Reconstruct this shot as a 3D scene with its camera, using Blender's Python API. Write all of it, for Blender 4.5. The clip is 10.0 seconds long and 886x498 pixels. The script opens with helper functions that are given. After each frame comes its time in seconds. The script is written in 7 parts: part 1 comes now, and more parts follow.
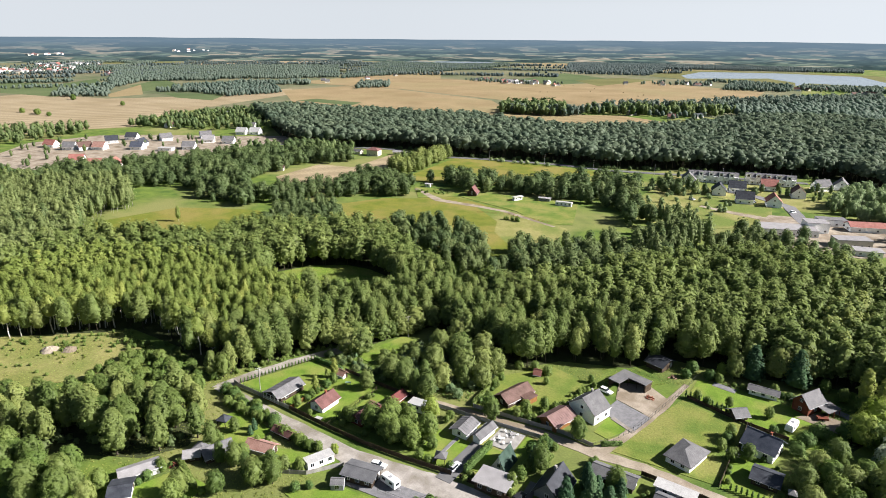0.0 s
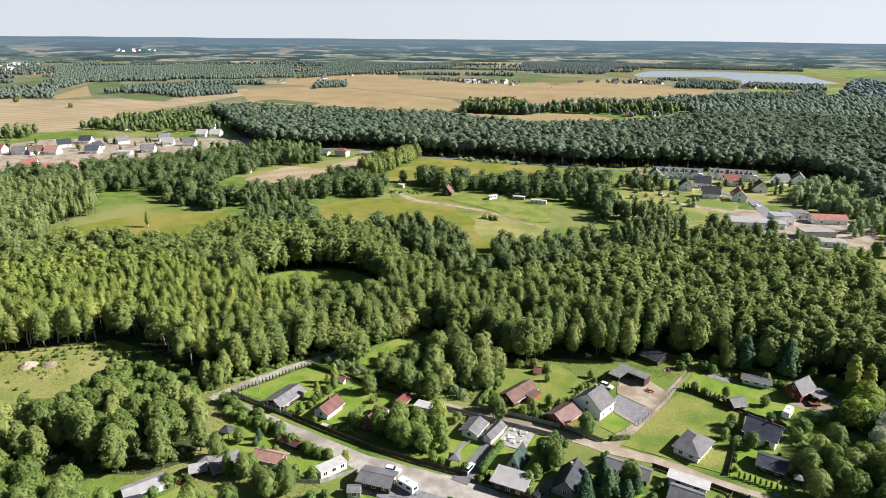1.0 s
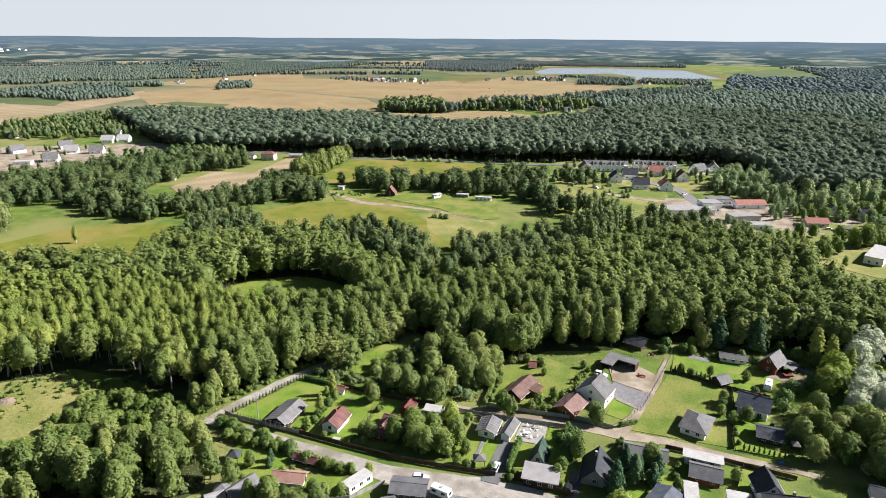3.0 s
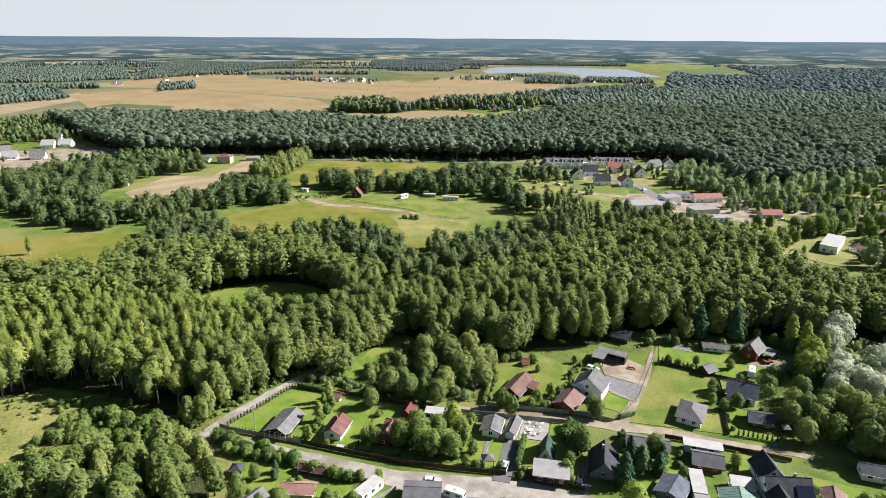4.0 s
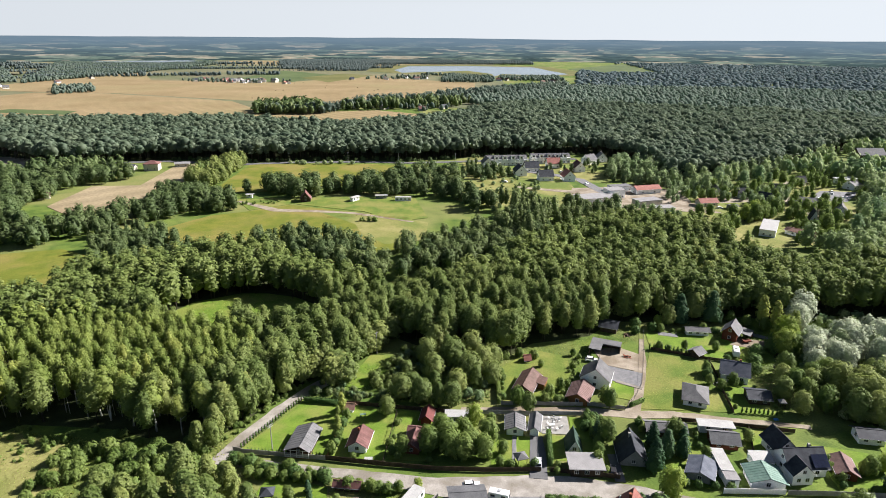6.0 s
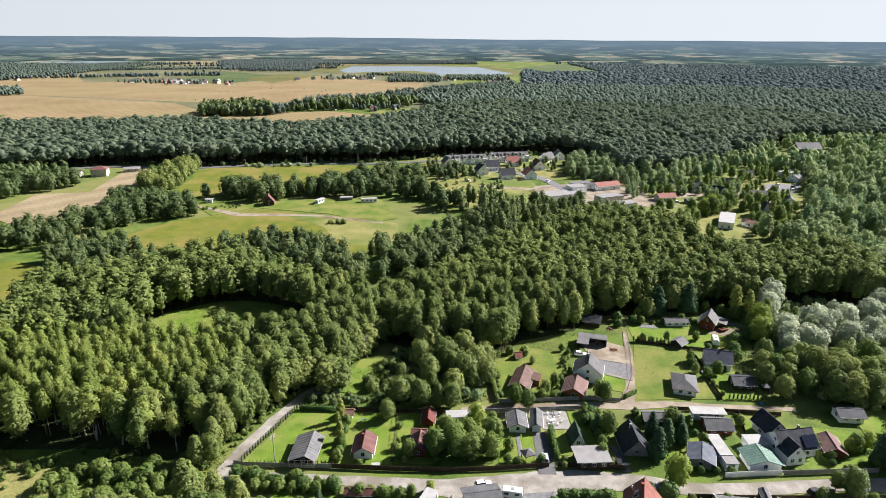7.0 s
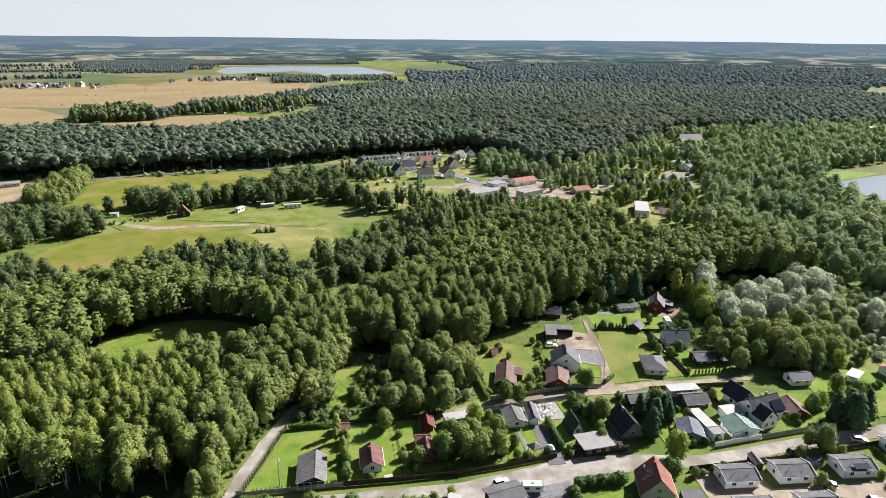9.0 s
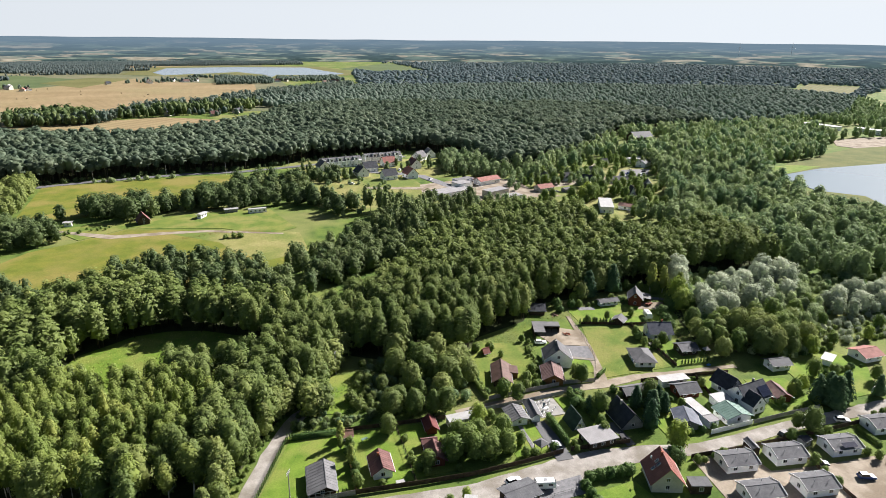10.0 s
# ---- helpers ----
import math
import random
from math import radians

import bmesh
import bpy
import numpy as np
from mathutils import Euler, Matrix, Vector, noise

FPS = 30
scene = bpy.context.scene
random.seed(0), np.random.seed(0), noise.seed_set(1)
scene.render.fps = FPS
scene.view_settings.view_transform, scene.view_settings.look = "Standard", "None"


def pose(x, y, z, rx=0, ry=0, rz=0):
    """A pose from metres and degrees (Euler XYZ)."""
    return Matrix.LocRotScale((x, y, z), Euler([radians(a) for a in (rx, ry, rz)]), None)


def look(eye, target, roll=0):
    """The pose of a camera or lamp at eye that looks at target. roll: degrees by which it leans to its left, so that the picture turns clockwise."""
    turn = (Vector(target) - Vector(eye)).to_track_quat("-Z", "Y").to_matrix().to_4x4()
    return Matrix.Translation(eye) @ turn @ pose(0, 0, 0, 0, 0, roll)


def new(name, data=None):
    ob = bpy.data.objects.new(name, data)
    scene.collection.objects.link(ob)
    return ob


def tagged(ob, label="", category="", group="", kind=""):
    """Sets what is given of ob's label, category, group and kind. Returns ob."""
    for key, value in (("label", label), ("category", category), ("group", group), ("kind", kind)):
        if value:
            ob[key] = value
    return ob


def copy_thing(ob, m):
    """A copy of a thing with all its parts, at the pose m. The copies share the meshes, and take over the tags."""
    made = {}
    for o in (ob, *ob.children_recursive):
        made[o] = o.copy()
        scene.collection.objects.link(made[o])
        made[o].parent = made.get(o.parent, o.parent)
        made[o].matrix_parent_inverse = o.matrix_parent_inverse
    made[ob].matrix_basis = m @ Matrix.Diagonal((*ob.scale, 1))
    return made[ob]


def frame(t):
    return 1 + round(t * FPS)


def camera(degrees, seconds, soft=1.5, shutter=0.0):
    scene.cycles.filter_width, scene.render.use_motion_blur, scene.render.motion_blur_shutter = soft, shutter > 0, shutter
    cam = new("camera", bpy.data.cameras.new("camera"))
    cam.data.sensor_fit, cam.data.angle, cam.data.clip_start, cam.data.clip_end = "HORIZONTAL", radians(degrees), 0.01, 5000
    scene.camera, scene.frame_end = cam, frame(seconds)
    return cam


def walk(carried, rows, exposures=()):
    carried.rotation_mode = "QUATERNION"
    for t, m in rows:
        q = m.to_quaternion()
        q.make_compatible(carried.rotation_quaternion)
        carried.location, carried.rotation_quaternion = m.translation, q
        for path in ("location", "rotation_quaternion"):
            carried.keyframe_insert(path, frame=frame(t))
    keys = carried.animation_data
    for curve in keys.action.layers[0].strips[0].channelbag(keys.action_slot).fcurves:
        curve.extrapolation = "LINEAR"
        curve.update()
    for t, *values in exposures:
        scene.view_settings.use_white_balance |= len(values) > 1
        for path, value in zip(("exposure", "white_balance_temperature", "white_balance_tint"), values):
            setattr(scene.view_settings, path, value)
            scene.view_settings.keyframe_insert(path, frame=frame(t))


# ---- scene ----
cam = camera(71.1, 10.0, soft=0.5)
METRES, EYE, TILT, LEAN, TURN = 145.25, 107.3, 0.95, 0.0, 30.9
ROWS = [
    (0.0, 0.0, 0.0, 0.0, 0.16, -19.8, -0.44),
    (0.5, -0.0472, 0.0041, -0.0001, -2.1, -19.81, -0.48),
    (1.0, -0.0953, 0.01, -0.0004, -4.08, -19.81, -0.53),
    (1.5, -0.1433, 0.0175, -0.0007, -5.81, -19.82, -0.55),
    (2.0, -0.191, 0.0266, -0.0009, -7.94, -19.84, -0.57),
    (2.5, -0.2388, 0.0377, -0.0011, -10.49, -19.84, -0.61),
    (4.0, -0.3802, 0.0846, -0.0019, -18.28, -19.82, -0.74),
    (4.5, -0.4262, 0.1039, -0.0023, -20.35, -19.81, -0.76),
    (5.0, -0.4717, 0.1251, -0.0027, -22.4, -19.8, -0.78),
    (5.5, -0.5164, 0.1479, -0.0034, -24.47, -19.8, -0.81),
    (7.0, -0.646, 0.2275, -0.0058, -32.01, -19.71, -0.97),
    (7.5, -0.6866, 0.2578, -0.0067, -34.77, -19.67, -1.03),
    (8.0, -0.7261, 0.2901, -0.0073, -37.52, -19.63, -1.1),
    (8.5, -0.7642, 0.3243, -0.008, -40.29, -19.58, -1.16),
    (9.0, -0.8006, 0.3602, -0.0086, -43.07, -19.53, -1.21),
    (9.5, -0.8353, 0.3979, -0.0094, -45.7, -19.47, -1.25),
    (10.0, -0.8683, 0.437, -0.0102, -48.22, -19.41, -1.28),
]
walk(cam, [(t, pose(0, 0, EYE, TILT, LEAN, TURN) @ pose(METRES * x, METRES * y, METRES * z, 90 + pitch, roll, yaw)) for t, x, y, z, yaw, pitch, roll in ROWS])

# ---- light ----
SUN_AZ, SUN_EL = 25.0, 33.5          # degrees: azimuth from +x towards +y, height above the horizon
sun_way = Vector((math.cos(radians(SUN_AZ)) * math.cos(radians(SUN_EL)), math.sin(radians(SUN_AZ)) * math.cos(radians(SUN_EL)), math.sin(radians(SUN_EL))))
world = bpy.data.worlds.new("daylight")
scene.world = world
world.use_nodes = True
wn = world.node_tree
sky = wn.nodes.new("ShaderNodeTexSky")
sky.sky_type, sky.sun_disc = "NISHITA", False
sky.sun_elevation, sky.sun_rotation = radians(SUN_EL), radians(90 - SUN_AZ)
sky.altitude, sky.air_density, sky.dust_density, sky.ozone_density = 100, 1.0, 1.0, 1.0
# thin summer haze that whitens the sky all round towards the horizon
up, away, thin, both = (wn.nodes.new("ShaderNode" + k) for k in ("TexCoord", "SeparateXYZ", "MapRange", "MixRGB"))
wn.links.new(up.outputs["Generated"], away.inputs[0])
thin.interpolation_type = "SMOOTHERSTEP"
thin.inputs["From Min"].default_value, thin.inputs["From Max"].default_value = 0.03, 0.16
thin.inputs["To Min"].default_value, thin.inputs["To Max"].default_value = 1.0, 0.0
wn.links.new(away.outputs["Z"], thin.inputs["Value"])
both.blend_type = "MIX"
both.inputs["Color2"].default_value = (9.6, 10.5, 11.5, 1)
wn.links.new(thin.outputs["Result"], both.inputs["Fac"])
# the haze is brighter on the sun's side of the sky
side, gain, glow = wn.nodes.new("ShaderNodeVectorMath"), wn.nodes.new("ShaderNodeMapRange"), wn.nodes.new("ShaderNodeVectorMath")
side.operation, glow.operation = "DOT_PRODUCT", "SCALE"
side.inputs[1].default_value = (math.cos(radians(SUN_AZ)), math.sin(radians(SUN_AZ)), 0)
wn.links.new(up.outputs["Generated"], side.inputs[0])
gain.inputs["From Min"].default_value, gain.inputs["From Max"].default_value = -0.2, 1.0
gain.inputs["To Min"].default_value, gain.inputs["To Max"].default_value = 0.98, 1.16
wn.links.new(side.outputs["Value"], gain.inputs["Value"])
glow.inputs[0].default_value = (9.9, 10.55, 11.35)
wn.links.new(gain.outputs["Result"], glow.inputs["Scale"])
wn.links.new(glow.outputs[0], both.inputs["Color2"])
wn.links.new(sky.outputs["Color"], both.inputs["Color1"])
wn.nodes["Background"].inputs["Strength"].default_value = 0.031
wn.links.new(both.outputs["Color"], wn.nodes["Background"].inputs["Color"])
sun = new("sun", bpy.data.lights.new("sun", "SUN"))
sun.data.energy, sun.data.angle, sun.data.color = 5.8, radians(0.6), (1.0, 0.94, 0.92)
sun.matrix_world = look(sun_way * 500, (0, 0, 0))
scene.view_settings.exposure = 1.25

# ---- materials ----
def nodes_of(name):
    m = bpy.data.materials.new(name)
    m.use_nodes = True
    return m, m.node_tree.nodes, m.node_tree.links


def surface(name, low, high, size=0.4, fine=6.0, rough=0.85, bump=0.25, metal=0.0, vary=0.0, spec=0.12, third=None, third_size=0.05, local=False, rows=0.0):
    """A surface mottled at two or three scales; sizes are in cycles a metre."""
    m, n, l = nodes_of(name)
    shade = n["Principled BSDF"]
    if local:
        where = n.new("ShaderNodeTexCoord").outputs["Object"]
    else:
        where = n.new("ShaderNodeNewGeometry").outputs["Position"]
    big, small = n.new("ShaderNodeTexNoise"), n.new("ShaderNodeTexNoise")
    big.inputs["Scale"].default_value, big.inputs["Detail"].default_value = size, 5
    small.inputs["Scale"].default_value, small.inputs["Detail"].default_value = fine, 6
    for node in (big, small):
        l.new(where, node.inputs["Vector"])
    ramp = n.new("ShaderNodeValToRGB")
    ramp.color_ramp.elements[0].position, ramp.color_ramp.elements[0].color = 0.34, (*low, 1)
    ramp.color_ramp.elements[1].position, ramp.color_ramp.elements[1].color = 0.66, (*high, 1)
    l.new(big.outputs["Fac"], ramp.inputs["Fac"])
    colour = ramp.outputs["Color"]
    if third:
        wide = n.new("ShaderNodeTexNoise")
        wide.inputs["Scale"].default_value, wide.inputs["Detail"].default_value = third_size, 4
        l.new(where, wide.inputs["Vector"])
        cut = n.new("ShaderNodeMapRange")
        cut.inputs["From Min"].default_value, cut.inputs["From Max"].default_value = 0.46, 0.62
        l.new(wide.outputs["Fac"], cut.inputs["Value"])
        mix = n.new("ShaderNodeMix")
        mix.data_type = "RGBA"
        mix.inputs["B"].default_value = (*third, 1)
        for node in mix.inputs:
            if node.name == "B" and node.type == "RGBA":
                node.default_value = (*third, 1)
            if node.name == "A" and node.type == "RGBA":
                l.new(colour, node)
        l.new(cut.outputs["Result"], mix.inputs["Factor"])
        colour = [o for o in mix.outputs if o.type == "RGBA"][0]
    span = n.new("ShaderNodeMapRange")
    span.inputs["From Min"].default_value, span.inputs["From Max"].default_value = 0.3, 0.7
    span.inputs["To Min"].default_value, span.inputs["To Max"].default_value = 0.82, 1.18
    l.new(small.outputs["Fac"], span.inputs["Value"])
    if rows:  # drilled or mown lines
        turned, wave, soft_lines, blend = n.new("ShaderNodeMapping"), n.new("ShaderNodeTexWave"), n.new("ShaderNodeMapRange"), n.new("ShaderNodeMath")
        turned.inputs["Rotation"].default_value = (0, 0, 0.6)
        wave.inputs["Scale"].default_value, wave.inputs["Distortion"].default_value, wave.inputs["Detail"].default_value = rows, 3.0, 3
        soft_lines.inputs["To Min"].default_value, soft_lines.inputs["To Max"].default_value = 0.88, 1.10
        blend.operation = "MULTIPLY"
        l.new(where, turned.inputs["Vector"])
        l.new(turned.outputs["Vector"], wave.inputs["Vector"])
        l.new(wave.outputs["Fac"], soft_lines.inputs["Value"])
        l.new(soft_lines.outputs["Result"], blend.inputs[0])
        l.new(span.outputs["Result"], blend.inputs[1])
        span = blend
    lines = span.outputs["Value"] if rows else span.outputs["Result"]
    hue = n.new("ShaderNodeHueSaturation")
    l.new(colour, hue.inputs["Color"])
    if vary:
        info, more, times = n.new("ShaderNodeObjectInfo"), n.new("ShaderNodeMapRange"), n.new("ShaderNodeMath")
        more.inputs["To Min"].default_value, more.inputs["To Max"].default_value = 1 - vary, 1 + vary
        times.operation = "MULTIPLY"
        l.new(info.outputs["Random"], more.inputs["Value"])
        l.new(more.outputs["Result"], times.inputs[0])
        l.new(lines, times.inputs[1])
        l.new(times.outputs[0], hue.inputs["Value"])
    else:
        l.new(lines, hue.inputs["Value"])
    l.new(hue.outputs["Color"], shade.inputs["Base Color"])
    shade.inputs["Roughness"].default_value, shade.inputs["Metallic"].default_value = rough, metal
    shade.inputs["Specular IOR Level"].default_value = spec
    if bump:
        b = n.new("ShaderNodeBump")
        b.inputs["Strength"].default_value, b.inputs["Distance"].default_value = bump, 0.3 / fine
        l.new(small.outputs["Fac"], b.inputs["Height"])
        l.new(b.outputs["Normal"], shade.inputs["Normal"])
    return m


def foliage(name, low, high, through_light=0.34, spread=0.13, gloss=0.014):
    """Leaves: tint by plant, lighter and darker from clump to clump, with light coming through."""
    m, n, l = nodes_of(name)
    n.remove(n["Principled BSDF"])
    tint, info, add, wrap = n.new("ShaderNodeAttribute"), n.new("ShaderNodeObjectInfo"), n.new("ShaderNodeMath"), n.new("ShaderNodeMath")
    tint.attribute_name = "tint"
    wrap.operation = "FRACT"
    l.new(tint.outputs["Fac"], add.inputs[0])
    l.new(info.outputs["Random"], add.inputs[1])
    l.new(add.outputs[0], wrap.inputs[0])
    ramp = n.new("ShaderNodeValToRGB")
    ramp.color_ramp.elements[0].color, ramp.color_ramp.elements[1].color = (*low, 1), (*high, 1)
    l.new(wrap.outputs[0], ramp.inputs["Fac"])
    geo, span, hue = n.new("ShaderNodeNewGeometry"), n.new("ShaderNodeMapRange"), n.new("ShaderNodeHueSaturation")
    span.inputs["To Min"].default_value, span.inputs["To Max"].default_value = 1 - spread, 1 + spread
    l.new(geo.outputs["Random Per Island"], span.inputs["Value"])
    l.new(span.outputs["Result"], hue.inputs["Value"])
    l.new(ramp.outputs["Color"], hue.inputs["Color"])
    flat, thin, mix = n.new("ShaderNodeBsdfDiffuse"), n.new("ShaderNodeBsdfTranslucent"), n.new("ShaderNodeMixShader")
    mix.inputs["Fac"].default_value = through_light
    l.new(hue.outputs["Color"], flat.inputs["Color"])
    l.new(hue.outputs["Color"], thin.inputs["Color"])
    l.new(flat.outputs[0], mix.inputs[1])
    l.new(thin.outputs[0], mix.inputs[2])
    sheen, coat = n.new("ShaderNodeBsdfGlossy"), n.new("ShaderNodeMixShader")
    sheen.inputs["Roughness"].default_value, coat.inputs["Fac"].default_value = 0.6, gloss
    l.new(mix.outputs[0], coat.inputs[1])
    l.new(sheen.outputs[0], coat.inputs[2])
    l.new(coat.outputs[0], n["Material Output"].inputs["Surface"])
    return m


def glossy(name, colour, rough=0.12, spec=0.6, metal=0.0):
    m, n, l = nodes_of(name)
    s = n["Principled BSDF"]
    s.inputs["Base Color"].default_value = (*colour, 1)
    s.inputs["Roughness"].default_value, s.inputs["Specular IOR Level"].default_value, s.inputs["Metallic"].default_value = rough, spec, metal
    return m


GRASS = surface("rough_grass", (0.056, 0.098, 0.020), (0.118, 0.164, 0.032), 0.12, 1.6, 0.95, 0.5, third=(0.165, 0.172, 0.060), third_size=0.018, spec=0.1)
LAWN = surface("mown_lawn", (0.084, 0.146, 0.019), (0.134, 0.200, 0.029), 0.25, 3.0, 0.95, 0.3, third=(0.162, 0.190, 0.044), third_size=0.09, spec=0.1)
MEADOW = surface("hay_meadow", (0.094, 0.122, 0.018), (0.146, 0.150, 0.026), 0.11, 1.6, 0.95, 0.4, third=(0.178, 0.158, 0.044), third_size=0.035, spec=0.1)
DRYGRASS = surface("dry_grass", (0.148, 0.160, 0.046), (0.232, 0.216, 0.084), 0.07, 1.0, 0.95, 0.4, third=(0.110, 0.146, 0.034), third_size=0.03, spec=0.1)
STUBBLE = surface("stubble_field", (0.192, 0.144, 0.075), (0.250, 0.192, 0.107), 0.012, 0.4, 0.95, 0.1, third=(0.213, 0.176, 0.090), third_size=0.004, spec=0.1, rows=0.02)
SANDFIELD = surface("pale_sandy_field", (0.213, 0.170, 0.101), (0.266, 0.218, 0.138), 0.015, 0.5, 0.95, 0.1, spec=0.1, rows=0.014)
CROP = surface("green_crop", (0.062, 0.092, 0.036), (0.092, 0.118, 0.050), 0.01, 0.6, 0.95, 0.1, spec=0.1, rows=0.02)
ROUGH = surface("rough_unmown_grass", (0.088, 0.134, 0.026), (0.150, 0.176, 0.038), 0.12, 1.6, 0.95, 0.5, third=(0.172, 0.178, 0.052), third_size=0.06, spec=0.1)
FARLAND = surface("far_dry_farmland", (0.105, 0.112, 0.062), (0.165, 0.154, 0.092), 0.006, 0.05, 0.95, 0.1, third=(0.085, 0.104, 0.052), third_size=0.004, spec=0.1)
OLIVE = surface("olive_crop", (0.095, 0.100, 0.033), (0.133, 0.128, 0.050), 0.01, 0.6, 0.95, 0.1, spec=0.1, rows=0.02)
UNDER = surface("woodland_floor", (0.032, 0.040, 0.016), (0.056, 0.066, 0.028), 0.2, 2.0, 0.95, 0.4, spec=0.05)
GRAVEL = surface("pale_gravel_road", (0.225, 0.208, 0.184), (0.318, 0.298, 0.268), 0.35, 5.0, 0.95, 0.3, third=(0.178, 0.160, 0.132), third_size=0.12)
SAND = surface("bare_sand", (0.222, 0.188, 0.142), (0.295, 0.256, 0.202), 0.3, 4.0, 0.95, 0.3, third=(0.176, 0.144, 0.104), third_size=0.1)
PAVING = surface("grey_paving", (0.131, 0.131, 0.136), (0.181, 0.181, 0.186), 0.8, 6.0, 0.85, 0.2)
ASPHALT = surface("asphalt", (0.095, 0.095, 0.098), (0.136, 0.136, 0.136), 0.2, 5.0, 0.9, 0.2)
WATER = glossy("lake_water", (0.16, 0.20, 0.23), 0.18, 0.5)
REED = surface("reed_bed", (0.071, 0.089, 0.021), (0.118, 0.124, 0.036), 0.06, 1.5, 0.95, 0.5, spec=0.1)
WHITE = surface("white_render", (0.84, 0.84, 0.83), (0.89, 0.89, 0.88), 0.7, 8.0, 0.8, 0.1, vary=0.05)
CREAM = surface("cream_render", (0.440, 0.416, 0.336), (0.512, 0.488, 0.408), 0.7, 8.0, 0.8, 0.1, vary=0.05)
GREYWALL = surface("grey_cladding", (0.200, 0.208, 0.216), (0.264, 0.272, 0.280), 0.7, 8.0, 0.8, 0.1, vary=0.1)
DARKWOOD = surface("dark_stained_boards", (0.040, 0.029, 0.022), (0.072, 0.053, 0.035), 0.8, 7.0, 0.8, 0.2, vary=0.15)
REDWOOD = surface("red_brown_boards", (0.109, 0.034, 0.020), (0.156, 0.051, 0.031), 0.8, 7.0, 0.8, 0.2, vary=0.1)
ORANGEWOOD = surface("honey_boards", (0.184, 0.087, 0.030), (0.241, 0.123, 0.046), 0.8, 7.0, 0.7, 0.2, vary=0.1)
BRICK = surface("red_brick_wall", (0.200, 0.068, 0.040), (0.264, 0.096, 0.060), 0.8, 9.0, 0.9, 0.3, vary=0.05)
TRIM = surface("white_paint", (0.648, 0.648, 0.639), (0.720, 0.720, 0.711), 1.5, 8.0, 0.6, 0.05)
GLASS = glossy("window_glass", (0.02, 0.025, 0.03), 0.06, 0.8)
R_GREY = surface("grey_bitumen_roof", (0.101, 0.101, 0.104), (0.145, 0.144, 0.146), 0.5, 4.0, 0.8, 0.25, vary=0.12)
R_SLATE = surface("slate_grey_roof", (0.080, 0.082, 0.087), (0.115, 0.117, 0.122), 0.5, 4.0, 0.8, 0.2, vary=0.1)
MESH = surface("dark_wire", (0.06, 0.065, 0.06), (0.10, 0.105, 0.10), 2.0, 9.0, 0.7, 0.05)
R_PALE = surface("pale_grey_roof", (0.206, 0.201, 0.201), (0.255, 0.250, 0.250), 0.4, 4.0, 0.75, 0.15, vary=0.06)
R_DARK = surface("anthracite_roof", (0.026, 0.029, 0.036), (0.048, 0.053, 0.062), 0.6, 5.0, 0.6, 0.3, vary=0.15)
R_BLUE = surface("blue_grey_roof", (0.056, 0.066, 0.088), (0.092, 0.102, 0.128), 0.6, 5.0, 0.65, 0.3, vary=0.12)
R_RED = surface("brown_red_roof", (0.105, 0.052, 0.047), (0.160, 0.082, 0.075), 0.6, 5.0, 0.7, 0.3, vary=0.12)
R_TILE = surface("orange_red_tiles", (0.225, 0.098, 0.080), (0.295, 0.132, 0.110), 0.6, 5.0, 0.75, 0.3, vary=0.1)
R_FADED = surface("faded_brown_roof", (0.135, 0.086, 0.078), (0.190, 0.122, 0.112), 0.6, 5.0, 0.75, 0.3, vary=0.1)
# Bright red sheet, its base colour darkened for the tree shade over it.
R_SHADED_RED = surface("shade_darkened_red_sheet_roof", (0.090, 0.026, 0.024), (0.125, 0.038, 0.034), 0.6, 5.0, 0.6, 0.2, vary=0.08)
R_MOSS = surface("dark_green_shingles", (0.022, 0.042, 0.032), (0.045, 0.075, 0.058), 0.6, 5.0, 0.7, 0.3, vary=0.1)
R_SALMON = surface("faded_salmon_roof", (0.259, 0.144, 0.115), (0.331, 0.202, 0.166), 0.5, 4.0, 0.85, 0.2, vary=0.08)
R_BROWN = surface("brown_metal_roof", (0.080, 0.050, 0.040), (0.128, 0.080, 0.068), 0.5, 4.0, 0.65, 0.2, vary=0.1)
R_GREEN = surface("green_metal_roof", (0.115, 0.190, 0.156), (0.156, 0.236, 0.196), 0.5, 4.0, 0.6, 0.2)
R_WHITE = surface("white_sheet_roof", (0.303, 0.303, 0.294), (0.362, 0.362, 0.353), 0.5, 4.0, 0.6, 0.1, vary=0.05)
PANEL = glossy("solar_cells", (0.015, 0.018, 0.035), 0.12, 0.7)
PAINT = {c: glossy("car_paint_" + c, v, 0.42, 0.3) for c, v in dict(white=(0.75, 0.75, 0.75), silver=(0.42, 0.43, 0.45), black=(0.02, 0.02, 0.022), blue=(0.03, 0.06, 0.20)).items()}
TYRE = surface("tyre_rubber", (0.012, 0.012, 0.012), (0.03, 0.03, 0.03), 3.0, 20.0, 0.9, 0.1)
STEEL = surface("galvanised_steel", (0.35, 0.36, 0.37), (0.45, 0.46, 0.47), 2.0, 12.0, 0.5, 0.05, metal=0.6)
CONCRETE = surface("weathered_concrete", (0.240, 0.232, 0.216), (0.320, 0.312, 0.288), 0.6, 6.0, 0.9, 0.2, vary=0.1)
BARK = surface("bark", (0.05, 0.04, 0.03), (0.10, 0.085, 0.065), 1.0, 5.0, 0.95, 0.4)
BIRCHBARK = surface("pale_birch_bark", (0.35, 0.33, 0.29), (0.55, 0.53, 0.48), 0.8, 4.0, 0.9, 0.2)
L_ALDER = foliage("alder_leaves", (0.131, 0.184, 0.050), (0.250, 0.291, 0.087), 0.42)
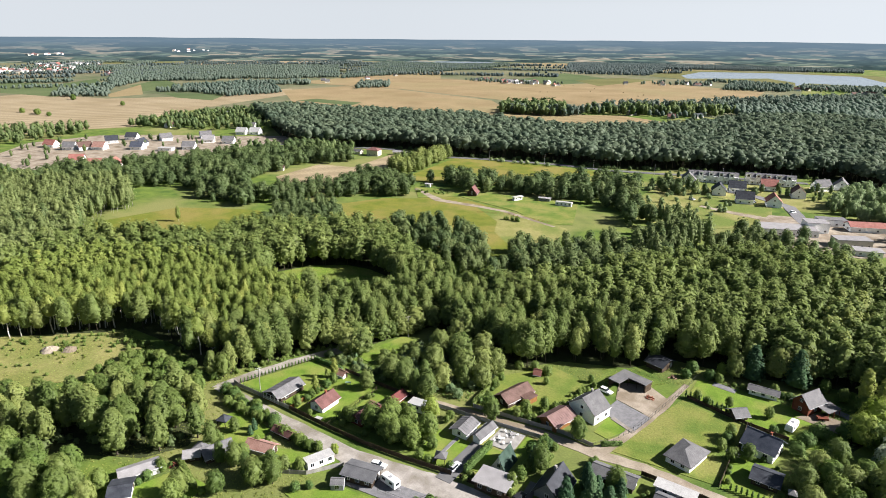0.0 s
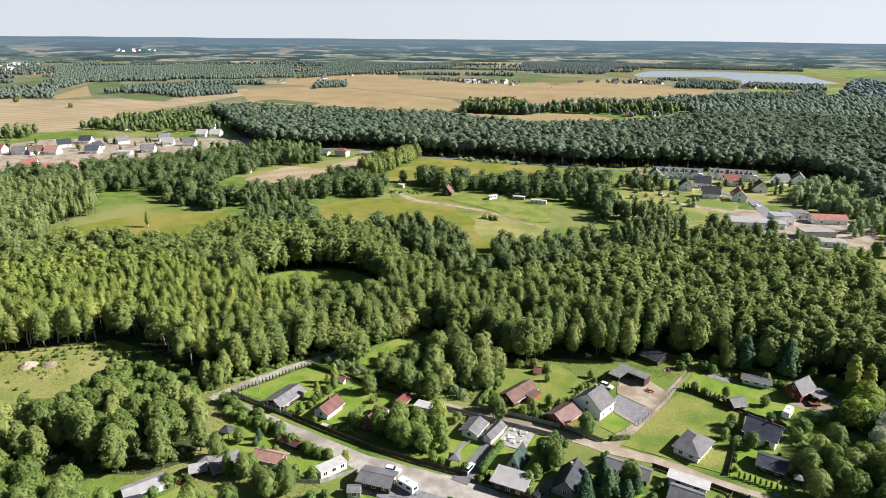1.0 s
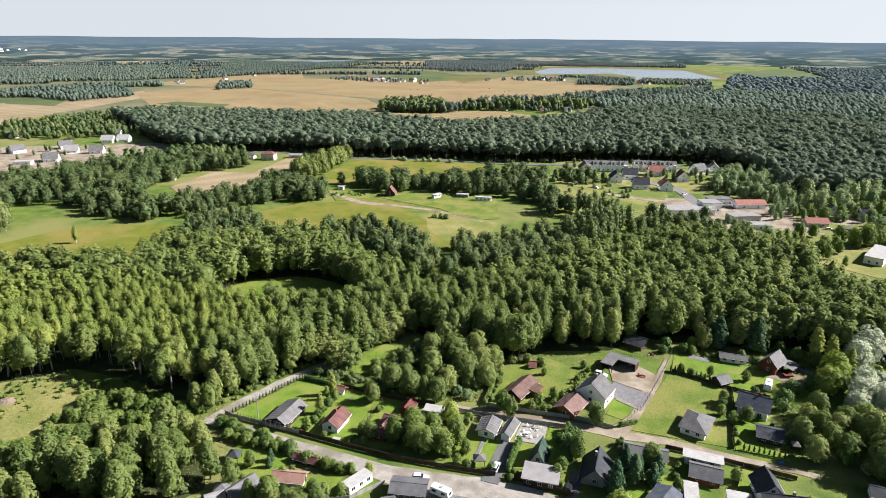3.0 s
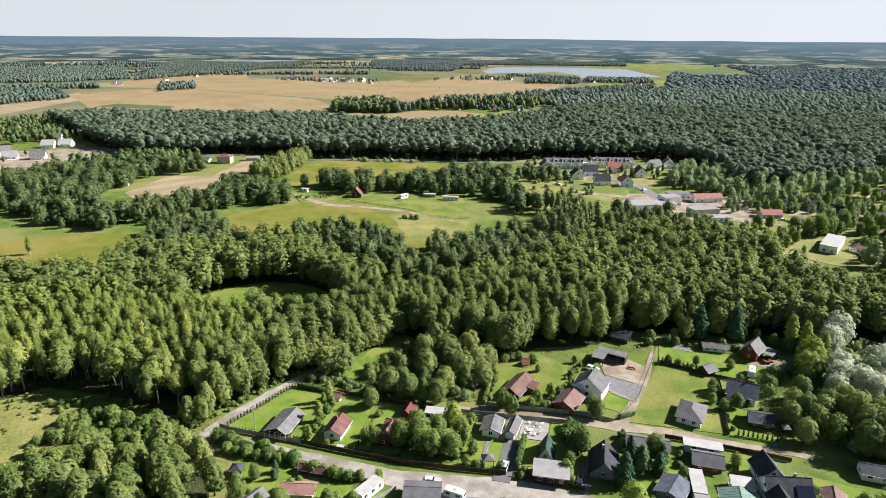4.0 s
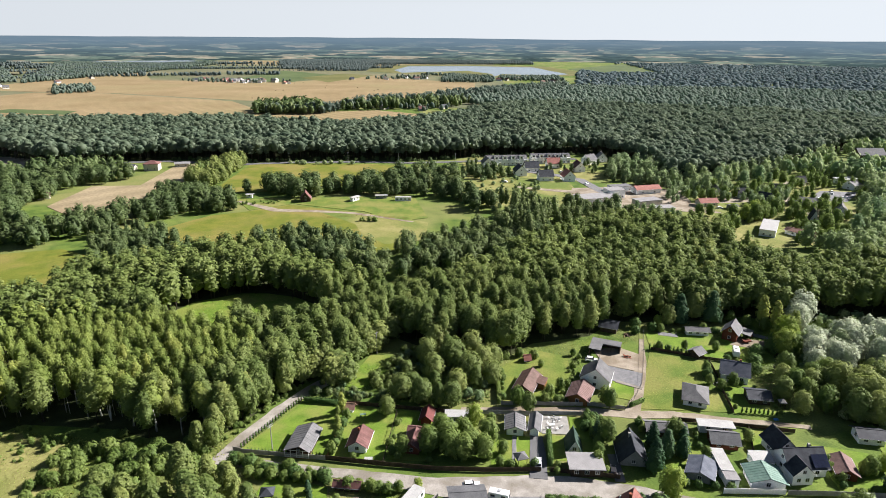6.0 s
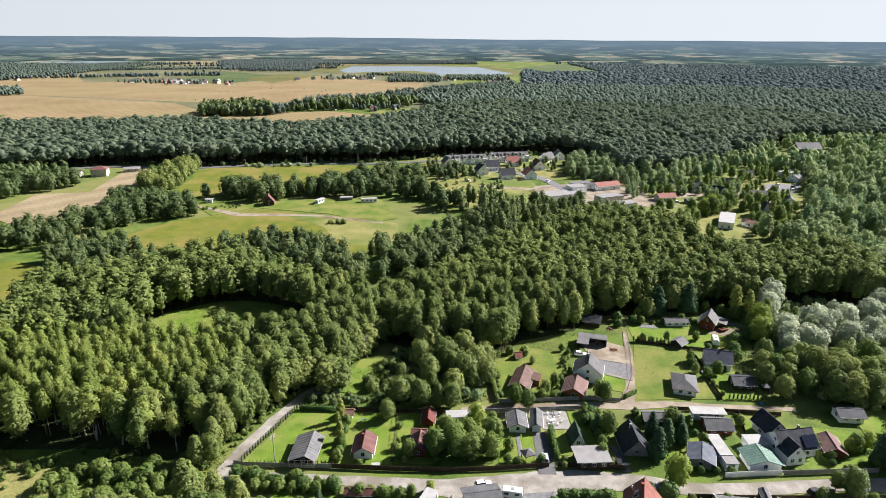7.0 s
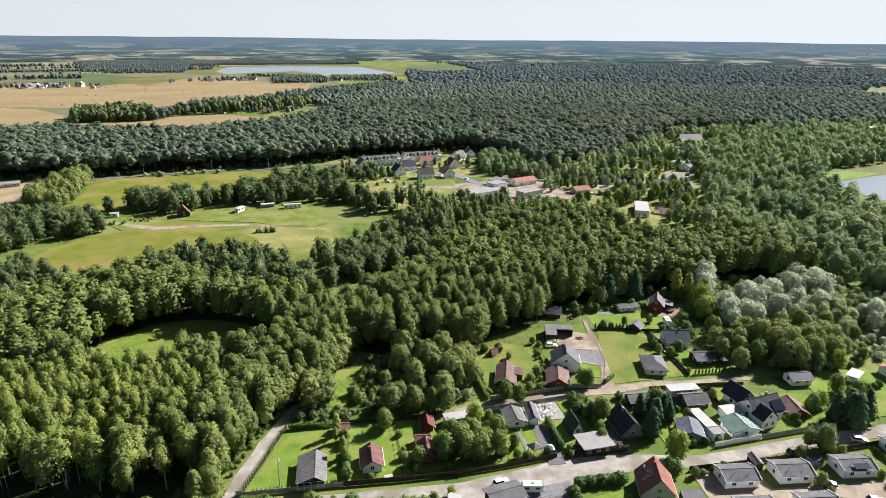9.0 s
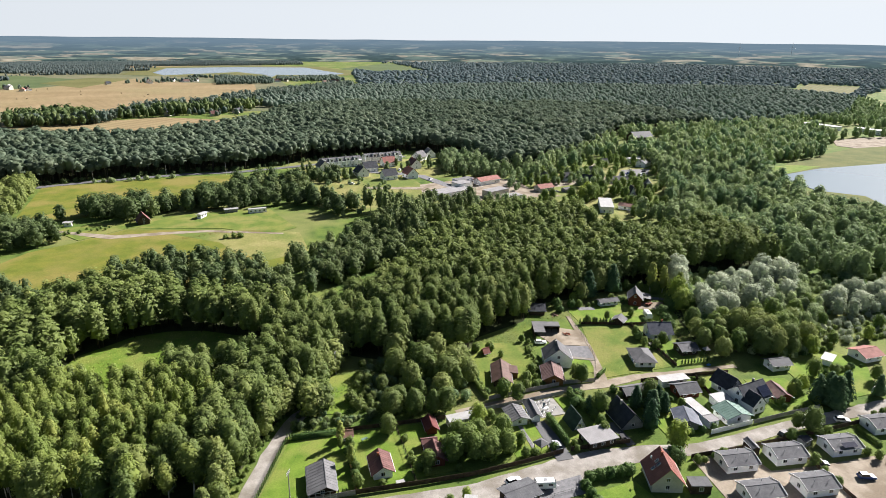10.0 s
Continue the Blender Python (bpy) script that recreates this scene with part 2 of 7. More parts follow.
L_BIRCH = foliage("birch_leaves", (0.171, 0.231, 0.052), (0.290, 0.329, 0.082), 0.44)
# Needle green with extra blue put in for the haze over the plantation.
L_PINE = foliage("pine_needles_haze_blued", (0.084, 0.128, 0.084), (0.173, 0.212, 0.128), 0.46, 0.10)
L_MIXED = foliage("mixed_leaves", (0.154, 0.237, 0.112), (0.295, 0.364, 0.166), 0.46)
L_WILLOW = foliage("silver_willow_leaves", (0.320, 0.370, 0.255), (0.570, 0.610, 0.450), 0.45)
L_SALLOW = foliage("grey_green_sallow_leaves", (0.270, 0.345, 0.160), (0.450, 0.510, 0.270), 0.45)
L_LIGHT = foliage("yellow_green_leaves", (0.220, 0.290, 0.050), (0.300, 0.370, 0.080), 0.5)
L_SPRUCE = foliage("spruce_needles", (0.035, 0.078, 0.035), (0.069, 0.121, 0.051), 0.1)
L_HEDGE = foliage("hedge_leaves", (0.059, 0.114, 0.029), (0.105, 0.167, 0.042), 0.2)
L_DARK = foliage("dark_broadleaf", (0.082, 0.127, 0.046), (0.166, 0.213, 0.076), 0.42)
# Four leaf colours for far woods, paled and blued to paint in air haze.
L_FAR = foliage("haze_tinted_woods", (0.103, 0.152, 0.118), (0.183, 0.232, 0.177), 0.60, 0.10)
L_NEARFAR = foliage("haze_tinted_forest", (0.126, 0.185, 0.144), (0.223, 0.283, 0.216), 0.60, 0.10)
L_HAZE = foliage("pale_haze_tinted_woods", (0.103, 0.145, 0.143), (0.164, 0.208, 0.191), 0.62, 0.08)
L_VEIL = foliage("haze_blued_forest", (0.144, 0.202, 0.211), (0.229, 0.290, 0.281), 0.62, 0.08)
L_ASPEN = foliage("aspen_leaves", (0.122, 0.173, 0.059), (0.208, 0.251, 0.088), 0.42)
L_GARDEN = foliage("garden_leaves", (0.103, 0.162, 0.040), (0.198, 0.251, 0.067), 0.5)
L_SHRUB = foliage("shrub_leaves", (0.115, 0.182, 0.039), (0.194, 0.256, 0.065), 0.45)


def distance_material():
    """The backdrop beyond three kilometres: self-lit woods and plots, with blue summer haze painted in towards the
    horizon.
    """
    m, n, l = nodes_of("painted_haze_distance")
    n.remove(n["Principled BSDF"])
    where = n.new("ShaderNodeNewGeometry").outputs["Position"]
    wobble, push, flat = n.new("ShaderNodeTexNoise"), n.new("ShaderNodeVectorMath"), n.new("ShaderNodeVectorMath")
    wobble.inputs["Scale"].default_value, wobble.inputs["Detail"].default_value = 0.006, 4
    l.new(where, wobble.inputs["Vector"])
    push.operation, flat.operation = "MULTIPLY_ADD", "MULTIPLY"
    push.inputs[1].default_value, flat.inputs[1].default_value = (220, 220, 0), (1, 1, 0)
    l.new(wobble.outputs["Color"], push.inputs[0])
    l.new(where, push.inputs[2])
    l.new(push.outputs[0], flat.inputs[0])
    plot = n.new("ShaderNodeTexVoronoi")
    plot.inputs["Scale"].default_value = 0.0085
    l.new(flat.outputs[0], plot.inputs["Vector"])
    pick = n.new("ShaderNodeSeparateColor")
    l.new(plot.outputs["Color"], pick.inputs["Color"])
    ramp = n.new("ShaderNodeValToRGB")
    ramp.color_ramp.interpolation = "CONSTANT"
    e = ramp.color_ramp.elements
    e[0].position, e[0].color = 0.0, (0.070, 0.096, 0.076, 1)
    e[1].position, e[1].color = 0.28, (0.062, 0.084, 0.076, 1)
    for at, colour in ((0.46, (0.115, 0.138, 0.108, 1)), (0.64, (0.225, 0.198, 0.150, 1)), (0.84, (0.170, 0.170, 0.132, 1))):
        e.new(at).color = colour
    l.new(pick.outputs["Red"], ramp.inputs["Fac"])
    grain, span, hue = n.new("ShaderNodeTexNoise"), n.new("ShaderNodeMapRange"), n.new("ShaderNodeHueSaturation")
    grain.inputs["Scale"].default_value, grain.inputs["Detail"].default_value = 0.02, 6
    l.new(where, grain.inputs["Vector"])
    span.inputs["From Min"].default_value, span.inputs["From Max"].default_value = 0.3, 0.7
    span.inputs["To Min"].default_value, span.inputs["To Max"].default_value = 0.55, 1.45
    l.new(grain.outputs["Fac"], span.inputs["Value"])
    patch, edge, cover = n.new("ShaderNodeTexNoise"), n.new("ShaderNodeMapRange"), n.new("ShaderNodeMixRGB")
    patch.inputs["Scale"].default_value, patch.inputs["Detail"].default_value = 0.0045, 6
    l.new(where, patch.inputs["Vector"])
    edge.inputs["From Min"].default_value, edge.inputs["From Max"].default_value = 0.485, 0.515
    l.new(patch.outputs["Fac"], edge.inputs["Value"])
    l.new(edge.outputs["Result"], cover.inputs["Fac"])
    l.new(ramp.outputs["Color"], cover.inputs["Color1"])
    cover.inputs["Color2"].default_value = (0.026, 0.042, 0.040, 1)
    l.new(cover.outputs["Color"], hue.inputs["Color"])
    l.new(span.outputs["Result"], hue.inputs["Value"])
    # the painted blue haze thickens with the distance from the middle of the plan
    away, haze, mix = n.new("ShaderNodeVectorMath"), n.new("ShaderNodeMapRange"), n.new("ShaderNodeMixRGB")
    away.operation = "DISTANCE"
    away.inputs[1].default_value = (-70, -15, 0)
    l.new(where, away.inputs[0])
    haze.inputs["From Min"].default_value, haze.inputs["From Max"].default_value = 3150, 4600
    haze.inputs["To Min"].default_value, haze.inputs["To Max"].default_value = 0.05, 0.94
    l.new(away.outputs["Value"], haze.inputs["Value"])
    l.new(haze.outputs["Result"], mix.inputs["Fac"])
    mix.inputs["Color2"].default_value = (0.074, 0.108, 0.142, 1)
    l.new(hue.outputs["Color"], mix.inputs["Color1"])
    # the backdrop emits its painted colours itself, sun or no sun
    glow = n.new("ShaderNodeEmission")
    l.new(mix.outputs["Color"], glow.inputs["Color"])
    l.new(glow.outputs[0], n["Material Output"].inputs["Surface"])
    return m


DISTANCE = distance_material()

# ---- building helpers ----
def mesh_object(name, bm, material, parent=None, label=""):
    me = bpy.data.meshes.new(name)
    bm.to_mesh(me)
    bm.free()
    me.materials.append(material)
    ob = new(name, me)
    ob.parent = parent
    return tagged(ob, label)


def part(name, bm, material, parent, label=""):
    return mesh_object(name, bm, material, parent, label)


def array_object(name, verts, faces, materials, slots=None, tints=None):
    """One mesh from arrays of corners (n, 3) and triangles (m, 3)."""
    me = bpy.data.meshes.new(name)
    me.vertices.add(len(verts))
    me.vertices.foreach_set("co", np.ascontiguousarray(verts, np.float32).ravel())
    me.loops.add(faces.size)
    me.loops.foreach_set("vertex_index", np.ascontiguousarray(faces, np.int32).ravel())
    me.polygons.add(len(faces))
    me.polygons.foreach_set("loop_start", np.arange(0, faces.size, 3, dtype=np.int32))
    for material in materials:
        me.materials.append(material)
    if slots is not None:
        me.polygons.foreach_set("material_index", np.ascontiguousarray(slots, np.int32))
    if tints is not None:
        me.attributes.new("tint", "FLOAT", "POINT").data.foreach_set("value", np.ascontiguousarray(tints, np.float32))
    me.polygons.foreach_set("use_smooth", np.ones(len(faces), bool))
    me.update()
    me.validate()
    return new(name, me)


def box(bm, x0, y0, z0, x1, y1, z1):
    v = [bm.verts.new(p) for p in ((x0, y0, z0), (x1, y0, z0), (x1, y1, z0), (x0, y1, z0), (x0, y0, z1), (x1, y0, z1), (x1, y1, z1), (x0, y1, z1))]
    for f in ((3, 2, 1, 0), (4, 5, 6, 7), (0, 1, 5, 4), (1, 2, 6, 5), (2, 3, 7, 6), (3, 0, 4, 7)):
        bm.faces.new([v[i] for i in f])


def prism(bm, outline, x0, x1):
    """An outline of (y, z) points, pulled along x."""
    a, b = [bm.verts.new((x0, y, z)) for y, z in outline], [bm.verts.new((x1, y, z)) for y, z in outline]
    bm.faces.new(a[::-1])
    bm.faces.new(b)
    for i in range(len(outline)):
        j = (i + 1) % len(outline)
        bm.faces.new((a[i], a[j], b[j], b[i]))


def tube(bm, p, q, r0, r1, sides=8):
    p, q = Vector(p), Vector(q)
    turn = (q - p).to_track_quat("Z", "Y").to_matrix()
    rings = [[bm.verts.new(c + turn @ Vector((r * math.cos(2 * math.pi * i / sides), r * math.sin(2 * math.pi * i / sides), 0))) for i in range(sides)] for c, r in ((p, r0), (q, r1))]
    for i in range(sides):
        j = (i + 1) % sides
        bm.faces.new((rings[0][i], rings[0][j], rings[1][j], rings[1][i]))
    bm.faces.new(rings[1])
    bm.faces.new(rings[0][::-1])


def thing(name, label, category, x, y, yaw=0.0, group="", kind="", z=0.0):
    ob = new(name)
    ob.matrix_world = pose(x, y, z, 0, 0, yaw)
    return tagged(ob, label, category, group, kind)


def sheet(name, label, corners, z, material, category="field", kind="structure", thick=0.4):
    """A piece of ground laid over the terrain: its outline at height z, with a skirt that goes into the earth."""
    bm = bmesh.new()
    top = [bm.verts.new((x, y, z)) for x, y in corners]
    low = [bm.verts.new((x, y, z - thick)) for x, y in corners]
    face = bm.faces.new(top)
    face.normal_update()
    if face.normal.z < 0:
        face.normal_flip()
    for i in range(len(top)):
        j = (i + 1) % len(top)
        bm.faces.new((top[i], top[j], low[j], low[i]))
    bmesh.ops.triangulate(bm, faces=[face])
    return tagged(mesh_object(name, bm, material), label, category, kind=kind)


def strip(name, label, line, widths, z, material, category="road", thick=0.3):
    """A road along a line, with a width at each of its points, cut into short steps and with a slightly uneven edge."""
    pts, wid = [], []
    for (a, b), (wa, wb) in zip(zip(line, line[1:]), zip(widths, widths[1:])):
        steps = max(1, int(math.dist(a, b) / 3))
        for i in range(steps):
            f = i / steps
            pts.append((a[0] + (b[0] - a[0]) * f, a[1] + (b[1] - a[1]) * f))
            wid.append(wa + (wb - wa) * f)
    pts.append(line[-1])
    wid.append(widths[-1])
    left, right = [], []
    for i, (x, y) in enumerate(pts):
        a, b = pts[max(0, i - 1)], pts[min(len(pts) - 1, i + 1)]
        d = Vector((b[0] - a[0], b[1] - a[1])).normalized()
        w = wid[i] / 2
        left.append((x - d.y * (w + random.uniform(-0.25, 0.25)), y + d.x * (w + random.uniform(-0.25, 0.25))))
        right.append((x + d.y * (w + random.uniform(-0.25, 0.25)), y - d.x * (w + random.uniform(-0.25, 0.25))))
    bm = bmesh.new()
    rows = [[bm.verts.new((*p, h)) for p, h in ((l, z - thick), (l, z), (r, z), (r, z - thick))] for l, r in zip(left, right)]
    for a, b in zip(rows, rows[1:]):
        for i in range(3):
            bm.faces.new((a[i], a[i + 1], b[i + 1], b[i]))
    for f in bm.faces:
        f.normal_update()
    return tagged(mesh_object(name, bm, material), label, category, kind="structure")


# ---- ground ----
CENTRE = (-70.0, -15.0)
RIM = 3000.0


def rise(r, a):
    """Height of the land at a distance and angle: flat to the rim, low hills beyond."""
    u = max(0.0, (r - RIM) / 1950)
    z = 92 * u * (0.4 + 0.6 * u)
    if r > RIM + 100:
        z += (8 * noise.noise((math.cos(a) * 3.1, math.sin(a) * 3.1, r / 700)) + 5 * noise.noise((math.cos(a) * 14, math.sin(a) * 14, r / 500))) * min(1, u * 2)
    return z


def ground_mesh(name, radii, material, start, stop, steps):
    """Rings of ground round the middle of the plan; past the rim the land rises to low hills."""
    bm = bmesh.new()
    rings = []
    middle = bm.verts.new((*CENTRE, 0)) if radii[0] < RIM else None
    for r in radii:
        ring = []
        for i in range(steps + 1):
            a = radians(start + (stop - start) * i / steps)
            ring.append(bm.verts.new((CENTRE[0] + r * math.cos(a), CENTRE[1] + r * math.sin(a), rise(r, a))))
        rings.append(ring)
    if middle:
        for a, b in zip(rings[0], rings[0][1:]):
            bm.faces.new((middle, a, b))
    for a, b in zip(rings, rings[1:]):
        for i in range(steps):
            bm.faces.new((a[i], b[i], b[i + 1], a[i + 1]))
    return mesh_object(name, bm, material)


tagged(ground_mesh("ground", [0.5, 60, 150, 300, 600, 1200, 2000, RIM], GRASS, 0, 360, 180), "uneven rough grassland and meadow reaching to the horizon", "ground", kind="structure")
tagged(ground_mesh("backdrop", [RIM, 3150, 3300, 3500, 3700, 3900, 4100, 4300, 4500, 4700, 4850, 4950], DISTANCE, 0, 360, 360), "glowing backdrop of far woods and farmland with painted haze, rising to low hills on the horizon", "backdrop", kind="structure")

# ---- fields, meadows, water ----
FIELDS = [
    ("pale sandy harvested field", SANDFIELD, [(-1290, 560), (-1291, 637), (-1088, 657), (-1030, 740), (-987, 861), (-994, 1014), (-900, 941), (-845, 711), (-800, 560), (-724, 464), (-762, 400), (-780, 320), (-1000, 330)]),
    ("tan stubble field with baled straw rows", STUBBLE, [(-976, 971), (-944, 1134), (-804, 1137), (-517, 1030), (-440, 925), (-322, 884), (-300, 800), (-384, 740), (-530, 715), (-640, 705), (-761, 781)]),
    ("green crop strip inside a stubble field", CROP, [(-799, 827), (-792, 871), (-681, 862), (-668, 815)]),
    ("wide brown stubble field", STUBBLE, [(-933, 1142), (-893, 1240), (-907, 1496), (-564, 1491), (-403, 1799), (-349, 1682), (-115, 1548), (-114, 1351), (-224, 1160), (-332, 1022), (-501, 1046), (-790, 1145)]),
    ("yellow stubble field beside the pine wood", STUBBLE, [(-438, 894), (-331, 900), (-249, 930), (-181, 890), (-152, 865), (-145, 760), (-240, 715), (-320, 740), (-420, 790)]),
    ("green meadow behind the farm village", CROP, [(-723, 1500), (-735, 1800), (-738, 1995), (-529, 1794), (-560, 1500)]),
    ("light green pasture", CROP, [(-1676, 757), (-1488, 786), (-1604, 947), (-1274, 785), (-1197, 625), (-1353, 607)]),
    ("green beet field", CROP, [(-1332, 861), (-1474, 1050), (-1194, 903), (-1179, 785)]),
    ("dark green field strip", CROP, [(-1110, 786), (-985, 831), (-917, 742), (-1012, 739)]),
    ("brown ploughed strip", STUBBLE, [(-1161, 702), (-1343, 896), (-1115, 745), (-1108, 675)]),
    ("tan field near scattered farmhouses", STUBBLE, [(-1125, 1159), (-1154, 1464), (-1201, 1700), (-1088, 1794), (-796, 1313), (-804, 1150), (-933, 1150)]),
    ("far tan field", SANDFIELD, [(-2238, 1733), (-2066, 2366), (-1802, 2134), (-1963, 1567)]),
    ("green field by the village road", OLIVE, [(-584, 1659), (-519, 1863), (-410, 1805), (-469, 1500)]),
    ("bright green wet meadow beyond the lake", CROP, [(192, 2299), (491, 2802), (453, 2041), (254, 1994)]),
    ("pale green meadow among far woods", OLIVE, [(999, 1105), (1293, 1323), (1357, 1212), (1053, 997)]),
    ("mown meadow with a lone birch", MEADOW, [(-310, 170), (-365, 200), (-352, 248), (-324, 264), (-303, 272), (-284, 264), (-262, 200)]),
    ("broad hay meadow below the red barn", MEADOW, [(-276, 300), (-254, 341), (-236, 352), (-212, 372), (-162, 357), (-129, 340), (-118, 318), (-128, 285), (-135, 262), (-165, 262), (-193, 278), (-225, 270)]),
    ("dry worn grass across the meadow", DRYGRASS, [(-190, 358), (-148, 354), (-117, 340), (-115, 306), (-136, 296), (-152, 312), (-160, 332)]),
    ("farmyard grass round the red barn", ROUGH, [(-255, 384), (-215, 390), (-178, 398), (-132, 400), (-118, 350), (-134, 341), (-160, 360), (-211, 375), (-234, 356)]),
    ("narrow green pasture beside the highway", MEADOW, [(-279, 400), (-288, 502), (-257, 507), (-192, 516), (-150, 512), (-165, 450), (-196, 427), (-250, 402)]),
    ("harvested strip field", SANDFIELD, [(-368, 352), (-373, 409), (-340, 416), (-349, 489), (-336, 500), (-320, 500), (-313, 440), (-310, 371), (-324, 350), (-344, 335)]),
    ("dry grassland with scattered bushes", DRYGRASS, [(-104, 400), (-100, 470), (-61, 470), (-18, 462), (-15, 425), (-25, 405), (-61, 372), (-86, 362)]),
    ("rough clearing with cut brushwood", DRYGRASS, [(-250, 93), (-214, 120), (-196, 116), (-186, 101), (-204, 80), (-222, 70)]),
    ("sandy building land", SAND, [(-640, 262), (-700, 330), (-690, 400), (-640, 440), (-560, 480), (-520, 512), (-470, 500), (-488, 423), (-488, 345), (-484, 290), (-538, 252)]),
    ("sandy holiday camp yard", SAND, [(140, 425), (158, 470), (205, 500), (225, 480), (190, 440), (172, 425)]),
    ("sandy school yard", SAND, [(-25, 405), (-18, 440), (30, 452), (62, 440), (58, 395), (30, 372), (0, 372)]),
    ("dry grass and sand of a holiday camp", DRYGRASS, [(60, 396), (80, 442), (120, 454), (160, 474), (206, 508), (238, 480), (202, 430), (172, 380), (150, 348), (130, 336), (104, 334), (84, 360)]),
    ("sandy lane among holiday houses", SAND, [(78, 405), (90, 425), (140, 430), (150, 400), (126, 360), (118, 362), (130, 395), (120, 415)]),
]
for i, (label, material, corners) in enumerate(FIELDS):
    sheet("field", label, corners, 0.10 + 0.006 * i, material)

for label, corners in (
    ("wide shallow lake under a pale sky", [(-397, 2098), (-386, 2388), (-155, 2458), (82, 2395), (123, 2147), (161, 1972), (99, 1889), (-43, 1935), (-68, 1802), (-75, 1939), (-154, 2105), (-219, 2047), (-295, 1995), (-350, 1944)]),
    ("distant lake behind woods", [(-1578, 2529), (-1690, 2540), (-1720, 2420), (-1480, 2400), (-1305, 2389), (-1230, 2549), (-1340, 2670), (-1450, 2740), (-1600, 2700)]),
    ("calm lake beside a reed bed and beach", [(278, 394), (343, 411), (430, 414), (700, 420), (700, 150), (330, 180), (262, 270), (285, 319), (267, 341), (274, 366)]),
):
    sheet("water", label, corners, 0.32, WATER, "lake")
sheet("ground", "green reed bed along the lake shore", [(272, 397), (338, 440), (406, 466), (480, 492), (620, 500), (620, 415), (430, 412), (343, 409), (278, 392)], 0.30, REED, "reed bed")
sheet("ground", "reed bed on the near lake shore", [(252, 346), (268, 343), (288, 320), (264, 272), (330, 182), (300, 170), (240, 265), (222, 309)], 0.38, REED, "reed bed")
sheet("ground", "sandy bathing beach", [(470, 506), (500, 538), (560, 545), (700, 545), (700, 500), (560, 492), (478, 488)], 0.34, SAND, "beach")
sheet("ground", "bright mown grass on the lake shore", [(276, 398), (300, 426), (330, 432), (352, 418), (330, 410), (300, 402)], 0.36, LAWN, "grass")
sheet("ground", "pale green marsh round the lake", [(-480, 2010), (-440, 2480), (-150, 2560), (130, 2490), (230, 2040), (150, 1870), (60, 1870), (-60, 1780), (-330, 1900)], 0.28, OLIVE, "marsh")

# ---- roads ----
strip("road", "pale gravel village road between garden fences", [(-153, 113.5), (-134, 111.5), (-120, 110.6), (-107, 109.6), (-93, 107.5), (-82, 107.5), (-70, 108.5), (-58, 110), (-44, 109.2), (-28, 106.2), (6, 107.6), (46, 108), (110, 108)], [4.2, 3.8, 3.6, 4.2, 6.5, 9.0, 10.0, 8.5, 6.0, 4.6, 4.6, 5.2, 5.0], 0.09, GRAVEL)
strip("road", "worn gravel track into the wood", [(-151.5, 113), (-148, 124), (-143, 137), (-138.5, 146), (-134, 153), (-128, 158)], [4.4, 4.0, 4.0, 4.2, 4.5, 3.0], 0.13, GRAVEL)
strip("road", "narrow sandy lane behind the plots", [(-88, 142), (-70, 143.6), (-53, 144.6), (-38, 143.6), (-24, 144.6), (-9, 143.2), (14, 141.5)], [2.4, 2.6, 2.8, 4.0, 3.4, 2.8, 2.2], 0.11, SAND)
strip("road", "rutted dirt drive beside a grass field", [(-37, 144), (-32.5, 154), (-29, 168), (-26, 178), (-22.5, 194)], [4.2, 3.2, 4.0, 2.6, 1.6], 0.15, SAND)
# narrow strip in the same dark colour as the woodland floor
strip("road", "dark track at the wood edge", [(14, 160), (20, 178), (30, 198), (41, 216)], [3, 3, 3, 3], 0.08, UNDER)
strip("road", "grey main road at the pine wood edge", [(-480, 470), (-368, 508), (-300, 500), (-257, 514), (-192, 525), (-150, 524), (-113, 533), (-60, 549), (0, 560)], [7] * 9, 0.28, ASPHALT)
strip("road", "sandy farm path across the meadow", [(-250, 378), (-218, 358), (-189, 358), (-167, 356), (-126, 340)], [3.0, 6.5, 5.0, 4.0, 2.4], 0.24, SAND)
strip("road", "sandy path through dry grass", [(-60, 440), (-35, 432), (-5, 425)], [4, 7, 9], 0.29, SAND)
strip("road", "grey estate street between new houses", [(-60, 500), (-30, 490), (-8, 470), (0, 440), (10, 410)], [6, 7, 8, 8, 7], 0.30, PAVING)
sheet("pavement", "grey paved car park", [(142, 420), (168, 417), (193, 448), (166, 450)], 0.32, PAVING, "car park")
sheet("pavement", "grey paved court of a new house", [(-41.5, 164), (-30.5, 159.5), (-28, 168.5), (-39.5, 173)], 0.17, PAVING, "paving")
sheet("pavement", "sandy yard before an open carport", [(-40, 173.4), (-28, 169), (-25, 181), (-33, 187), (-42, 184)], 0.16, SAND, "yard")
sheet("pavement", "pale paved terrace with garden chairs", [(-64.5, 132), (-56.5, 132), (-56.5, 141), (-64, 141)], 0.16, CONCRETE, "paving")
sheet("pavement", "grey paved forecourt with a parked caravan", [(-90, 98), (-68, 99.5), (-66, 106), (-79, 105), (-90, 104)], 0.14, PAVING, "paving")
sheet("pavement", "bare sandy ground round new bungalows", [(-37, 78), (-34, 103), (-18, 102.5), (-17, 93), (-3, 91), (14, 90), (30, 88), (20, 76), (-10, 72)], 0.12, SAND, "yard")

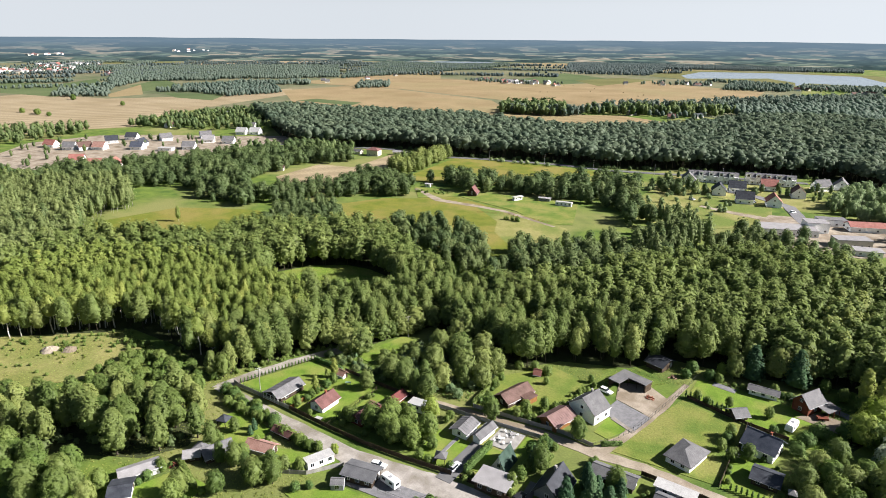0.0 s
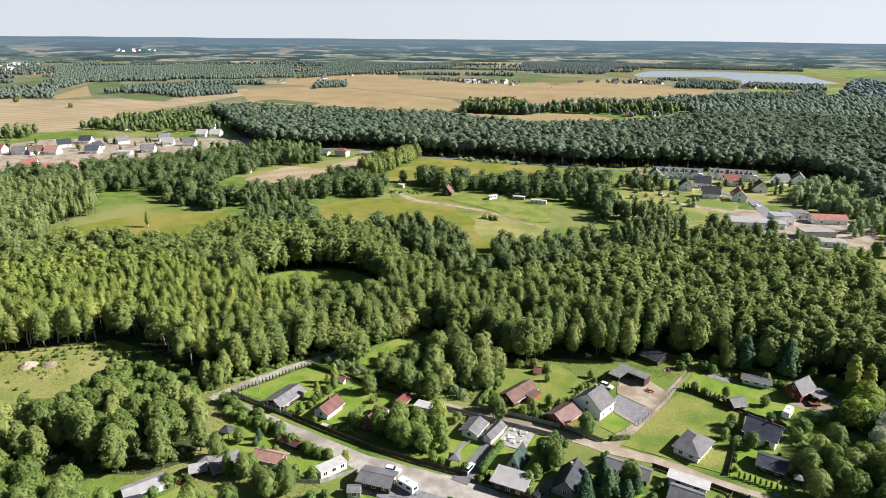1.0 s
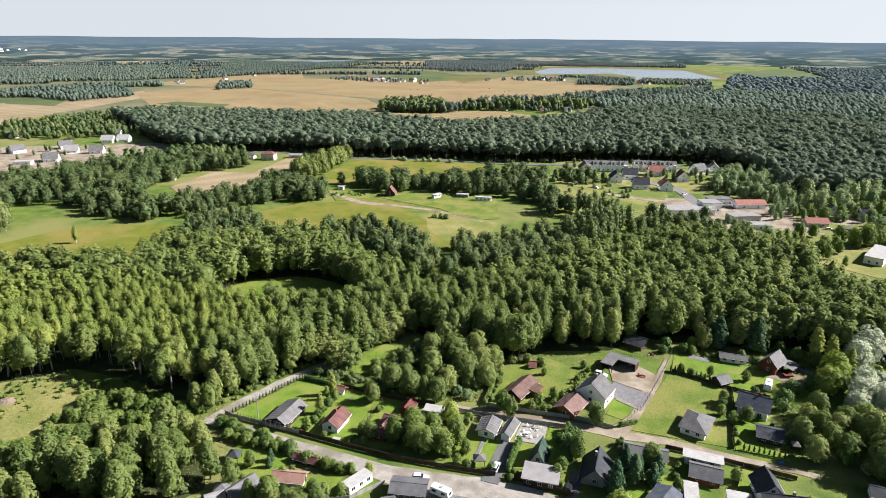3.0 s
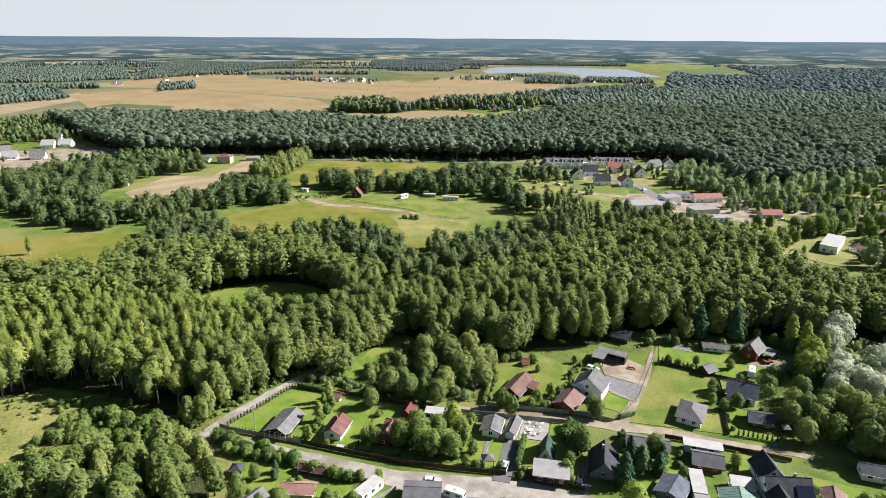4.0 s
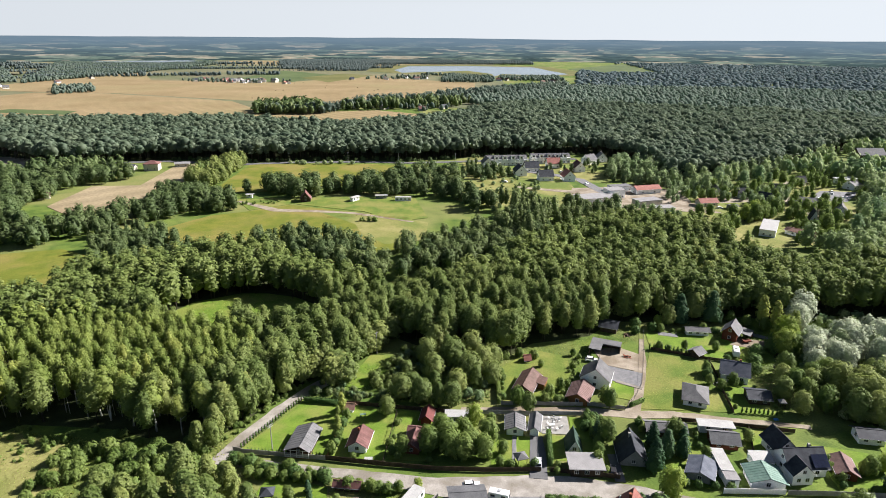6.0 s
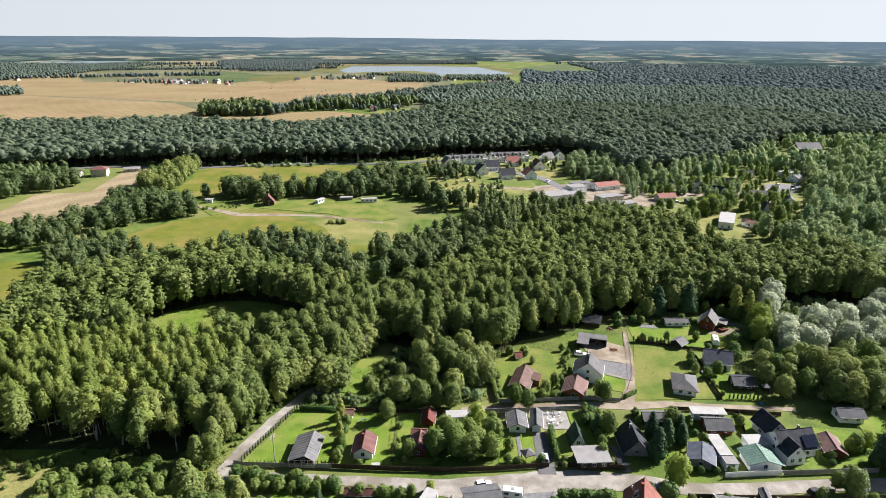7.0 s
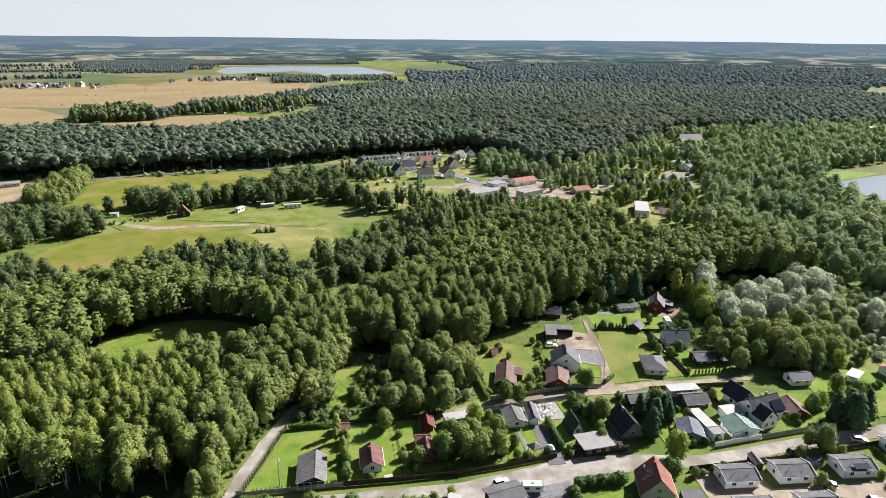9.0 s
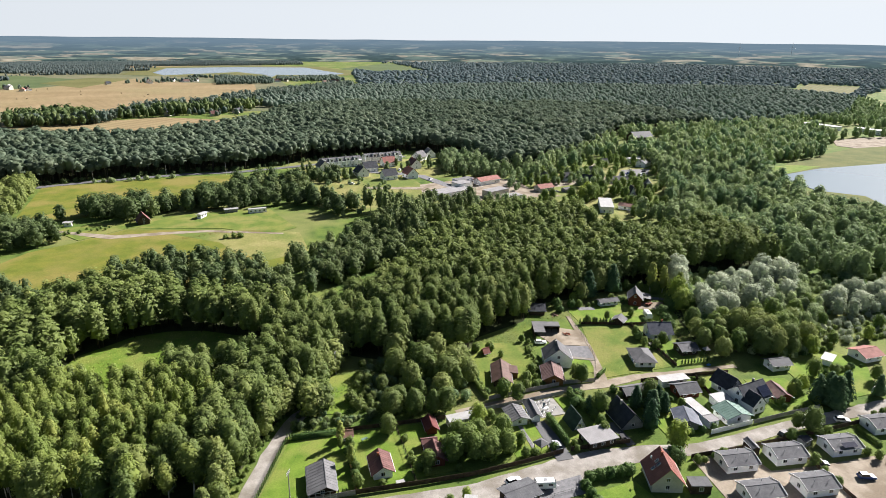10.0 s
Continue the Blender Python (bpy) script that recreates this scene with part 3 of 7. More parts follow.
sheet("pavement", "dark asphalt drive beside a tall hedge", [(-69.2, 112.6), (-64.6, 112.4), (-64.2, 122), (-64.6, 130.4), (-68.0, 130.6), (-68.6, 122)], 0.18, ASPHALT, "drive")
sheet("pavement", "pale slab path from gazebo to garage", [(-73.2, 120.4), (-72.2, 120.4), (-72.0, 130), (-73.0, 130)], 0.19, CONCRETE, "path")
sheet("pavement", "dark worn drive between steep cottages", [(-47.4, 113), (-44.8, 113), (-45, 124), (-47.6, 124)], 0.18, ASPHALT, "drive")
LAWNS = [
    ("large mown lawn with a clipped border", [(-147, 118), (-123, 117), (-123, 141), (-136.5, 143)]),
    ("garden lawn beside a small red-roofed house", [(-122, 117), (-108, 116.5), (-107.5, 140), (-122, 141)]),
    ("garden lawn in tree shade", [(-107, 117), (-95, 117), (-96, 139), (-106.6, 140)]),
    ("small lawn before a grey garage", [(-79, 117), (-67.5, 117), (-67.5, 130), (-79, 131)]),
    ("narrow lawn behind a tall hedge", [(-62.5, 120), (-51, 121), (-50.5, 140), (-56, 141), (-56.2, 131), (-62.5, 131)]),
    ("bright lawn square of a new house", [(-40.5, 153), (-34, 151), (-31, 158.8), (-39, 162.5)]),
    ("rough unmown field beside a dirt drive", [(-33.5, 147), (-30.5, 158), (-26, 172), (-22, 184), (-14, 181), (-3, 179), (-5, 167), (-6, 147.2)]),
    ("garden lawn beside a hip-roofed bungalow", [(-5.5, 146.6), (8, 145.6), (9, 162), (-4.5, 166)]),
    ("sunny lawn with a parked caravan", [(-21, 187), (-13, 183), (-2, 181), (12, 176), (20, 180), (23, 196), (8, 198), (-10, 200), (-20, 200)]),
    ("small garden lawn behind a hedge", [(-136, 109), (-120, 105), (-118, 96), (-128, 94), (-137, 101)]),
    ("garden lawn by a low house", [(-132, 68), (-128, 80), (-117, 80), (-115, 70)]),
    ("lawn with white garden furniture", [(-112, 100), (-104, 104), (-101, 96), (-110, 92)]),
    ("lawn before a long grey shed", [(-98, 88), (-88, 97), (-78, 98), (-80, 84)]),
    ("lawn strip between holiday houses", [(-9, 130), (-4, 140), (2, 140), (-4, 122), (-8, 122)]),
    ("lawn of a white house with dark roofs", [(8, 113), (22, 113), (24, 130), (10, 133)]),
    ("garden lawn beside dark conifers", [(24, 114), (46, 114), (60, 130), (56, 142), (30, 140)]),
    ("front lawn beside a clipped hedge", [(-66, 92), (-66, 99), (-54, 100), (-52, 90)]),
    ("lawn behind a dark blue shed", [(-34, 113.5), (-23, 112), (-20, 130), (-33, 128)]),
    ("sunlit lawn at the wood edge", [(-126, 152), (-124, 163), (-121.5, 174), (-113, 173), (-112, 166), (-116.5, 158), (-120, 151)]),
    ("mown grass inside a woodland clearing", [(-213, 192), (-204, 212), (-188, 223), (-176, 224), (-163, 221), (-144, 209), (-137, 192), (-146, 178), (-160, 174), (-178, 175), (-208, 182)]),
    ("weedy grass beside a brown house", [(-76, 147), (-76, 168), (-64, 182), (-52, 178), (-53, 147)]),
]
for i, (label, corners) in enumerate(LAWNS):
    sheet("field", label, corners, 0.10 + 0.004 * i, ROUGH if "rough" in label or "weedy" in label else LAWN, "lawn")

# ---- plants ----
def envelope(shape, f):
    """Crown radius (0 to 1) at the part f of the crown's height."""
    if shape == "cone":
        return (1 - f) ** 0.9 * 0.95 + 0.03
    if shape == "ovoid":
        return 0.45 + 0.55 * (f / 0.28) ** 0.7 if f < 0.28 else max(0.05, (1 - f) / 0.72) ** 0.56
    if shape == "peak":
        return 0.5 + 0.5 * (f / 0.38) ** 0.7 if f < 0.38 else max(0.04, (1 - f) / 0.62) ** 0.66
    if shape == "top":
        return math.sin(math.pi * (0.12 + 0.84 * f)) ** 0.6
    return math.sin(math.pi * (0.10 + 0.86 * f) ** 0.85) ** 0.6


def crown(seed, shape, radius, low, high, lobes, leaves, size, core=(5, 7)):
    """Leaf triangles in rounded bunches round a dark inner body. Returns corners and triangles."""
    rng = np.random.default_rng(seed)
    verts, tris, count = [], [], 0
    if core:
        rings, sides = core
        v = []
        for i in range(rings):
            f = (i + 0.35) / rings
            r = radius * envelope(shape, f) * (0.70 if lobes else 0.95)
            for k in range(sides):
                a = 2 * math.pi * (k + 0.5 * (i % 2)) / sides
                q = r * rng.uniform(0.8, 1.15)
                v.append((q * math.cos(a), q * math.sin(a), low + (high - low) * f * 0.96))
        v += [(0, 0, low + (high - low) * 0.02), (0, 0, low + (high - low) * 0.95)]
        t = []
        for i in range(rings - 1):
            for k in range(sides):
                a, b = i * sides + k, i * sides + (k + 1) % sides
                t += [(a, b, b + sides), (a, b + sides, a + sides)]
        for k in range(sides):
            t += [(rings * sides, (k + 1) % sides, k), (rings * sides + 1, (rings - 1) * sides + k, (rings - 1) * sides + (k + 1) % sides)]
        verts.append(np.array(v)), tris.append(np.array(t))
        count = len(v)
    for i in range(lobes):
        f = ((i + 0.5) / lobes) ** 0.85
        a = i * 2.39996 + rng.uniform(-0.5, 0.5)
        r = radius * envelope(shape, f)
        big = radius * rng.uniform(0.26, 0.42) * (28 / max(28, lobes)) ** 0.45 * (0.75 if shape == "cone" else 1.0)
        mid = np.array([math.cos(a) * r * 0.74, math.sin(a) * r * 0.74, low + (high - low) * (0.05 + 0.9 * f)])
        d = rng.normal(size=(leaves, 3)) + 0.9 * np.array([math.cos(a) * 0.8, math.sin(a) * 0.8, 0.75])
        d /= np.linalg.norm(d, axis=1)[:, None]
        p = mid + d * big * rng.uniform(0.72, 1.12, (leaves, 1)) * np.array([1, 1, 0.85])
        out = (p - np.array([0, 0, low + (high - low) * 0.38])) / np.array([radius, radius, (high - low) * 0.5])
        nrm = 0.55 * d + 0.70 * out + rng.normal(size=(leaves, 3)) * 0.24 + np.array([0, 0, 0.25])
        nrm /= np.linalg.norm(nrm, axis=1)[:, None]
        e = np.cross(nrm, rng.normal(size=(leaves, 3)))
        e /= np.linalg.norm(e, axis=1)[:, None]
        g = np.cross(nrm, e)
        s = size * rng.uniform(0.65, 1.25, (leaves, 1))
        v = np.stack([p + e * s, p - e * s * 0.55 + g * s * 0.85, p - e * s * 0.55 - g * s * 0.85], 1).reshape(-1, 3)
        verts.append(v)
        tris.append(count + np.arange(len(v)).reshape(-1, 3))
        count += len(v)
    return np.concatenate(verts), np.concatenate(tris)


def stem(seed, top, r0, sides=5, limbs=0):
    """A tapered trunk with a few limbs."""
    bm = bmesh.new()
    rng = random.Random(seed)
    x = y = 0.0
    last = Vector((0, 0, -0.3))
    if sides == 3:
        tube(bm, last, (0, 0, top), r0, r0 * 0.4, 3)
    for i in range(0 if sides == 3 else 3):
        nxt = Vector((rng.uniform(-0.25, 0.25), rng.uniform(-0.25, 0.25), top * (i + 1) / 3))
        tube(bm, last, nxt, r0 * (1 - i / 3.3), r0 * (1 - (i + 1) / 3.3), sides)
        last = nxt
    for i in range(limbs):
        z = top * rng.uniform(0.35, 0.8)
        a = rng.uniform(0, 6.28)
        tube(bm, (0, 0, z), (math.cos(a) * top * 0.16, math.sin(a) * top * 0.16, z + top * 0.13), r0 * 0.4, r0 * 0.12, 4)
    bmesh.ops.triangulate(bm, faces=bm.faces[:])
    bm.verts.index_update()
    out = np.array([v.co[:] for v in bm.verts]), np.array([[v.index for v in f.verts] for f in bm.faces])
    bm.free()
    return out


# Kinds of wood trees by detail: near, middle, far. Each is one metre-true tree: height 16, later scaled.
def wood_kit(seed, shape, radius, low, high, *levels):
    kits = []
    for lobes, leaves, size, sides, core in levels:
        kit = []
        for k in range(5):
            cv, ct = crown(seed + 17 * k, shape, radius * (0.9 + 0.06 * k), low, high, lobes, leaves, size, core)
            sv, st = stem(seed + k, high * 0.8, 0.16, sides) if sides else (np.zeros((0, 3)), np.zeros((0, 3), int))
            kit.append((cv, ct, sv, st))
        kits.append(kit)
    return kits


KITS = {
    "alder": wood_kit(1, "peak", 3.0, 3.6, 16.8, (44, 19, 0.26, 3, (5, 6)), (24, 9, 0.52, 3, (4, 5)), (9, 6, 1.25, 0, (3, 5)), (0, 0, 0, 0, (2, 5))),
    "round": wood_kit(2, "ball", 4.0, 0.9, 14.0, (30, 25, 0.46, 4, (5, 6)), (26, 18, 0.56, 3, (4, 5)), (7, 4, 1.35, 0, (3, 5)), (0, 0, 0, 0, (2, 5))),
    "birch": wood_kit(5, "peak", 2.6, 6.0, 16.8, (38, 19, 0.25, 4, (5, 6)), (22, 9, 0.68, 3, (4, 5)), (8, 5, 1.25, 3, (3, 5)), (0, 0, 0, 0, (2, 5))),
    "pine": wood_kit(3, "top", 2.7, 7.0, 16.0, (14, 16, 0.55, 4, (4, 6)), (12, 10, 0.75, 3, (4, 5)), (7, 4, 0.85, 3, (3, 5)), (0, 0, 0, 0, (2, 5))),
    "bush": wood_kit(4, "ball", 3.4, 0.2, 7.0, (22, 22, 0.42, 3, (5, 6)), (14, 11, 0.75, 0, (4, 5)), (8, 6, 1.2, 0, (3, 5)), (0, 0, 0, 0, (2, 5))),
}


def inside(poly, x, y):
    px, py = np.array(poly, float).T
    qx, qy = np.roll(px, -1), np.roll(py, -1)
    odd = np.zeros(len(x), bool)
    for a, b, c, d in zip(px, py, qx, qy):
        cross = (b > y) != (d > y)
        with np.errstate(divide="ignore", invalid="ignore"):
            odd ^= cross & (x < (c - a) * (y - b) / (d - b) + a)
    return odd


def scatter(poly, gap, seed, holes=()):
    rng = np.random.default_rng(seed)
    (x0, y0), (x1, y1) = np.min(poly, 0), np.max(poly, 0)
    gx, gy = np.meshgrid(np.arange(x0, x1, gap), np.arange(y0, y1, gap * 0.9))
    gx[1::2] += gap / 2
    x = gx.ravel() + rng.uniform(-0.72, 0.72, gx.size) * gap
    y = gy.ravel() + rng.uniform(-0.72, 0.72, gx.size) * gap
    keep = inside(poly, x, y)
    for hole in holes:
        keep &= ~inside(hole, x, y)
    return x[keep], y[keep]


def wood(name, label, kind, leaf, poly, gap, height, seed, holes=(), detail=None, wide=1.0, spread=0.22, bark=BARK, patch=35.0):
    """A wood as one mass of single trees, of a size and tint of their own."""
    x, y = scatter(poly, gap, seed, holes)
    rng = np.random.default_rng(seed + 1)
    away = np.hypot(x - CENTRE[0], y - CENTRE[1])
    level = np.full(len(x), detail) if detail is not None else np.where(away < 240, 0, np.where(away < 560, 1, np.where(away < 900, 2, 3)))
    hill = np.array([0.5 + 0.5 * noise.noise((a / patch, b / patch, seed * 0.37)) for a, b in zip(x, y)])
    lift = np.array([rise(r, math.atan2(b - CENTRE[1], a - CENTRE[0])) if r > RIM else 0.0 for r, a, b in zip(away, x, y)])
    V, F, S, T, count = [], [], [], [], 0
    if not len(x):
        return None
    for lod in range(4):
        for k in range(5):
            pick = np.where((level == lod) & (np.arange(len(x)) % 5 == k))[0]
            if not len(pick):
                continue
            cv, ct, sv, st = KITS[kind][lod][k]
            base, tri = np.concatenate([cv, sv]), np.concatenate([ct, st + len(cv)])
            slot = np.r_[np.zeros(len(ct), int), np.ones(len(st), int)]
            s = height / 16.0 * (1 + rng.uniform(-spread, spread, len(pick))) * (0.88 + 0.24 * hill[pick])
            w = s * wide * rng.uniform(0.85, 1.2, len(pick))
            a = rng.uniform(0, 6.283, len(pick))
            c, q = np.cos(a) * w, np.sin(a) * w
            vx = base[None, :, 0] * c[:, None] - base[None, :, 1] * q[:, None] + x[pick, None]
            vy = base[None, :, 0] * q[:, None] + base[None, :, 1] * c[:, None] + y[pick, None]
            vz = base[None, :, 2] * s[:, None] + lift[pick, None]
            V.append(np.stack([vx, vy, vz], 2).reshape(-1, 3))
            F.append((tri[None] + (count + np.arange(len(pick)) * len(base))[:, None, None]).reshape(-1, 3))
            S.append(np.tile(slot, len(pick)))
            T.append(np.repeat((rng.uniform(0, 0.42, len(pick)) + 0.58 * hill[pick]) * 0.98, len(base)))
            count += len(pick) * len(base)
    ob = array_object(name, np.concatenate(V), np.concatenate(F), [leaf, bark], np.concatenate(S), np.concatenate(T))
    return tagged(ob, label, "woodland", kind="stuff")


CLEARING = [(-211, 192), (-203, 210), (-188, 221), (-176, 222), (-164, 219), (-146, 208), (-139, 192), (-146, 180), (-160, 176), (-178, 177), (-196, 180), (-208, 184)]
YOUNG = [(-250, 96), (-216, 126), (-190, 127), (-160, 137), (-156, 160), (-160, 168), (-178, 172), (-198, 176), (-240, 178), (-290, 150), (-300, 112)]
MEADOW_HOLE = [(-306, 174), (-372, 200), (-352, 250), (-303, 274), (-280, 266), (-258, 202)]
ROAD_GAP = [(-152.5, 112), (-149.5, 124), (-144.5, 137), (-139, 147), (-133.5, 155), (-127, 161), (-125, 156), (-132, 150), (-136, 144), (-141, 135), (-145.5, 123), (-148, 112)]
STRIP_GAP = [(-378, 340), (-384, 410), (-350, 425), (-342, 500), (-305, 500), (-306, 372), (-308, 342), (-334, 306), (-362, 312)]
SHORE_GAP = [(520, 560), (640, 545), (640, 600), (606, 672), (562, 664), (548, 610)]
HOUSE_GAP = [(-398, 438), (-352, 440), (-335, 470), (-330, 500), (-378, 495)]
CABINS = [(18, 374), (44, 362), (66, 360), (96, 372), (97, 410), (56, 410), (42, 396), (22, 396)]
CAMP = [(40, 350), (44, 385), (50, 412), (85, 440), (130, 455), (150, 490), (195, 500), (205, 465), (190, 430), (168, 395), (145, 365), (125, 330), (112, 312), (75, 310), (52, 325)]

ALDERS = [(-252, 94), (-228, 107), (-214, 124), (-188, 124), (-168, 119), (-156, 122), (-150, 133), (-143, 147), (-137, 157), (-127, 163), (-123, 174), (-116, 188), (-106, 182), (-93, 176), (-72, 177), (-64, 187), (-42, 195), (-30, 209), (-8, 210), (24, 218), (34, 214), (60, 222), (104, 216), (110, 250), (97, 264), (63, 262), (48, 276), (42, 302), (32, 322), (19, 330), (-13, 321), (-27, 311), (-56, 284), (-86, 239), (-106, 222), (-116, 213), (-136, 223), (-160, 237), (-197, 262), (-217, 256), (-231, 238), (-258, 226), (-262, 204), (-306, 176), (-330, 160), (-300, 110)]
wood("alder_wood", "dense green alder wood with pointed crowns", "alder", L_ALDER, ALDERS, 4.3, 15.2, 11, [CLEARING, MEADOW_HOLE, ROAD_GAP, YOUNG], wide=1.24, spread=0.15)
wood("mixed_wood", "dark trees behind the school yard", "round", L_DARK, [(-40, 330), (-15, 320), (20, 332), (36, 346), (10, 362), (-22, 366), (-40, 350)], 6.5, 9.5, 74, spread=0.34)
wood("birch_wood", "light green birch and aspen wood with pale stems", "alder", L_ASPEN, [(-520, 200), (-420, 258), (-375, 235), (-370, 198), (-310, 160), (-300, 112), (-252, 94), (-262, 80), (-330, 120), (-430, 160)], 4.6, 14.6, 12, [MEADOW_HOLE], bark=BIRCHBARK)
wood("birch_wood", "sunlit young birches inside the alder wood", "birch", L_BIRCH, YOUNG, 3.7, 14.2, 13, spread=0.12, bark=BIRCHBARK)
wood("mixed_wood", "mixed broadleaf wood behind the mown meadow", "round", L_DARK, [(-500, 214), (-399, 289), (-352, 268), (-316, 272), (-294, 318), (-243, 356), (-258, 385), (-300, 398), (-318, 368), (-341, 331), (-367, 350), (-382, 400), (-350, 440), (-335, 498), (-370, 478), (-449, 462), (-474, 430), (-480, 350), (-520, 262)], 7.0, 12.0, 14, [HOUSE_GAP, STRIP_GAP], wide=1.15, spread=0.36)
wood("tree_belt", "tall green tree belt beside a harvested strip", "round", L_ALDER, [(-310, 425), (-280, 410), (-289, 500), (-311, 503)], 5.5, 13.0, 15)
wood("tree_belt", "dark trees between meadow and highway pasture", "round", L_DARK, [(-257, 402), (-215, 391), (-178, 401), (-130, 404), (-104, 392), (-88, 368), (-74, 378), (-98, 415), (-104, 462), (-140, 470), (-160, 448), (-196, 430), (-245, 416)], 7.5, 13.0, 16, wide=1.2, spread=0.34)
wood("tree_belt", "rounded trees along a stream", "round", L_DARK, [(-214, 292), (-192, 272), (-162, 254), (-132, 240), (-117, 244), (-134, 268), (-150, 290), (-165, 299), (-188, 301)], 5.6, 11.0, 17)
wood("tree_belt", "rounded trees between stream and meadow", "round", L_DARK, [(-130, 282), (-112, 256), (-84, 280), (-57, 296), (-42, 340), (-58, 352), (-84, 326), (-92, 312), (-118, 292)], 6.0, 11.5, 29)
wood("tree_belt", "dark rounded trees above the stream", "round", L_DARK, [(-124, 246), (-104, 254), (-78, 270), (-60, 284), (-66, 298), (-88, 288), (-112, 272)], 5.6, 11.0, 131)
wood("tree_belt", "tall dark trees at the meadow corner", "alder", L_DARK, [(-76, 300), (-52, 298), (-38, 345), (-60, 384), (-74, 376), (-62, 345)], 5.5, 15.0, 30)
wood("tree_belt", "overgrown trees behind the mown meadow", "round", L_DARK, [(-300, 290), (-284, 268), (-262, 226), (-232, 240), (-218, 258), (-235, 280), (-266, 306), (-290, 316)], 6.5, 10.0, 31)
wood("tree_belt", "bushes and young trees along the pine edge", "bush", L_DARK, [(-368, 513), (-300, 505), (-257, 519), (-192, 530), (-150, 529), (-105, 546), (-86, 560), (-35, 568), (10, 580), (10, 586), (-35, 574), (-86, 566), (-105, 552), (-150, 536), (-192, 537), (-257, 526), (-300, 512), (-368, 520)], 5.2, 6.5, 138, wide=1.1, spread=0.45)
wood("tree_belt", "roadside bushes beside the highway", "bush", L_MIXED, [(-262, 503), (-192, 514), (-190, 521), (-262, 510)], 6.5, 7.5, 18, wide=1.3)
PINES = [(-449, 476), (-368, 518), (-300, 510), (-257, 524), (-192, 535), (-150, 534), (-105, 553), (-86, 566), (-35, 574), (18, 590), (45, 560), (62, 515), (62, 470), (100, 480), (160, 520), (250, 610), (300, 650), (430, 660), (420, 800), (385, 860), (153, 930), (-20, 970), (-90, 905), (-130, 800), (-145, 765), (-250, 690), (-330, 715), (-400, 730), (-485, 700), (-643, 690), (-700, 640), (-560, 540), (-520, 510)]
wood("pine_wood", "wide dark green pine plantation", "pine", L_PINE, PINES, 5.5, 16.0, 19, detail=2, wide=1.75, spread=0.26, patch=60.0)
wood("broadleaf_wood", "broadleaf wood between houses and lake", "round", L_MIXED, [(98, 266), (112, 250), (112, 236), (150, 246), (200, 240), (228, 300), (248, 345), (266, 397), (300, 420), (335, 444), (400, 456), (450, 505), (540, 560), (545, 665), (430, 662), (300, 650), (200, 560), (100, 482), (62, 470)], 8.5, 14.0, 20, [CAMP, [(-20, 300), (40, 300), (52, 325), (40, 350), (50, 412), (62, 470), (20, 470)], [(240, 548), (292, 550), (315, 600), (240, 600)], SHORE_GAP], spread=0.34)
wood("shrub_wood", "low yellow-green scrub between garden fence and willows", "bush", L_SHRUB, [(62, 160), (70, 166), (92, 158), (118, 162), (140, 150), (112, 138), (84, 139), (62, 142)], 4.2, 4.0, 22, detail=0, wide=1.25, spread=0.5)
wood("willow_wood", "silvery grey willows in a tangled group", "round", L_WILLOW, [(36, 178), (60, 174), (78, 180), (92, 192), (90, 204), (70, 200), (50, 196), (38, 190)], 5.4, 10.5, 21, detail=0, spread=0.35)
wood("willow_wood", "grey-green sallows among silver willows", "round", L_SALLOW, [(40, 176), (60, 170), (80, 172), (90, 184), (96, 196), (84, 204), (64, 200), (46, 194)], 5.0, 9.0, 86, detail=0, spread=0.4)
wood("mixed_wood", "fresh green trees beside the willows", "round", L_SALLOW, [(50, 158), (62, 174), (78, 182), (90, 186), (84, 172), (75, 163), (60, 154)], 4.0, 7.2, 87, detail=0, spread=0.4)
wood("willow_wood", "grey willow thicket near the lake path", "round", L_WILLOW, [(86, 172), (84, 161), (102, 157), (116, 160), (134, 172), (128, 181), (106, 178)], 5.0, 8.5, 121, detail=0, spread=0.35)
wood("shrub_wood", "grey-green willow scrub beside the path", "bush", L_WILLOW, [(57, 146), (66, 160), (84, 160), (100, 160), (136, 164), (140, 150), (120, 144), (92, 144), (72, 142)], 3.6, 5.4, 23, detail=0, spread=0.4)
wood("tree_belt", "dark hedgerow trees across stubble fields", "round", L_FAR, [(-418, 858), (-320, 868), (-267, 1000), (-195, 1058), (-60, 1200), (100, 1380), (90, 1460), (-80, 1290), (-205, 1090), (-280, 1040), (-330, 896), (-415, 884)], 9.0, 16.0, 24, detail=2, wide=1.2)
wood("tree_belt", "broad clump of dark trees in a stubble field", "round", L_DARK, [(-436, 925), (-414, 852), (-318, 866), (-330, 905), (-345, 952), (-400, 948)], 8.5, 17.5, 132, detail=2, wide=1.15, spread=0.3)
wood("tree_belt", "tall dark trees round farmhouses", "round", L_DARK, [(-300, 910), (-250, 934), (-190, 962), (-140, 975), (-110, 1040), (-170, 1060), (-240, 1010), (-300, 960)], 11.5, 16.0, 133, detail=2, wide=1.1, spread=0.4)
wood("tree_belt", "dense dark trees between scattered houses", "round", L_DARK, [(-735, 460), (-650, 480), (-590, 520), (-560, 545), (-640, 680), (-724, 750), (-770, 560)], 9.5, 11.0, 25, detail=2, wide=1.2, spread=0.4)
wood("mixed_wood", "dark trees beside the sandy estate", "round", L_DARK, [(-860, 330), (-740, 280), (-700, 300), (-710, 380), (-745, 430), (-790, 390)], 10.0, 12.0, 26, detail=2)
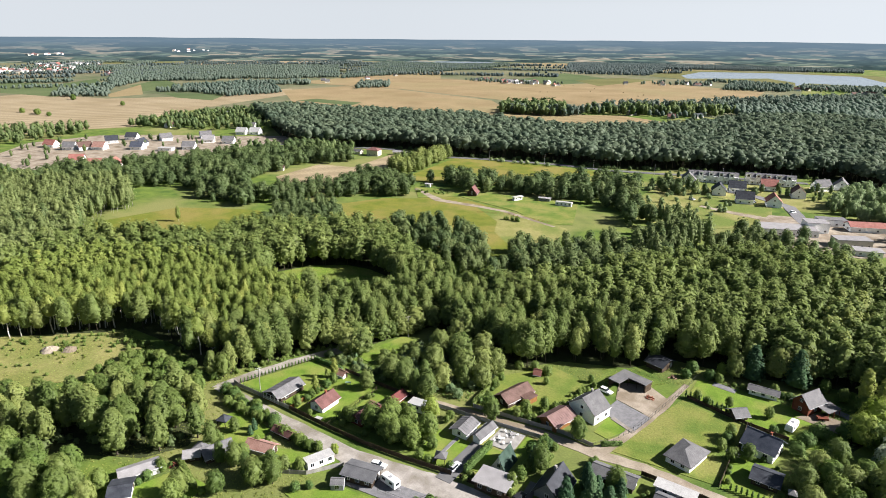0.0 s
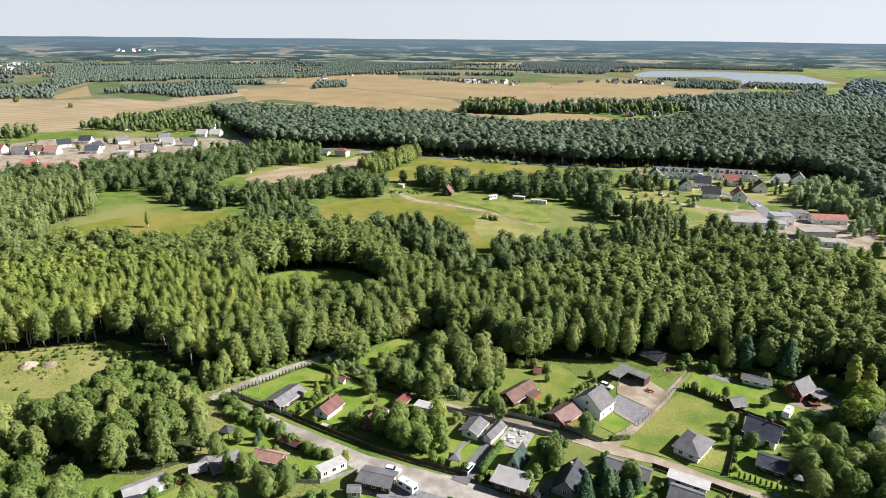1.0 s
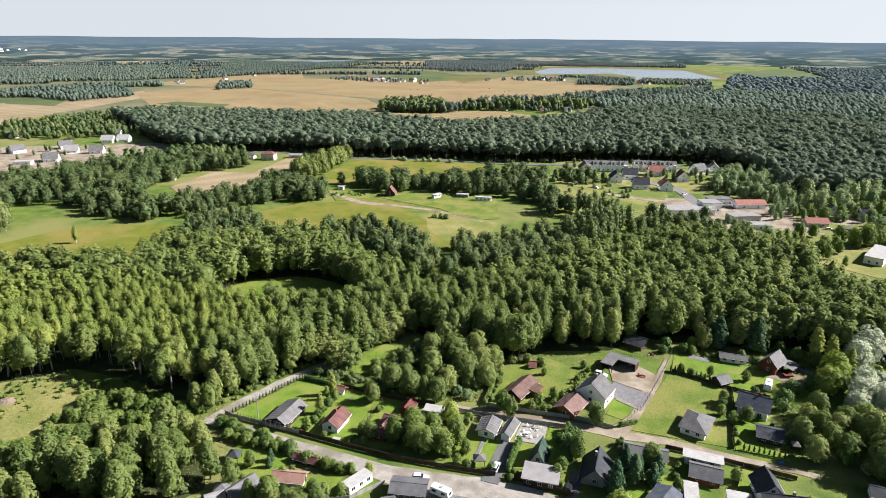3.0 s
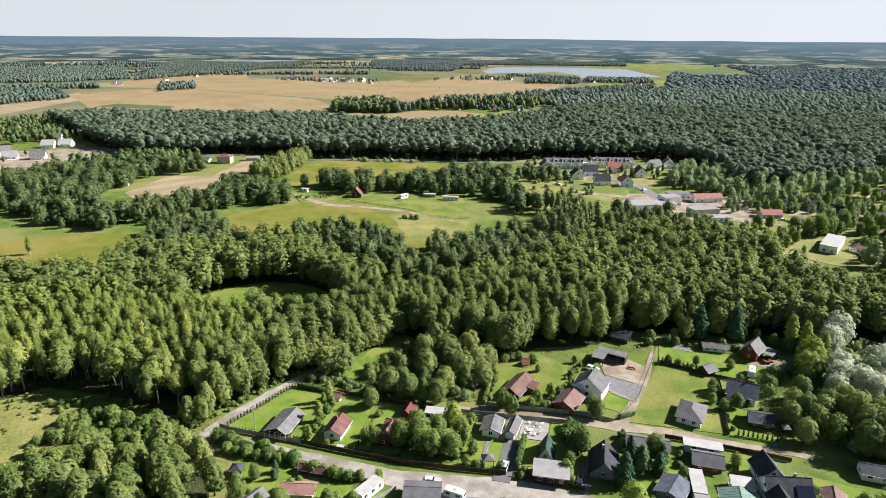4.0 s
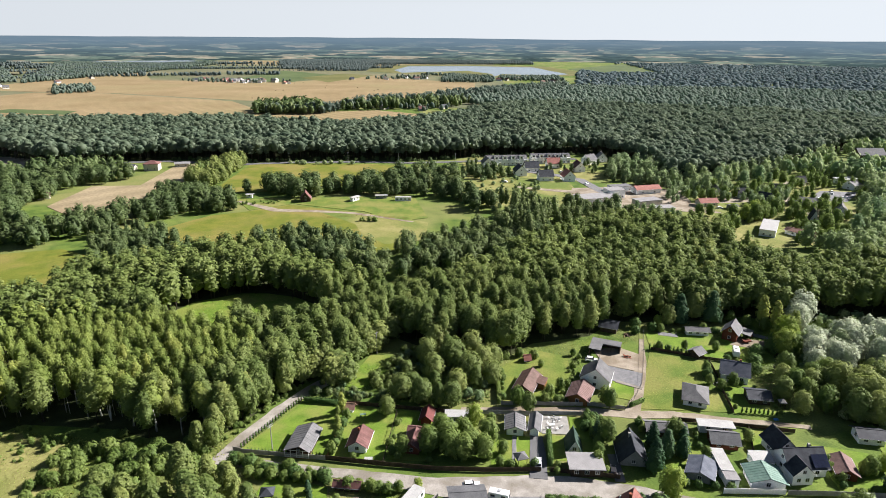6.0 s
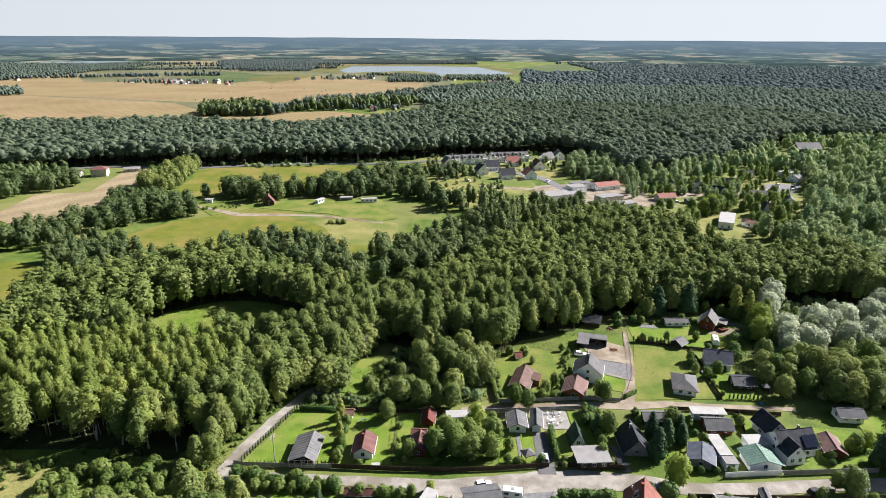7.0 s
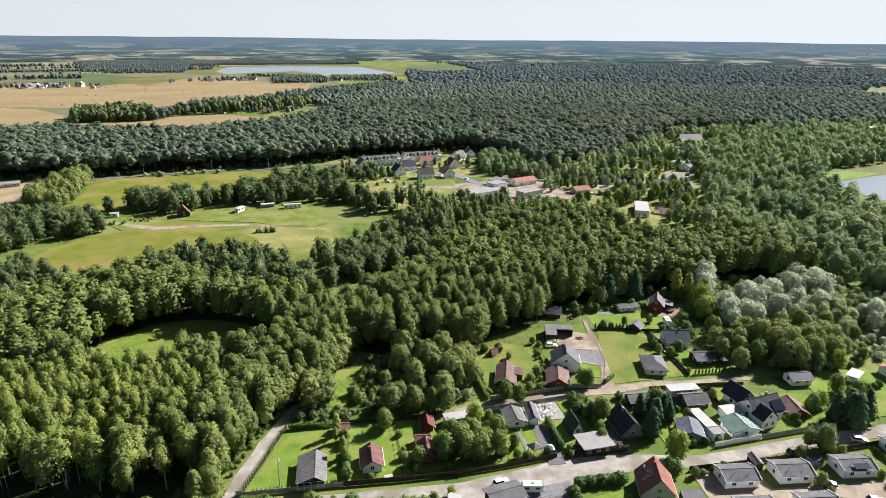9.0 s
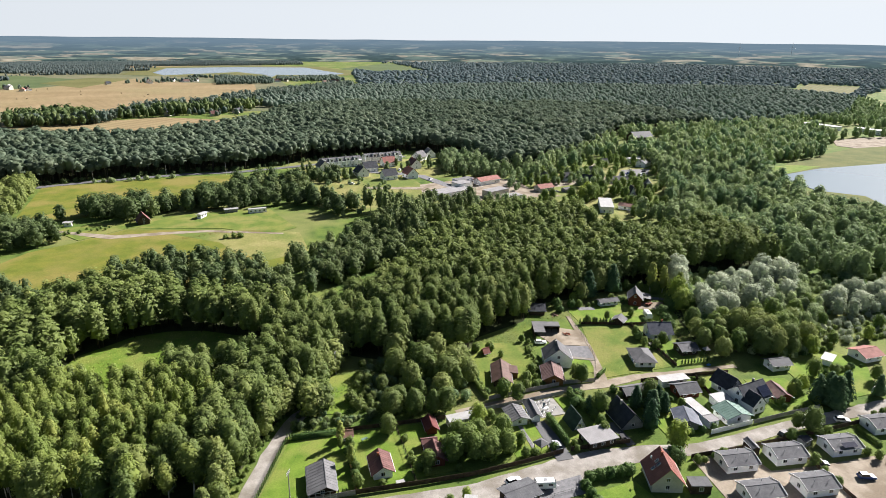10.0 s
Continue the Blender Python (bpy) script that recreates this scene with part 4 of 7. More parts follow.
wood("mixed_wood", "trees below the sandy estate", "round", L_DARK, [(-560, 235), (-500, 218), (-470, 290), (-474, 420), (-486, 330), (-530, 250), (-620, 240), (-800, 230), (-700, 180)], 8.5, 9.0, 27, detail=2)
GREAT = [(385, 862), (432, 664), (560, 690), (700, 700), (1000, 930), (1400, 1180), (2100, 1500), (2300, 1900), (1700, 2500), (800, 2700), (480, 2830), (230, 2200), (170, 1890), (150, 1700), (110, 1420), (-40, 1230), (-180, 1060), (-80, 1010), (-20, 975), (150, 935)]
GLADES = [[(999, 1105), (1293, 1323), (1357, 1212), (1053, 997)], [(192, 2299), (491, 2802), (453, 2041), (254, 1994)]]
GREAT_NEAR = [(385, 862), (432, 664), (560, 690), (700, 700), (1000, 930), (1080, 1180), (600, 1380), (110, 1420), (-40, 1230), (-180, 1060), (-80, 1010), (-20, 975), (150, 935)]
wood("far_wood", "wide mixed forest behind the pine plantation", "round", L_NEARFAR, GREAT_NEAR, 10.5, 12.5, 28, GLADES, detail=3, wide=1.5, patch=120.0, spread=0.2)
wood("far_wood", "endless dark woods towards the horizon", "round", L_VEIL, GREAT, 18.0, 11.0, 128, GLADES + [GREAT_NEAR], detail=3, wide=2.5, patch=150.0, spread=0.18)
LAKES = [[(-420, 1930), (-420, 2480), (110, 2480), (190, 1930), (60, 1780), (-100, 1780)], [(-1720, 2330), (-1760, 2990), (-1400, 2990), (-1180, 2560), (-1290, 2300)]]
TOWN = [(-2620, 1250), (-2400, 1000), (-1960, 880), (-1860, 1000), (-2160, 1260), (-2260, 1500), (-2480, 1580)]
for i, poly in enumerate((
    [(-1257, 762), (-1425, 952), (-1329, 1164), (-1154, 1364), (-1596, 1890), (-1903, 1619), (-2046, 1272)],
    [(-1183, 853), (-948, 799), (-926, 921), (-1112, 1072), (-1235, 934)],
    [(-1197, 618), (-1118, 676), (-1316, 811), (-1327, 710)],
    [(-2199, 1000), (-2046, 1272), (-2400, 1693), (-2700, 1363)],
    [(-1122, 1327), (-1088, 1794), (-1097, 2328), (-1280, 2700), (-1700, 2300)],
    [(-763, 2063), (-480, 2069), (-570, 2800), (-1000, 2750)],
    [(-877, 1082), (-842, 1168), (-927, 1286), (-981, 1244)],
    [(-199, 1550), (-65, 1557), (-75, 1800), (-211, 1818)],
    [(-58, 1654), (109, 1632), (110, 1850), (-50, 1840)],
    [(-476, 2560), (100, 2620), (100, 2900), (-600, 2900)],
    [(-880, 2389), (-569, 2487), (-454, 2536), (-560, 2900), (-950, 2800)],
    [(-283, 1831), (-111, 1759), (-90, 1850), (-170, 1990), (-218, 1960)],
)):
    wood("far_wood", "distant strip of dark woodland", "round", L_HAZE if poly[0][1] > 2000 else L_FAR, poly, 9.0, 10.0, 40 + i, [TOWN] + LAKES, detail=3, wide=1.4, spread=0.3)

# patchwork of far farmland: plots between rays and rings round the plan's middle, and rows of trees along them
plots = random.Random(5)


def polar(r, a):
    return CENTRE[0] + r * math.cos(radians(a)), CENTRE[1] + r * math.sin(radians(a))


sheet("field", "far dry farmland between woods and lakes", [polar(1000, a) for a in range(88, 175, 3)] + [polar(2992, a) for a in range(174, 87, -3)], 0.05, FARLAND)
level = 0
for ring in range(9):
    r0 = 1360 + ring * 182
    a = 92 + plots.uniform(0, 5)
    while a < 172:
        wide = plots.uniform(4, 11)
        corners = [polar(r0 + plots.uniform(-30, 30), a), polar(r0 + plots.uniform(-30, 30), a + wide), polar(r0 + plots.uniform(110, 175), a + wide + plots.uniform(-2, 2)), polar(r0 + plots.uniform(110, 175), a + plots.uniform(-2, 2))]
        pick = plots.random()
        middle = np.mean(corners, 0)
        wet = any(inside(lake, middle[:1], middle[1:])[0] for lake in LAKES)
        if not wet and pick < 0.72 and (r0 > 1900 or a > 124):
            label, material = (("far pale stubble field", SANDFIELD), ("far brown field", STUBBLE), ("far green field", CROP), ("far olive field", OLIVE))[int(pick * 5.55)]
            sheet("field", label, corners, 0.035 + 0.0006 * level, material)
            level += 1
        if plots.random() < 0.6 and (r0 > 1750 or a > 120):
            d = plots.uniform(15, 65)
            line = [polar(r0 - d, a), polar(r0 - d * 0.6, a + wide * plots.uniform(0.6, 1.1)), polar(r0, a + wide), polar(r0 + plots.uniform(0, 20), a)]
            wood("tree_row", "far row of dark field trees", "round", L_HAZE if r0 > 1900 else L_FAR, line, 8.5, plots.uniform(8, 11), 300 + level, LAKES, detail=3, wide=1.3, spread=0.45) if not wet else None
        a += wide * plots.uniform(0.9, 1.25)

# loose trees and bushes between houses and meadows
wood("scattered_trees", "scattered bushes and small trees in dry grass", "bush", L_MIXED, [(-104, 400), (-100, 485), (-75, 500), (-55, 478), (-30, 455), (-40, 425), (-61, 372), (-86, 362)], 12.0, 7.5, 60)
wood("scattered_trees", "garden trees between estate houses", "round", L_DARK, [(-100, 485), (-105, 535), (-60, 530), (-62, 500), (-45, 500), (10, 540), (45, 545), (40, 470), (20, 445), (0, 500), (-40, 490), (-60, 478)], 10.0, 6.0, 61, [[(-94, 500), (-62, 500), (-40, 512), (0, 520), (-6, 548), (-44, 536), (-94, 524)]], spread=0.5)
wood("scattered_trees", "rounded trees before the white terraces", "round", L_DARK, [(-104, 468), (-98, 500), (-70, 496), (-62, 476), (-84, 462)], 6.5, 8.5, 134, spread=0.35)
wood("scattered_trees", "dark trees beside the low school", "round", L_DARK, [(-34, 366), (-30, 384), (-22, 390), (-10, 380), (2, 386), (8, 376), (-8, 362)], 6.0, 10.0, 135, spread=0.3)
sheet("field", "dry grass and yards between estate houses", [(-100, 470), (-104, 530), (-60, 532), (-20, 545), (40, 552), (56, 470), (30, 455), (-10, 464), (-60, 474)], 0.07, DRYGRASS)
wood("scattered_trees", "trees round the school and red-roofed hall", "round", L_MIXED, [(-20, 366), (-22, 384), (14, 382), (40, 398), (46, 440), (60, 455), (100, 440), (140, 430), (128, 400), (80, 395), (62, 370), (40, 352)], 9.5, 8.5, 62, [CABINS])
wood("scattered_trees", "light green birches round the holiday camp", "round", L_SHRUB, CAMP, 10.0, 9.0, 63, [CABINS, [(138, 416), (168, 412), (198, 448), (166, 454)], [(64, 318), (84, 318), (104, 360), (82, 362)]], spread=0.35)
wood("scattered_trees", "trees among the houses of the sandy estate", "round", L_DARK, [(-640, 262), (-690, 330), (-670, 400), (-560, 470), (-500, 480), (-500, 300), (-538, 256)], 24.0, 8.0, 64, [[(-620, 312), (-575, 360), (-515, 335), (-500, 300), (-590, 300)]], detail=2)
wood("lakeside_wood", "dark trees behind the bathing beach", "round", L_MIXED, [(455, 505), (490, 536), (640, 535), (760, 560), (900, 800), (990, 920), (700, 700), (560, 690), (545, 665), (560, 620), (640, 610), (620, 565), (540, 560)], 11.0, 14.0, 65, [SHORE_GAP], detail=2)
wood("lakeside_wood", "reedside willows and alders", "bush", L_MIXED, [(225, 300), (248, 345), (262, 300), (250, 262), (200, 200), (170, 190), (190, 240)], 8.0, 8.0, 66)
wood("scattered_trees", "bushes on the hay meadow", "bush", L_SHRUB, [(-160, 340), (-146, 346), (-142, 340), (-156, 336)], 5.0, 6.0, 67)
wood("scattered_trees", "green bushes beside the farm path", "bush", L_SHRUB, [(-252, 366), (-222, 374), (-220, 380), (-250, 376)], 5.0, 4.0, 68)

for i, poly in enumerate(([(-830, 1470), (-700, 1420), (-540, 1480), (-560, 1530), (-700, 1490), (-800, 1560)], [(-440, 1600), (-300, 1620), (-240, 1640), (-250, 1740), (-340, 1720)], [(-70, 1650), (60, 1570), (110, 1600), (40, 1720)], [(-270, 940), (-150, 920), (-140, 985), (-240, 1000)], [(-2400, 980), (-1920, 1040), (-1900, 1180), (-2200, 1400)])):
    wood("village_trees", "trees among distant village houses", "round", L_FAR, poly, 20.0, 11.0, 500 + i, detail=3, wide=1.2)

wood("roadside_bushes", "dense bushes along the forest track", "bush", L_SHRUB, [(-160, 117), (-153.5, 120), (-149.5, 133), (-143.5, 146), (-147, 149), (-154, 136)], 2.8, 4.5, 69)
wood("thicket", "tangled trees and bushes behind the gardens", "bush", L_MIXED, [(-111, 146), (-92, 147), (-80, 147), (-78, 176), (-106, 181), (-111, 168)], 3.6, 6.5, 70, detail=0)
wood("thicket", "bushes behind a lawn at the wood edge", "bush", L_MIXED, [(-133, 149), (-124, 146), (-111, 146), (-112, 149), (-122, 150), (-128, 156)], 3.2, 4.0, 71, detail=0)
wood("thicket", "brambles and young trees beside a clearing", "bush", L_SHRUB, [(-214, 122), (-190, 123), (-168, 118), (-178, 104), (-194, 112), (-206, 114)], 4.0, 4.5, 72, detail=0)

wood("lakeside_wood", "dark green wood between gardens and lake", "round", L_MIXED, [(104, 214), (132, 190), (150, 188), (205, 198), (242, 262), (224, 300), (184, 296), (112, 250)], 7.5, 13.0, 73, spread=0.34)

# ---- holiday camp ----
sheet("ground", "dry grass of the holiday camp under light trees", CAMP, 0.14, DRYGRASS, "grass")
for label, corners in (("bare sandy yard before a red-roofed bungalow", [(44, 381), (64, 379), (84, 378), (91, 406), (59, 404)]), ("sandy camp lane between cabins", [(138, 447), (156, 452), (176, 459), (190, 491), (172, 488), (152, 480)]), ("worn sandy ground beside the holiday block", [(92, 322), (112, 322), (122, 338), (108, 348), (96, 338)]), ("sandy path across the holiday camp", [(84, 378), (110, 400), (142, 419), (148, 424), (138, 424), (106, 406), (86, 388)])):
    sheet("pavement", label, corners, 0.22, SAND, "yard")

wood("thicket", "rounded bushes beside a sunlit lawn", "bush", L_ALDER, [(-121, 150.5), (-119.5, 156), (-116.5, 162), (-113, 167), (-112, 177), (-103, 180), (-102, 152), (-110, 149.5)], 3.0, 5.6, 84, detail=0, spread=0.35)
wood("thicket", "dense bushes between garden fence and willows", "bush", L_SALLOW, [(25, 146), (27, 156), (30, 171), (44, 172), (60, 167), (84, 170), (72, 160), (56, 150), (50, 143), (38, 140)], 3.5, 6.0, 83, detail=0, spread=0.35)
wood("thicket", "dense green undergrowth round the silver willows", "bush", L_MIXED, [(26, 172), (36, 196), (44, 214), (62, 222), (104, 216), (132, 192), (150, 188), (134, 164), (112, 158), (80, 164), (60, 156), (30, 160)], 4.6, 6.5, 75, detail=1, spread=0.4)
wood("thicket", "shaded undergrowth below the alder grove", "bush", L_DARK, [(-205, 52), (-194, 72), (-176, 88), (-158, 98), (-142, 98), (-134, 88), (-140, 80), (-152, 74), (-164, 66), (-178, 58), (-188, 50)], 4.2, 5.0, 76, detail=1, spread=0.4)
wood("thicket", "low brambles and weeds on the rough clearing", "bush", L_SHRUB, [(-250, 100), (-216, 122), (-196, 118), (-188, 108), (-206, 104), (-226, 100)], 5.5, 2.2, 77, detail=0, spread=0.5)
wood("thicket", "low weeds below a clearing", "bush", L_SHRUB, [(-240, 92), (-222, 98), (-208, 94), (-200, 84), (-214, 76), (-228, 78)], 5.0, 2.0, 78, detail=0, spread=0.5)

wood("roadside_bushes", "green scrub on the verge of the forest track", "bush", L_SHRUB, [(-156, 115), (-153.6, 114.5), (-151, 124), (-146.2, 136.5), (-141.2, 147), (-137, 154.5), (-141, 152), (-146.5, 144), (-151.5, 133)], 2.0, 2.6, 79, detail=0, wide=1.2, spread=0.5)
wood("thicket", "tall dense shrubs behind a back fence", "bush", L_DARK, [(-137, 147), (-128, 144.4), (-108, 143.6), (-98, 148), (-106, 152), (-113, 150), (-124, 150.5), (-131, 155), (-136, 152)], 2.8, 4.6, 80, detail=0, wide=1.15, spread=0.35)
wood("alder_wood", "alders closing over the end of the track", "round", L_ALDER, [(-139, 156.5), (-131.5, 151.5), (-126, 152), (-124, 163), (-121, 174), (-115, 184), (-115, 190), (-126, 186), (-131, 168)], 3.3, 10.5, 81, detail=0, wide=1.25)

wood("scattered_trees", "pines and broadleaf trees closing in behind the estate", "round", L_MIXED, [(28, 538), (22, 505), (14, 480), (40, 446), (62, 458), (62, 515), (45, 558)], 6.5, 12.0, 82, spread=0.3)
# sheets in one dark ground colour below the trees
for label, corners in (("dark floor of the alder wood", ALDERS), ("dark floor of the pine plantation", PINES), ("dark floor below a grove", [(-205, 52), (-194, 72), (-176, 88), (-158, 100), (-142, 100), (-134, 88), (-140, 78), (-160, 68), (-188, 50)])):
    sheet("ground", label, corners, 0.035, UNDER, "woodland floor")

# ---- houses ----
def window(parent, x, y, z, w, h, facing):
    """A window set in a wall of its house: frame with bars, and a pane. facing: degrees, 0 looks along +x."""
    bm = bmesh.new()
    t = 0.07
    for x0, z0, x1, z1 in ((-w / 2, -h / 2, -w / 2 + t, h / 2), (w / 2 - t, -h / 2, w / 2, h / 2), (-w / 2, -h / 2, w / 2, -h / 2 + t), (-w / 2, h / 2 - t, w / 2, h / 2), (-0.03, -h / 2, 0.03, h / 2)):
        box(bm, -0.02, x0, z0, 0.05, x1, z1)
    ob = part("window", bm, TRIM, parent)
    ob.matrix_local = pose(x, y, z, 0, 0, facing)
    bm = bmesh.new()
    box(bm, -0.02, -w / 2 + t, -h / 2 + t, 0.02, w / 2 - t, h / 2 - t)
    part("pane", bm, GLASS, ob)


def roof_bm(kind, L, W, eave, ridge, over=0.4, t=0.16, shift=0.0):
    bm = bmesh.new()
    a, b = L / 2 + over, W / 2 + over
    low = eave - (ridge - eave) * over / (W / 2)
    if kind in ("gable", "aframe"):
        for s in (1, -1):
            prism(bm, [(shift, ridge), (s * b, low), (s * b, low + t), (shift, ridge + t * 1.15)], -a, a)
        bmesh.ops.recalc_face_normals(bm, faces=bm.faces[:])
    elif kind == "hip":
        low = eave - 0.15
        k = max(0.05, (L - W) / 2)
        e0 = [bm.verts.new(p) for p in ((-a, -b, low), (a, -b, low), (a, b, low), (-a, b, low))]
        e1 = [bm.verts.new(p) for p in ((-a, -b, low + t), (a, -b, low + t), (a, b, low + t), (-a, b, low + t))]
        r = [bm.verts.new((-k, 0, ridge)), bm.verts.new((k, 0, ridge))]
        bm.faces.new(e0[::-1])
        for i in range(4):
            bm.faces.new((e0[i], e0[(i + 1) % 4], e1[(i + 1) % 4], e1[i]))
        bm.faces.new((e1[0], e1[1], r[1], r[0]))
        bm.faces.new((e1[1], e1[2], r[1]))
        bm.faces.new((e1[2], e1[3], r[0], r[1]))
        bm.faces.new((e1[3], e1[0], r[0]))
    elif kind == "shed":
        prism(bm, [(-b, eave), (b, ridge), (b, ridge + t), (-b, eave + t)], -a, a)
    else:
        box(bm, -a, -b, eave, a, b, eave + 0.22)
    return bm


def house(label, x, y, yaw, L, W, eave=2.6, ridge=4.2, roof=None, wall=None, kind="gable", category="house", name="house", windows=2, ends=1, chimney=False, over=0.4, ribs=0.0, seams=None, shift=0.0):
    """A house with its ridge along its own x. windows: along each long side; ends: on each gable; ribs: the gap of raised roof seams."""
    ob = thing(name, label, category, x, y, yaw)
    if over == 0.4:
        L, W, over = L - 0.5, W - 0.5, 0.65
    if y < 215 and eave < 3.0:
        eave, ridge = eave * 0.88, ridge * 0.92
    bm = bmesh.new()
    if kind in ("gable", "aframe"):
        prism(bm, [(-W / 2, -0.3), (W / 2, -0.3), (W / 2, eave), (shift, ridge), (-W / 2, eave)], -L / 2, L / 2)
    elif kind == "shed":
        prism(bm, [(-W / 2, -0.3), (W / 2, -0.3), (W / 2, ridge), (-W / 2, eave)], -L / 2, L / 2)
    else:
        box(bm, -L / 2, -W / 2, -0.3, L / 2, W / 2, eave - 0.01)
    part("wall", bm, wall, ob)
    top = part("roof", roof_bm(kind, L, W, eave, ridge, over, shift=shift), roof, ob)
    if kind in ("gable", "aframe"):
        bm = bmesh.new()
        prism(bm, [(shift - 0.16, ridge + 0.10), (shift + 0.16, ridge + 0.10), (shift + 0.10, ridge + 0.24), (shift - 0.10, ridge + 0.24)], -L / 2 - over, L / 2 + over)
        part("ridge_cap", bm, roof, top)
        for s in (1, -1):
            bm = bmesh.new()
            low = eave - (ridge - eave) * over / (W / 2)
            tube(bm, (-L / 2 - over, s * (W / 2 + over + 0.06), low + 0.04), (L / 2 + over, s * (W / 2 + over + 0.06), low + 0.04), 0.07, 0.07, 6)
            part("gutter", bm, TRIM if wall in (WHITE, CREAM) else STEEL, ob)
    if ribs and kind == "gable":
        bm = bmesh.new()
        b, low = W / 2 + over, eave - (ridge - eave) * over / (W / 2)
        n = int((L + 2 * over) / ribs)
        for s in (1, -1):
            for i in range(n + 1):
                u = -L / 2 - over + (L + 2 * over) * i / n
                prism(bm, [(shift, ridge + 0.18), (s * b, low + 0.16), (s * b, low + 0.21), (shift, ridge + 0.24)], u - 0.03, u + 0.03)
        bmesh.ops.recalc_face_normals(bm, faces=bm.faces[:])
        part("roof_seams", bm, seams or roof, top)
    if kind != "aframe":
        z = min(1.5, eave - 0.8)
        for s in (1, -1):
            for i in range(windows):
                u = -L / 2 + L * (i + 0.5) / windows
                window(ob, u, s * (W / 2 + 0.01), z, 1.15, 1.15, 90 * s)
    for s in (1, -1):
        for i in range(ends):
            window(ob, s * (L / 2 + 0.01), (i - (ends - 1) / 2) * W * 0.42, min(1.5, max(eave, 2.2) - 0.8), 1.05, 1.2, 0 if s > 0 else 180)
        if kind == "gable" and ridge > 5.4:
            window(ob, s * (L / 2 + 0.01), 0, eave + 0.75, 1.0, 1.1, 0 if s > 0 else 180)
    bm = bmesh.new()
    d = W * 0.30
    box(bm, L / 2 - 0.02, d - 0.45, 0.05, L / 2 + 0.06, d + 0.45, 2.05)
    if kind != "aframe":
        part("door", bm, DARKWOOD if wall in (WHITE, CREAM) else TRIM, ob)
    else:
        bm.free()
    if chimney:
        bm = bmesh.new()
        box(bm, L * 0.18 - 0.25, 0.2, ridge - 0.8, L * 0.18 + 0.25, 0.75, ridge + 0.75)
        box(bm, L * 0.18 - 0.31, 0.14, ridge + 0.75, L * 0.18 + 0.31, 0.81, ridge + 0.87)
        part("chimney", bm, BRICK if roof not in (R_DARK, R_GREY) else CONCRETE, top)
    return ob


def solar(parent, x, y, z, tilt, cols, rows, yaw=0):
    """A field of solar panels on a roof."""
    for i in range(cols):
        for k in range(rows):
            bm = bmesh.new()
            box(bm, i * 1.06, k * 1.72, 0, i * 1.06 + 1.0, k * 1.72 + 1.66, 0.05)
            ob = part("solar_panel", bm, PANEL, parent)
            ob.matrix_local = pose(x, y, z, 0, 0, yaw) @ pose(0, 0, 0, tilt, 0, 0)


def dormer(parent, u=-1.6):
    """A tall white dormer over the eaves, with its window and flat lid, and a white balcony frame beside it."""
    bm = bmesh.new()
    box(bm, u - 1.7, -4.7, 5.0, u + 1.7, -1.0, 8.0)
    d = part("dormer", bm, WHITE, parent)
    bm = bmesh.new()
    box(bm, u - 1.85, -4.9, 8.0, u + 1.85, -0.9, 8.2)
    part("dormer_roof", bm, R_GREY, d)
    bm = bmesh.new()
    box(bm, u - 0.9, -4.76, 5.9, u + 0.9, -4.68, 7.4)
    part("pane", bm, GLASS, d)
    bm = bmesh.new()
    for x0, z0, x1, z1 in ((u + 1.8, 0, u + 2.0, 5.4), (u + 4.6, 0, u + 4.8, 5.4), (u + 1.8, 5.2, u + 4.8, 5.5), (u + 1.8, 2.6, u + 4.8, 3.5)):
        box(bm, x0, -6.1, z0, x1, -4.5, z1)
    part("balcony", bm, WHITE, parent)


# houses of the gardens: centre, turn, length along the ridge, width
h = house("long house with grey seamed metal roof and veranda", -130.6, 121.6, 87, 9.4, 6.4, 2.4, 3.9, R_GREY, DARKWOOD, ribs=1.1, over=0.5, shift=-1.0)
bm = bmesh.new()
for y in (-3.3, -1.7, 0.0, 1.7, 3.3):
    box(bm, -6.05, y - 0.06, 0, -5.93, y + 0.06, 2.45)
for z in (0.25, 0.9, 2.35):
    box(bm, -6.02, -3.3, z, -5.96, 3.3, z + 0.09)
for i in range(22):
    box(bm, -6.0, -3.2 + i * 0.3, 0.3, -5.98, -3.15 + i * 0.3, 0.9)
part("veranda_rail", bm, TRIM, h)
bm = bmesh.new()
box(bm, -6.1, -3.5, -0.2, -4.7, 3.5, 0.12)
part("veranda_floor", bm, ORANGEWOOD, h)
bm = bmesh.new()
for s in (1, -1):
    prism(bm, [(-1.0, 3.88), (s * 3.65, 2.14), (s * 3.65, 2.28), (-1.0, 4.02)], -6.3, -5.15)
bmesh.ops.recalc_face_normals(bm, faces=bm.faces[:])
part("veranda_roof", bm, R_GREY, h)
house("small white cottage with brown-red roof", -115.2, 122.6, 88, 7.4, 5.4, 2.6, 4.2, R_RED, WHITE, chimney=True, ribs=0.9)
house("white garden cabin with faded red roof", -122.0, 138.7, -5, 3.9, 2.5, 2.1, 2.9, R_SALMON, WHITE, "gable", "cabin", "cabin", 1, 0)
house("low red annex behind a wooden cottage", -100.4, 128.6, -6, 4.2, 2.6, 2.2, 2.8, R_RED, REDWOOD, "gable", "annex", "annex", 0, 0, over=0.2)
house("dark red wooden cottage under trees", -100.3, 123.0, 84, 7.0, 4.6, 2.5, 4.0, R_RED, REDWOOD)
house("small shed under trees with red roof darkened for shade", -97.8, 136.2, 86, 5.6, 3.4, 2.2, 3.3, R_SHADED_RED, REDWOOD, "gable", "shed", "shed", 1, 0)
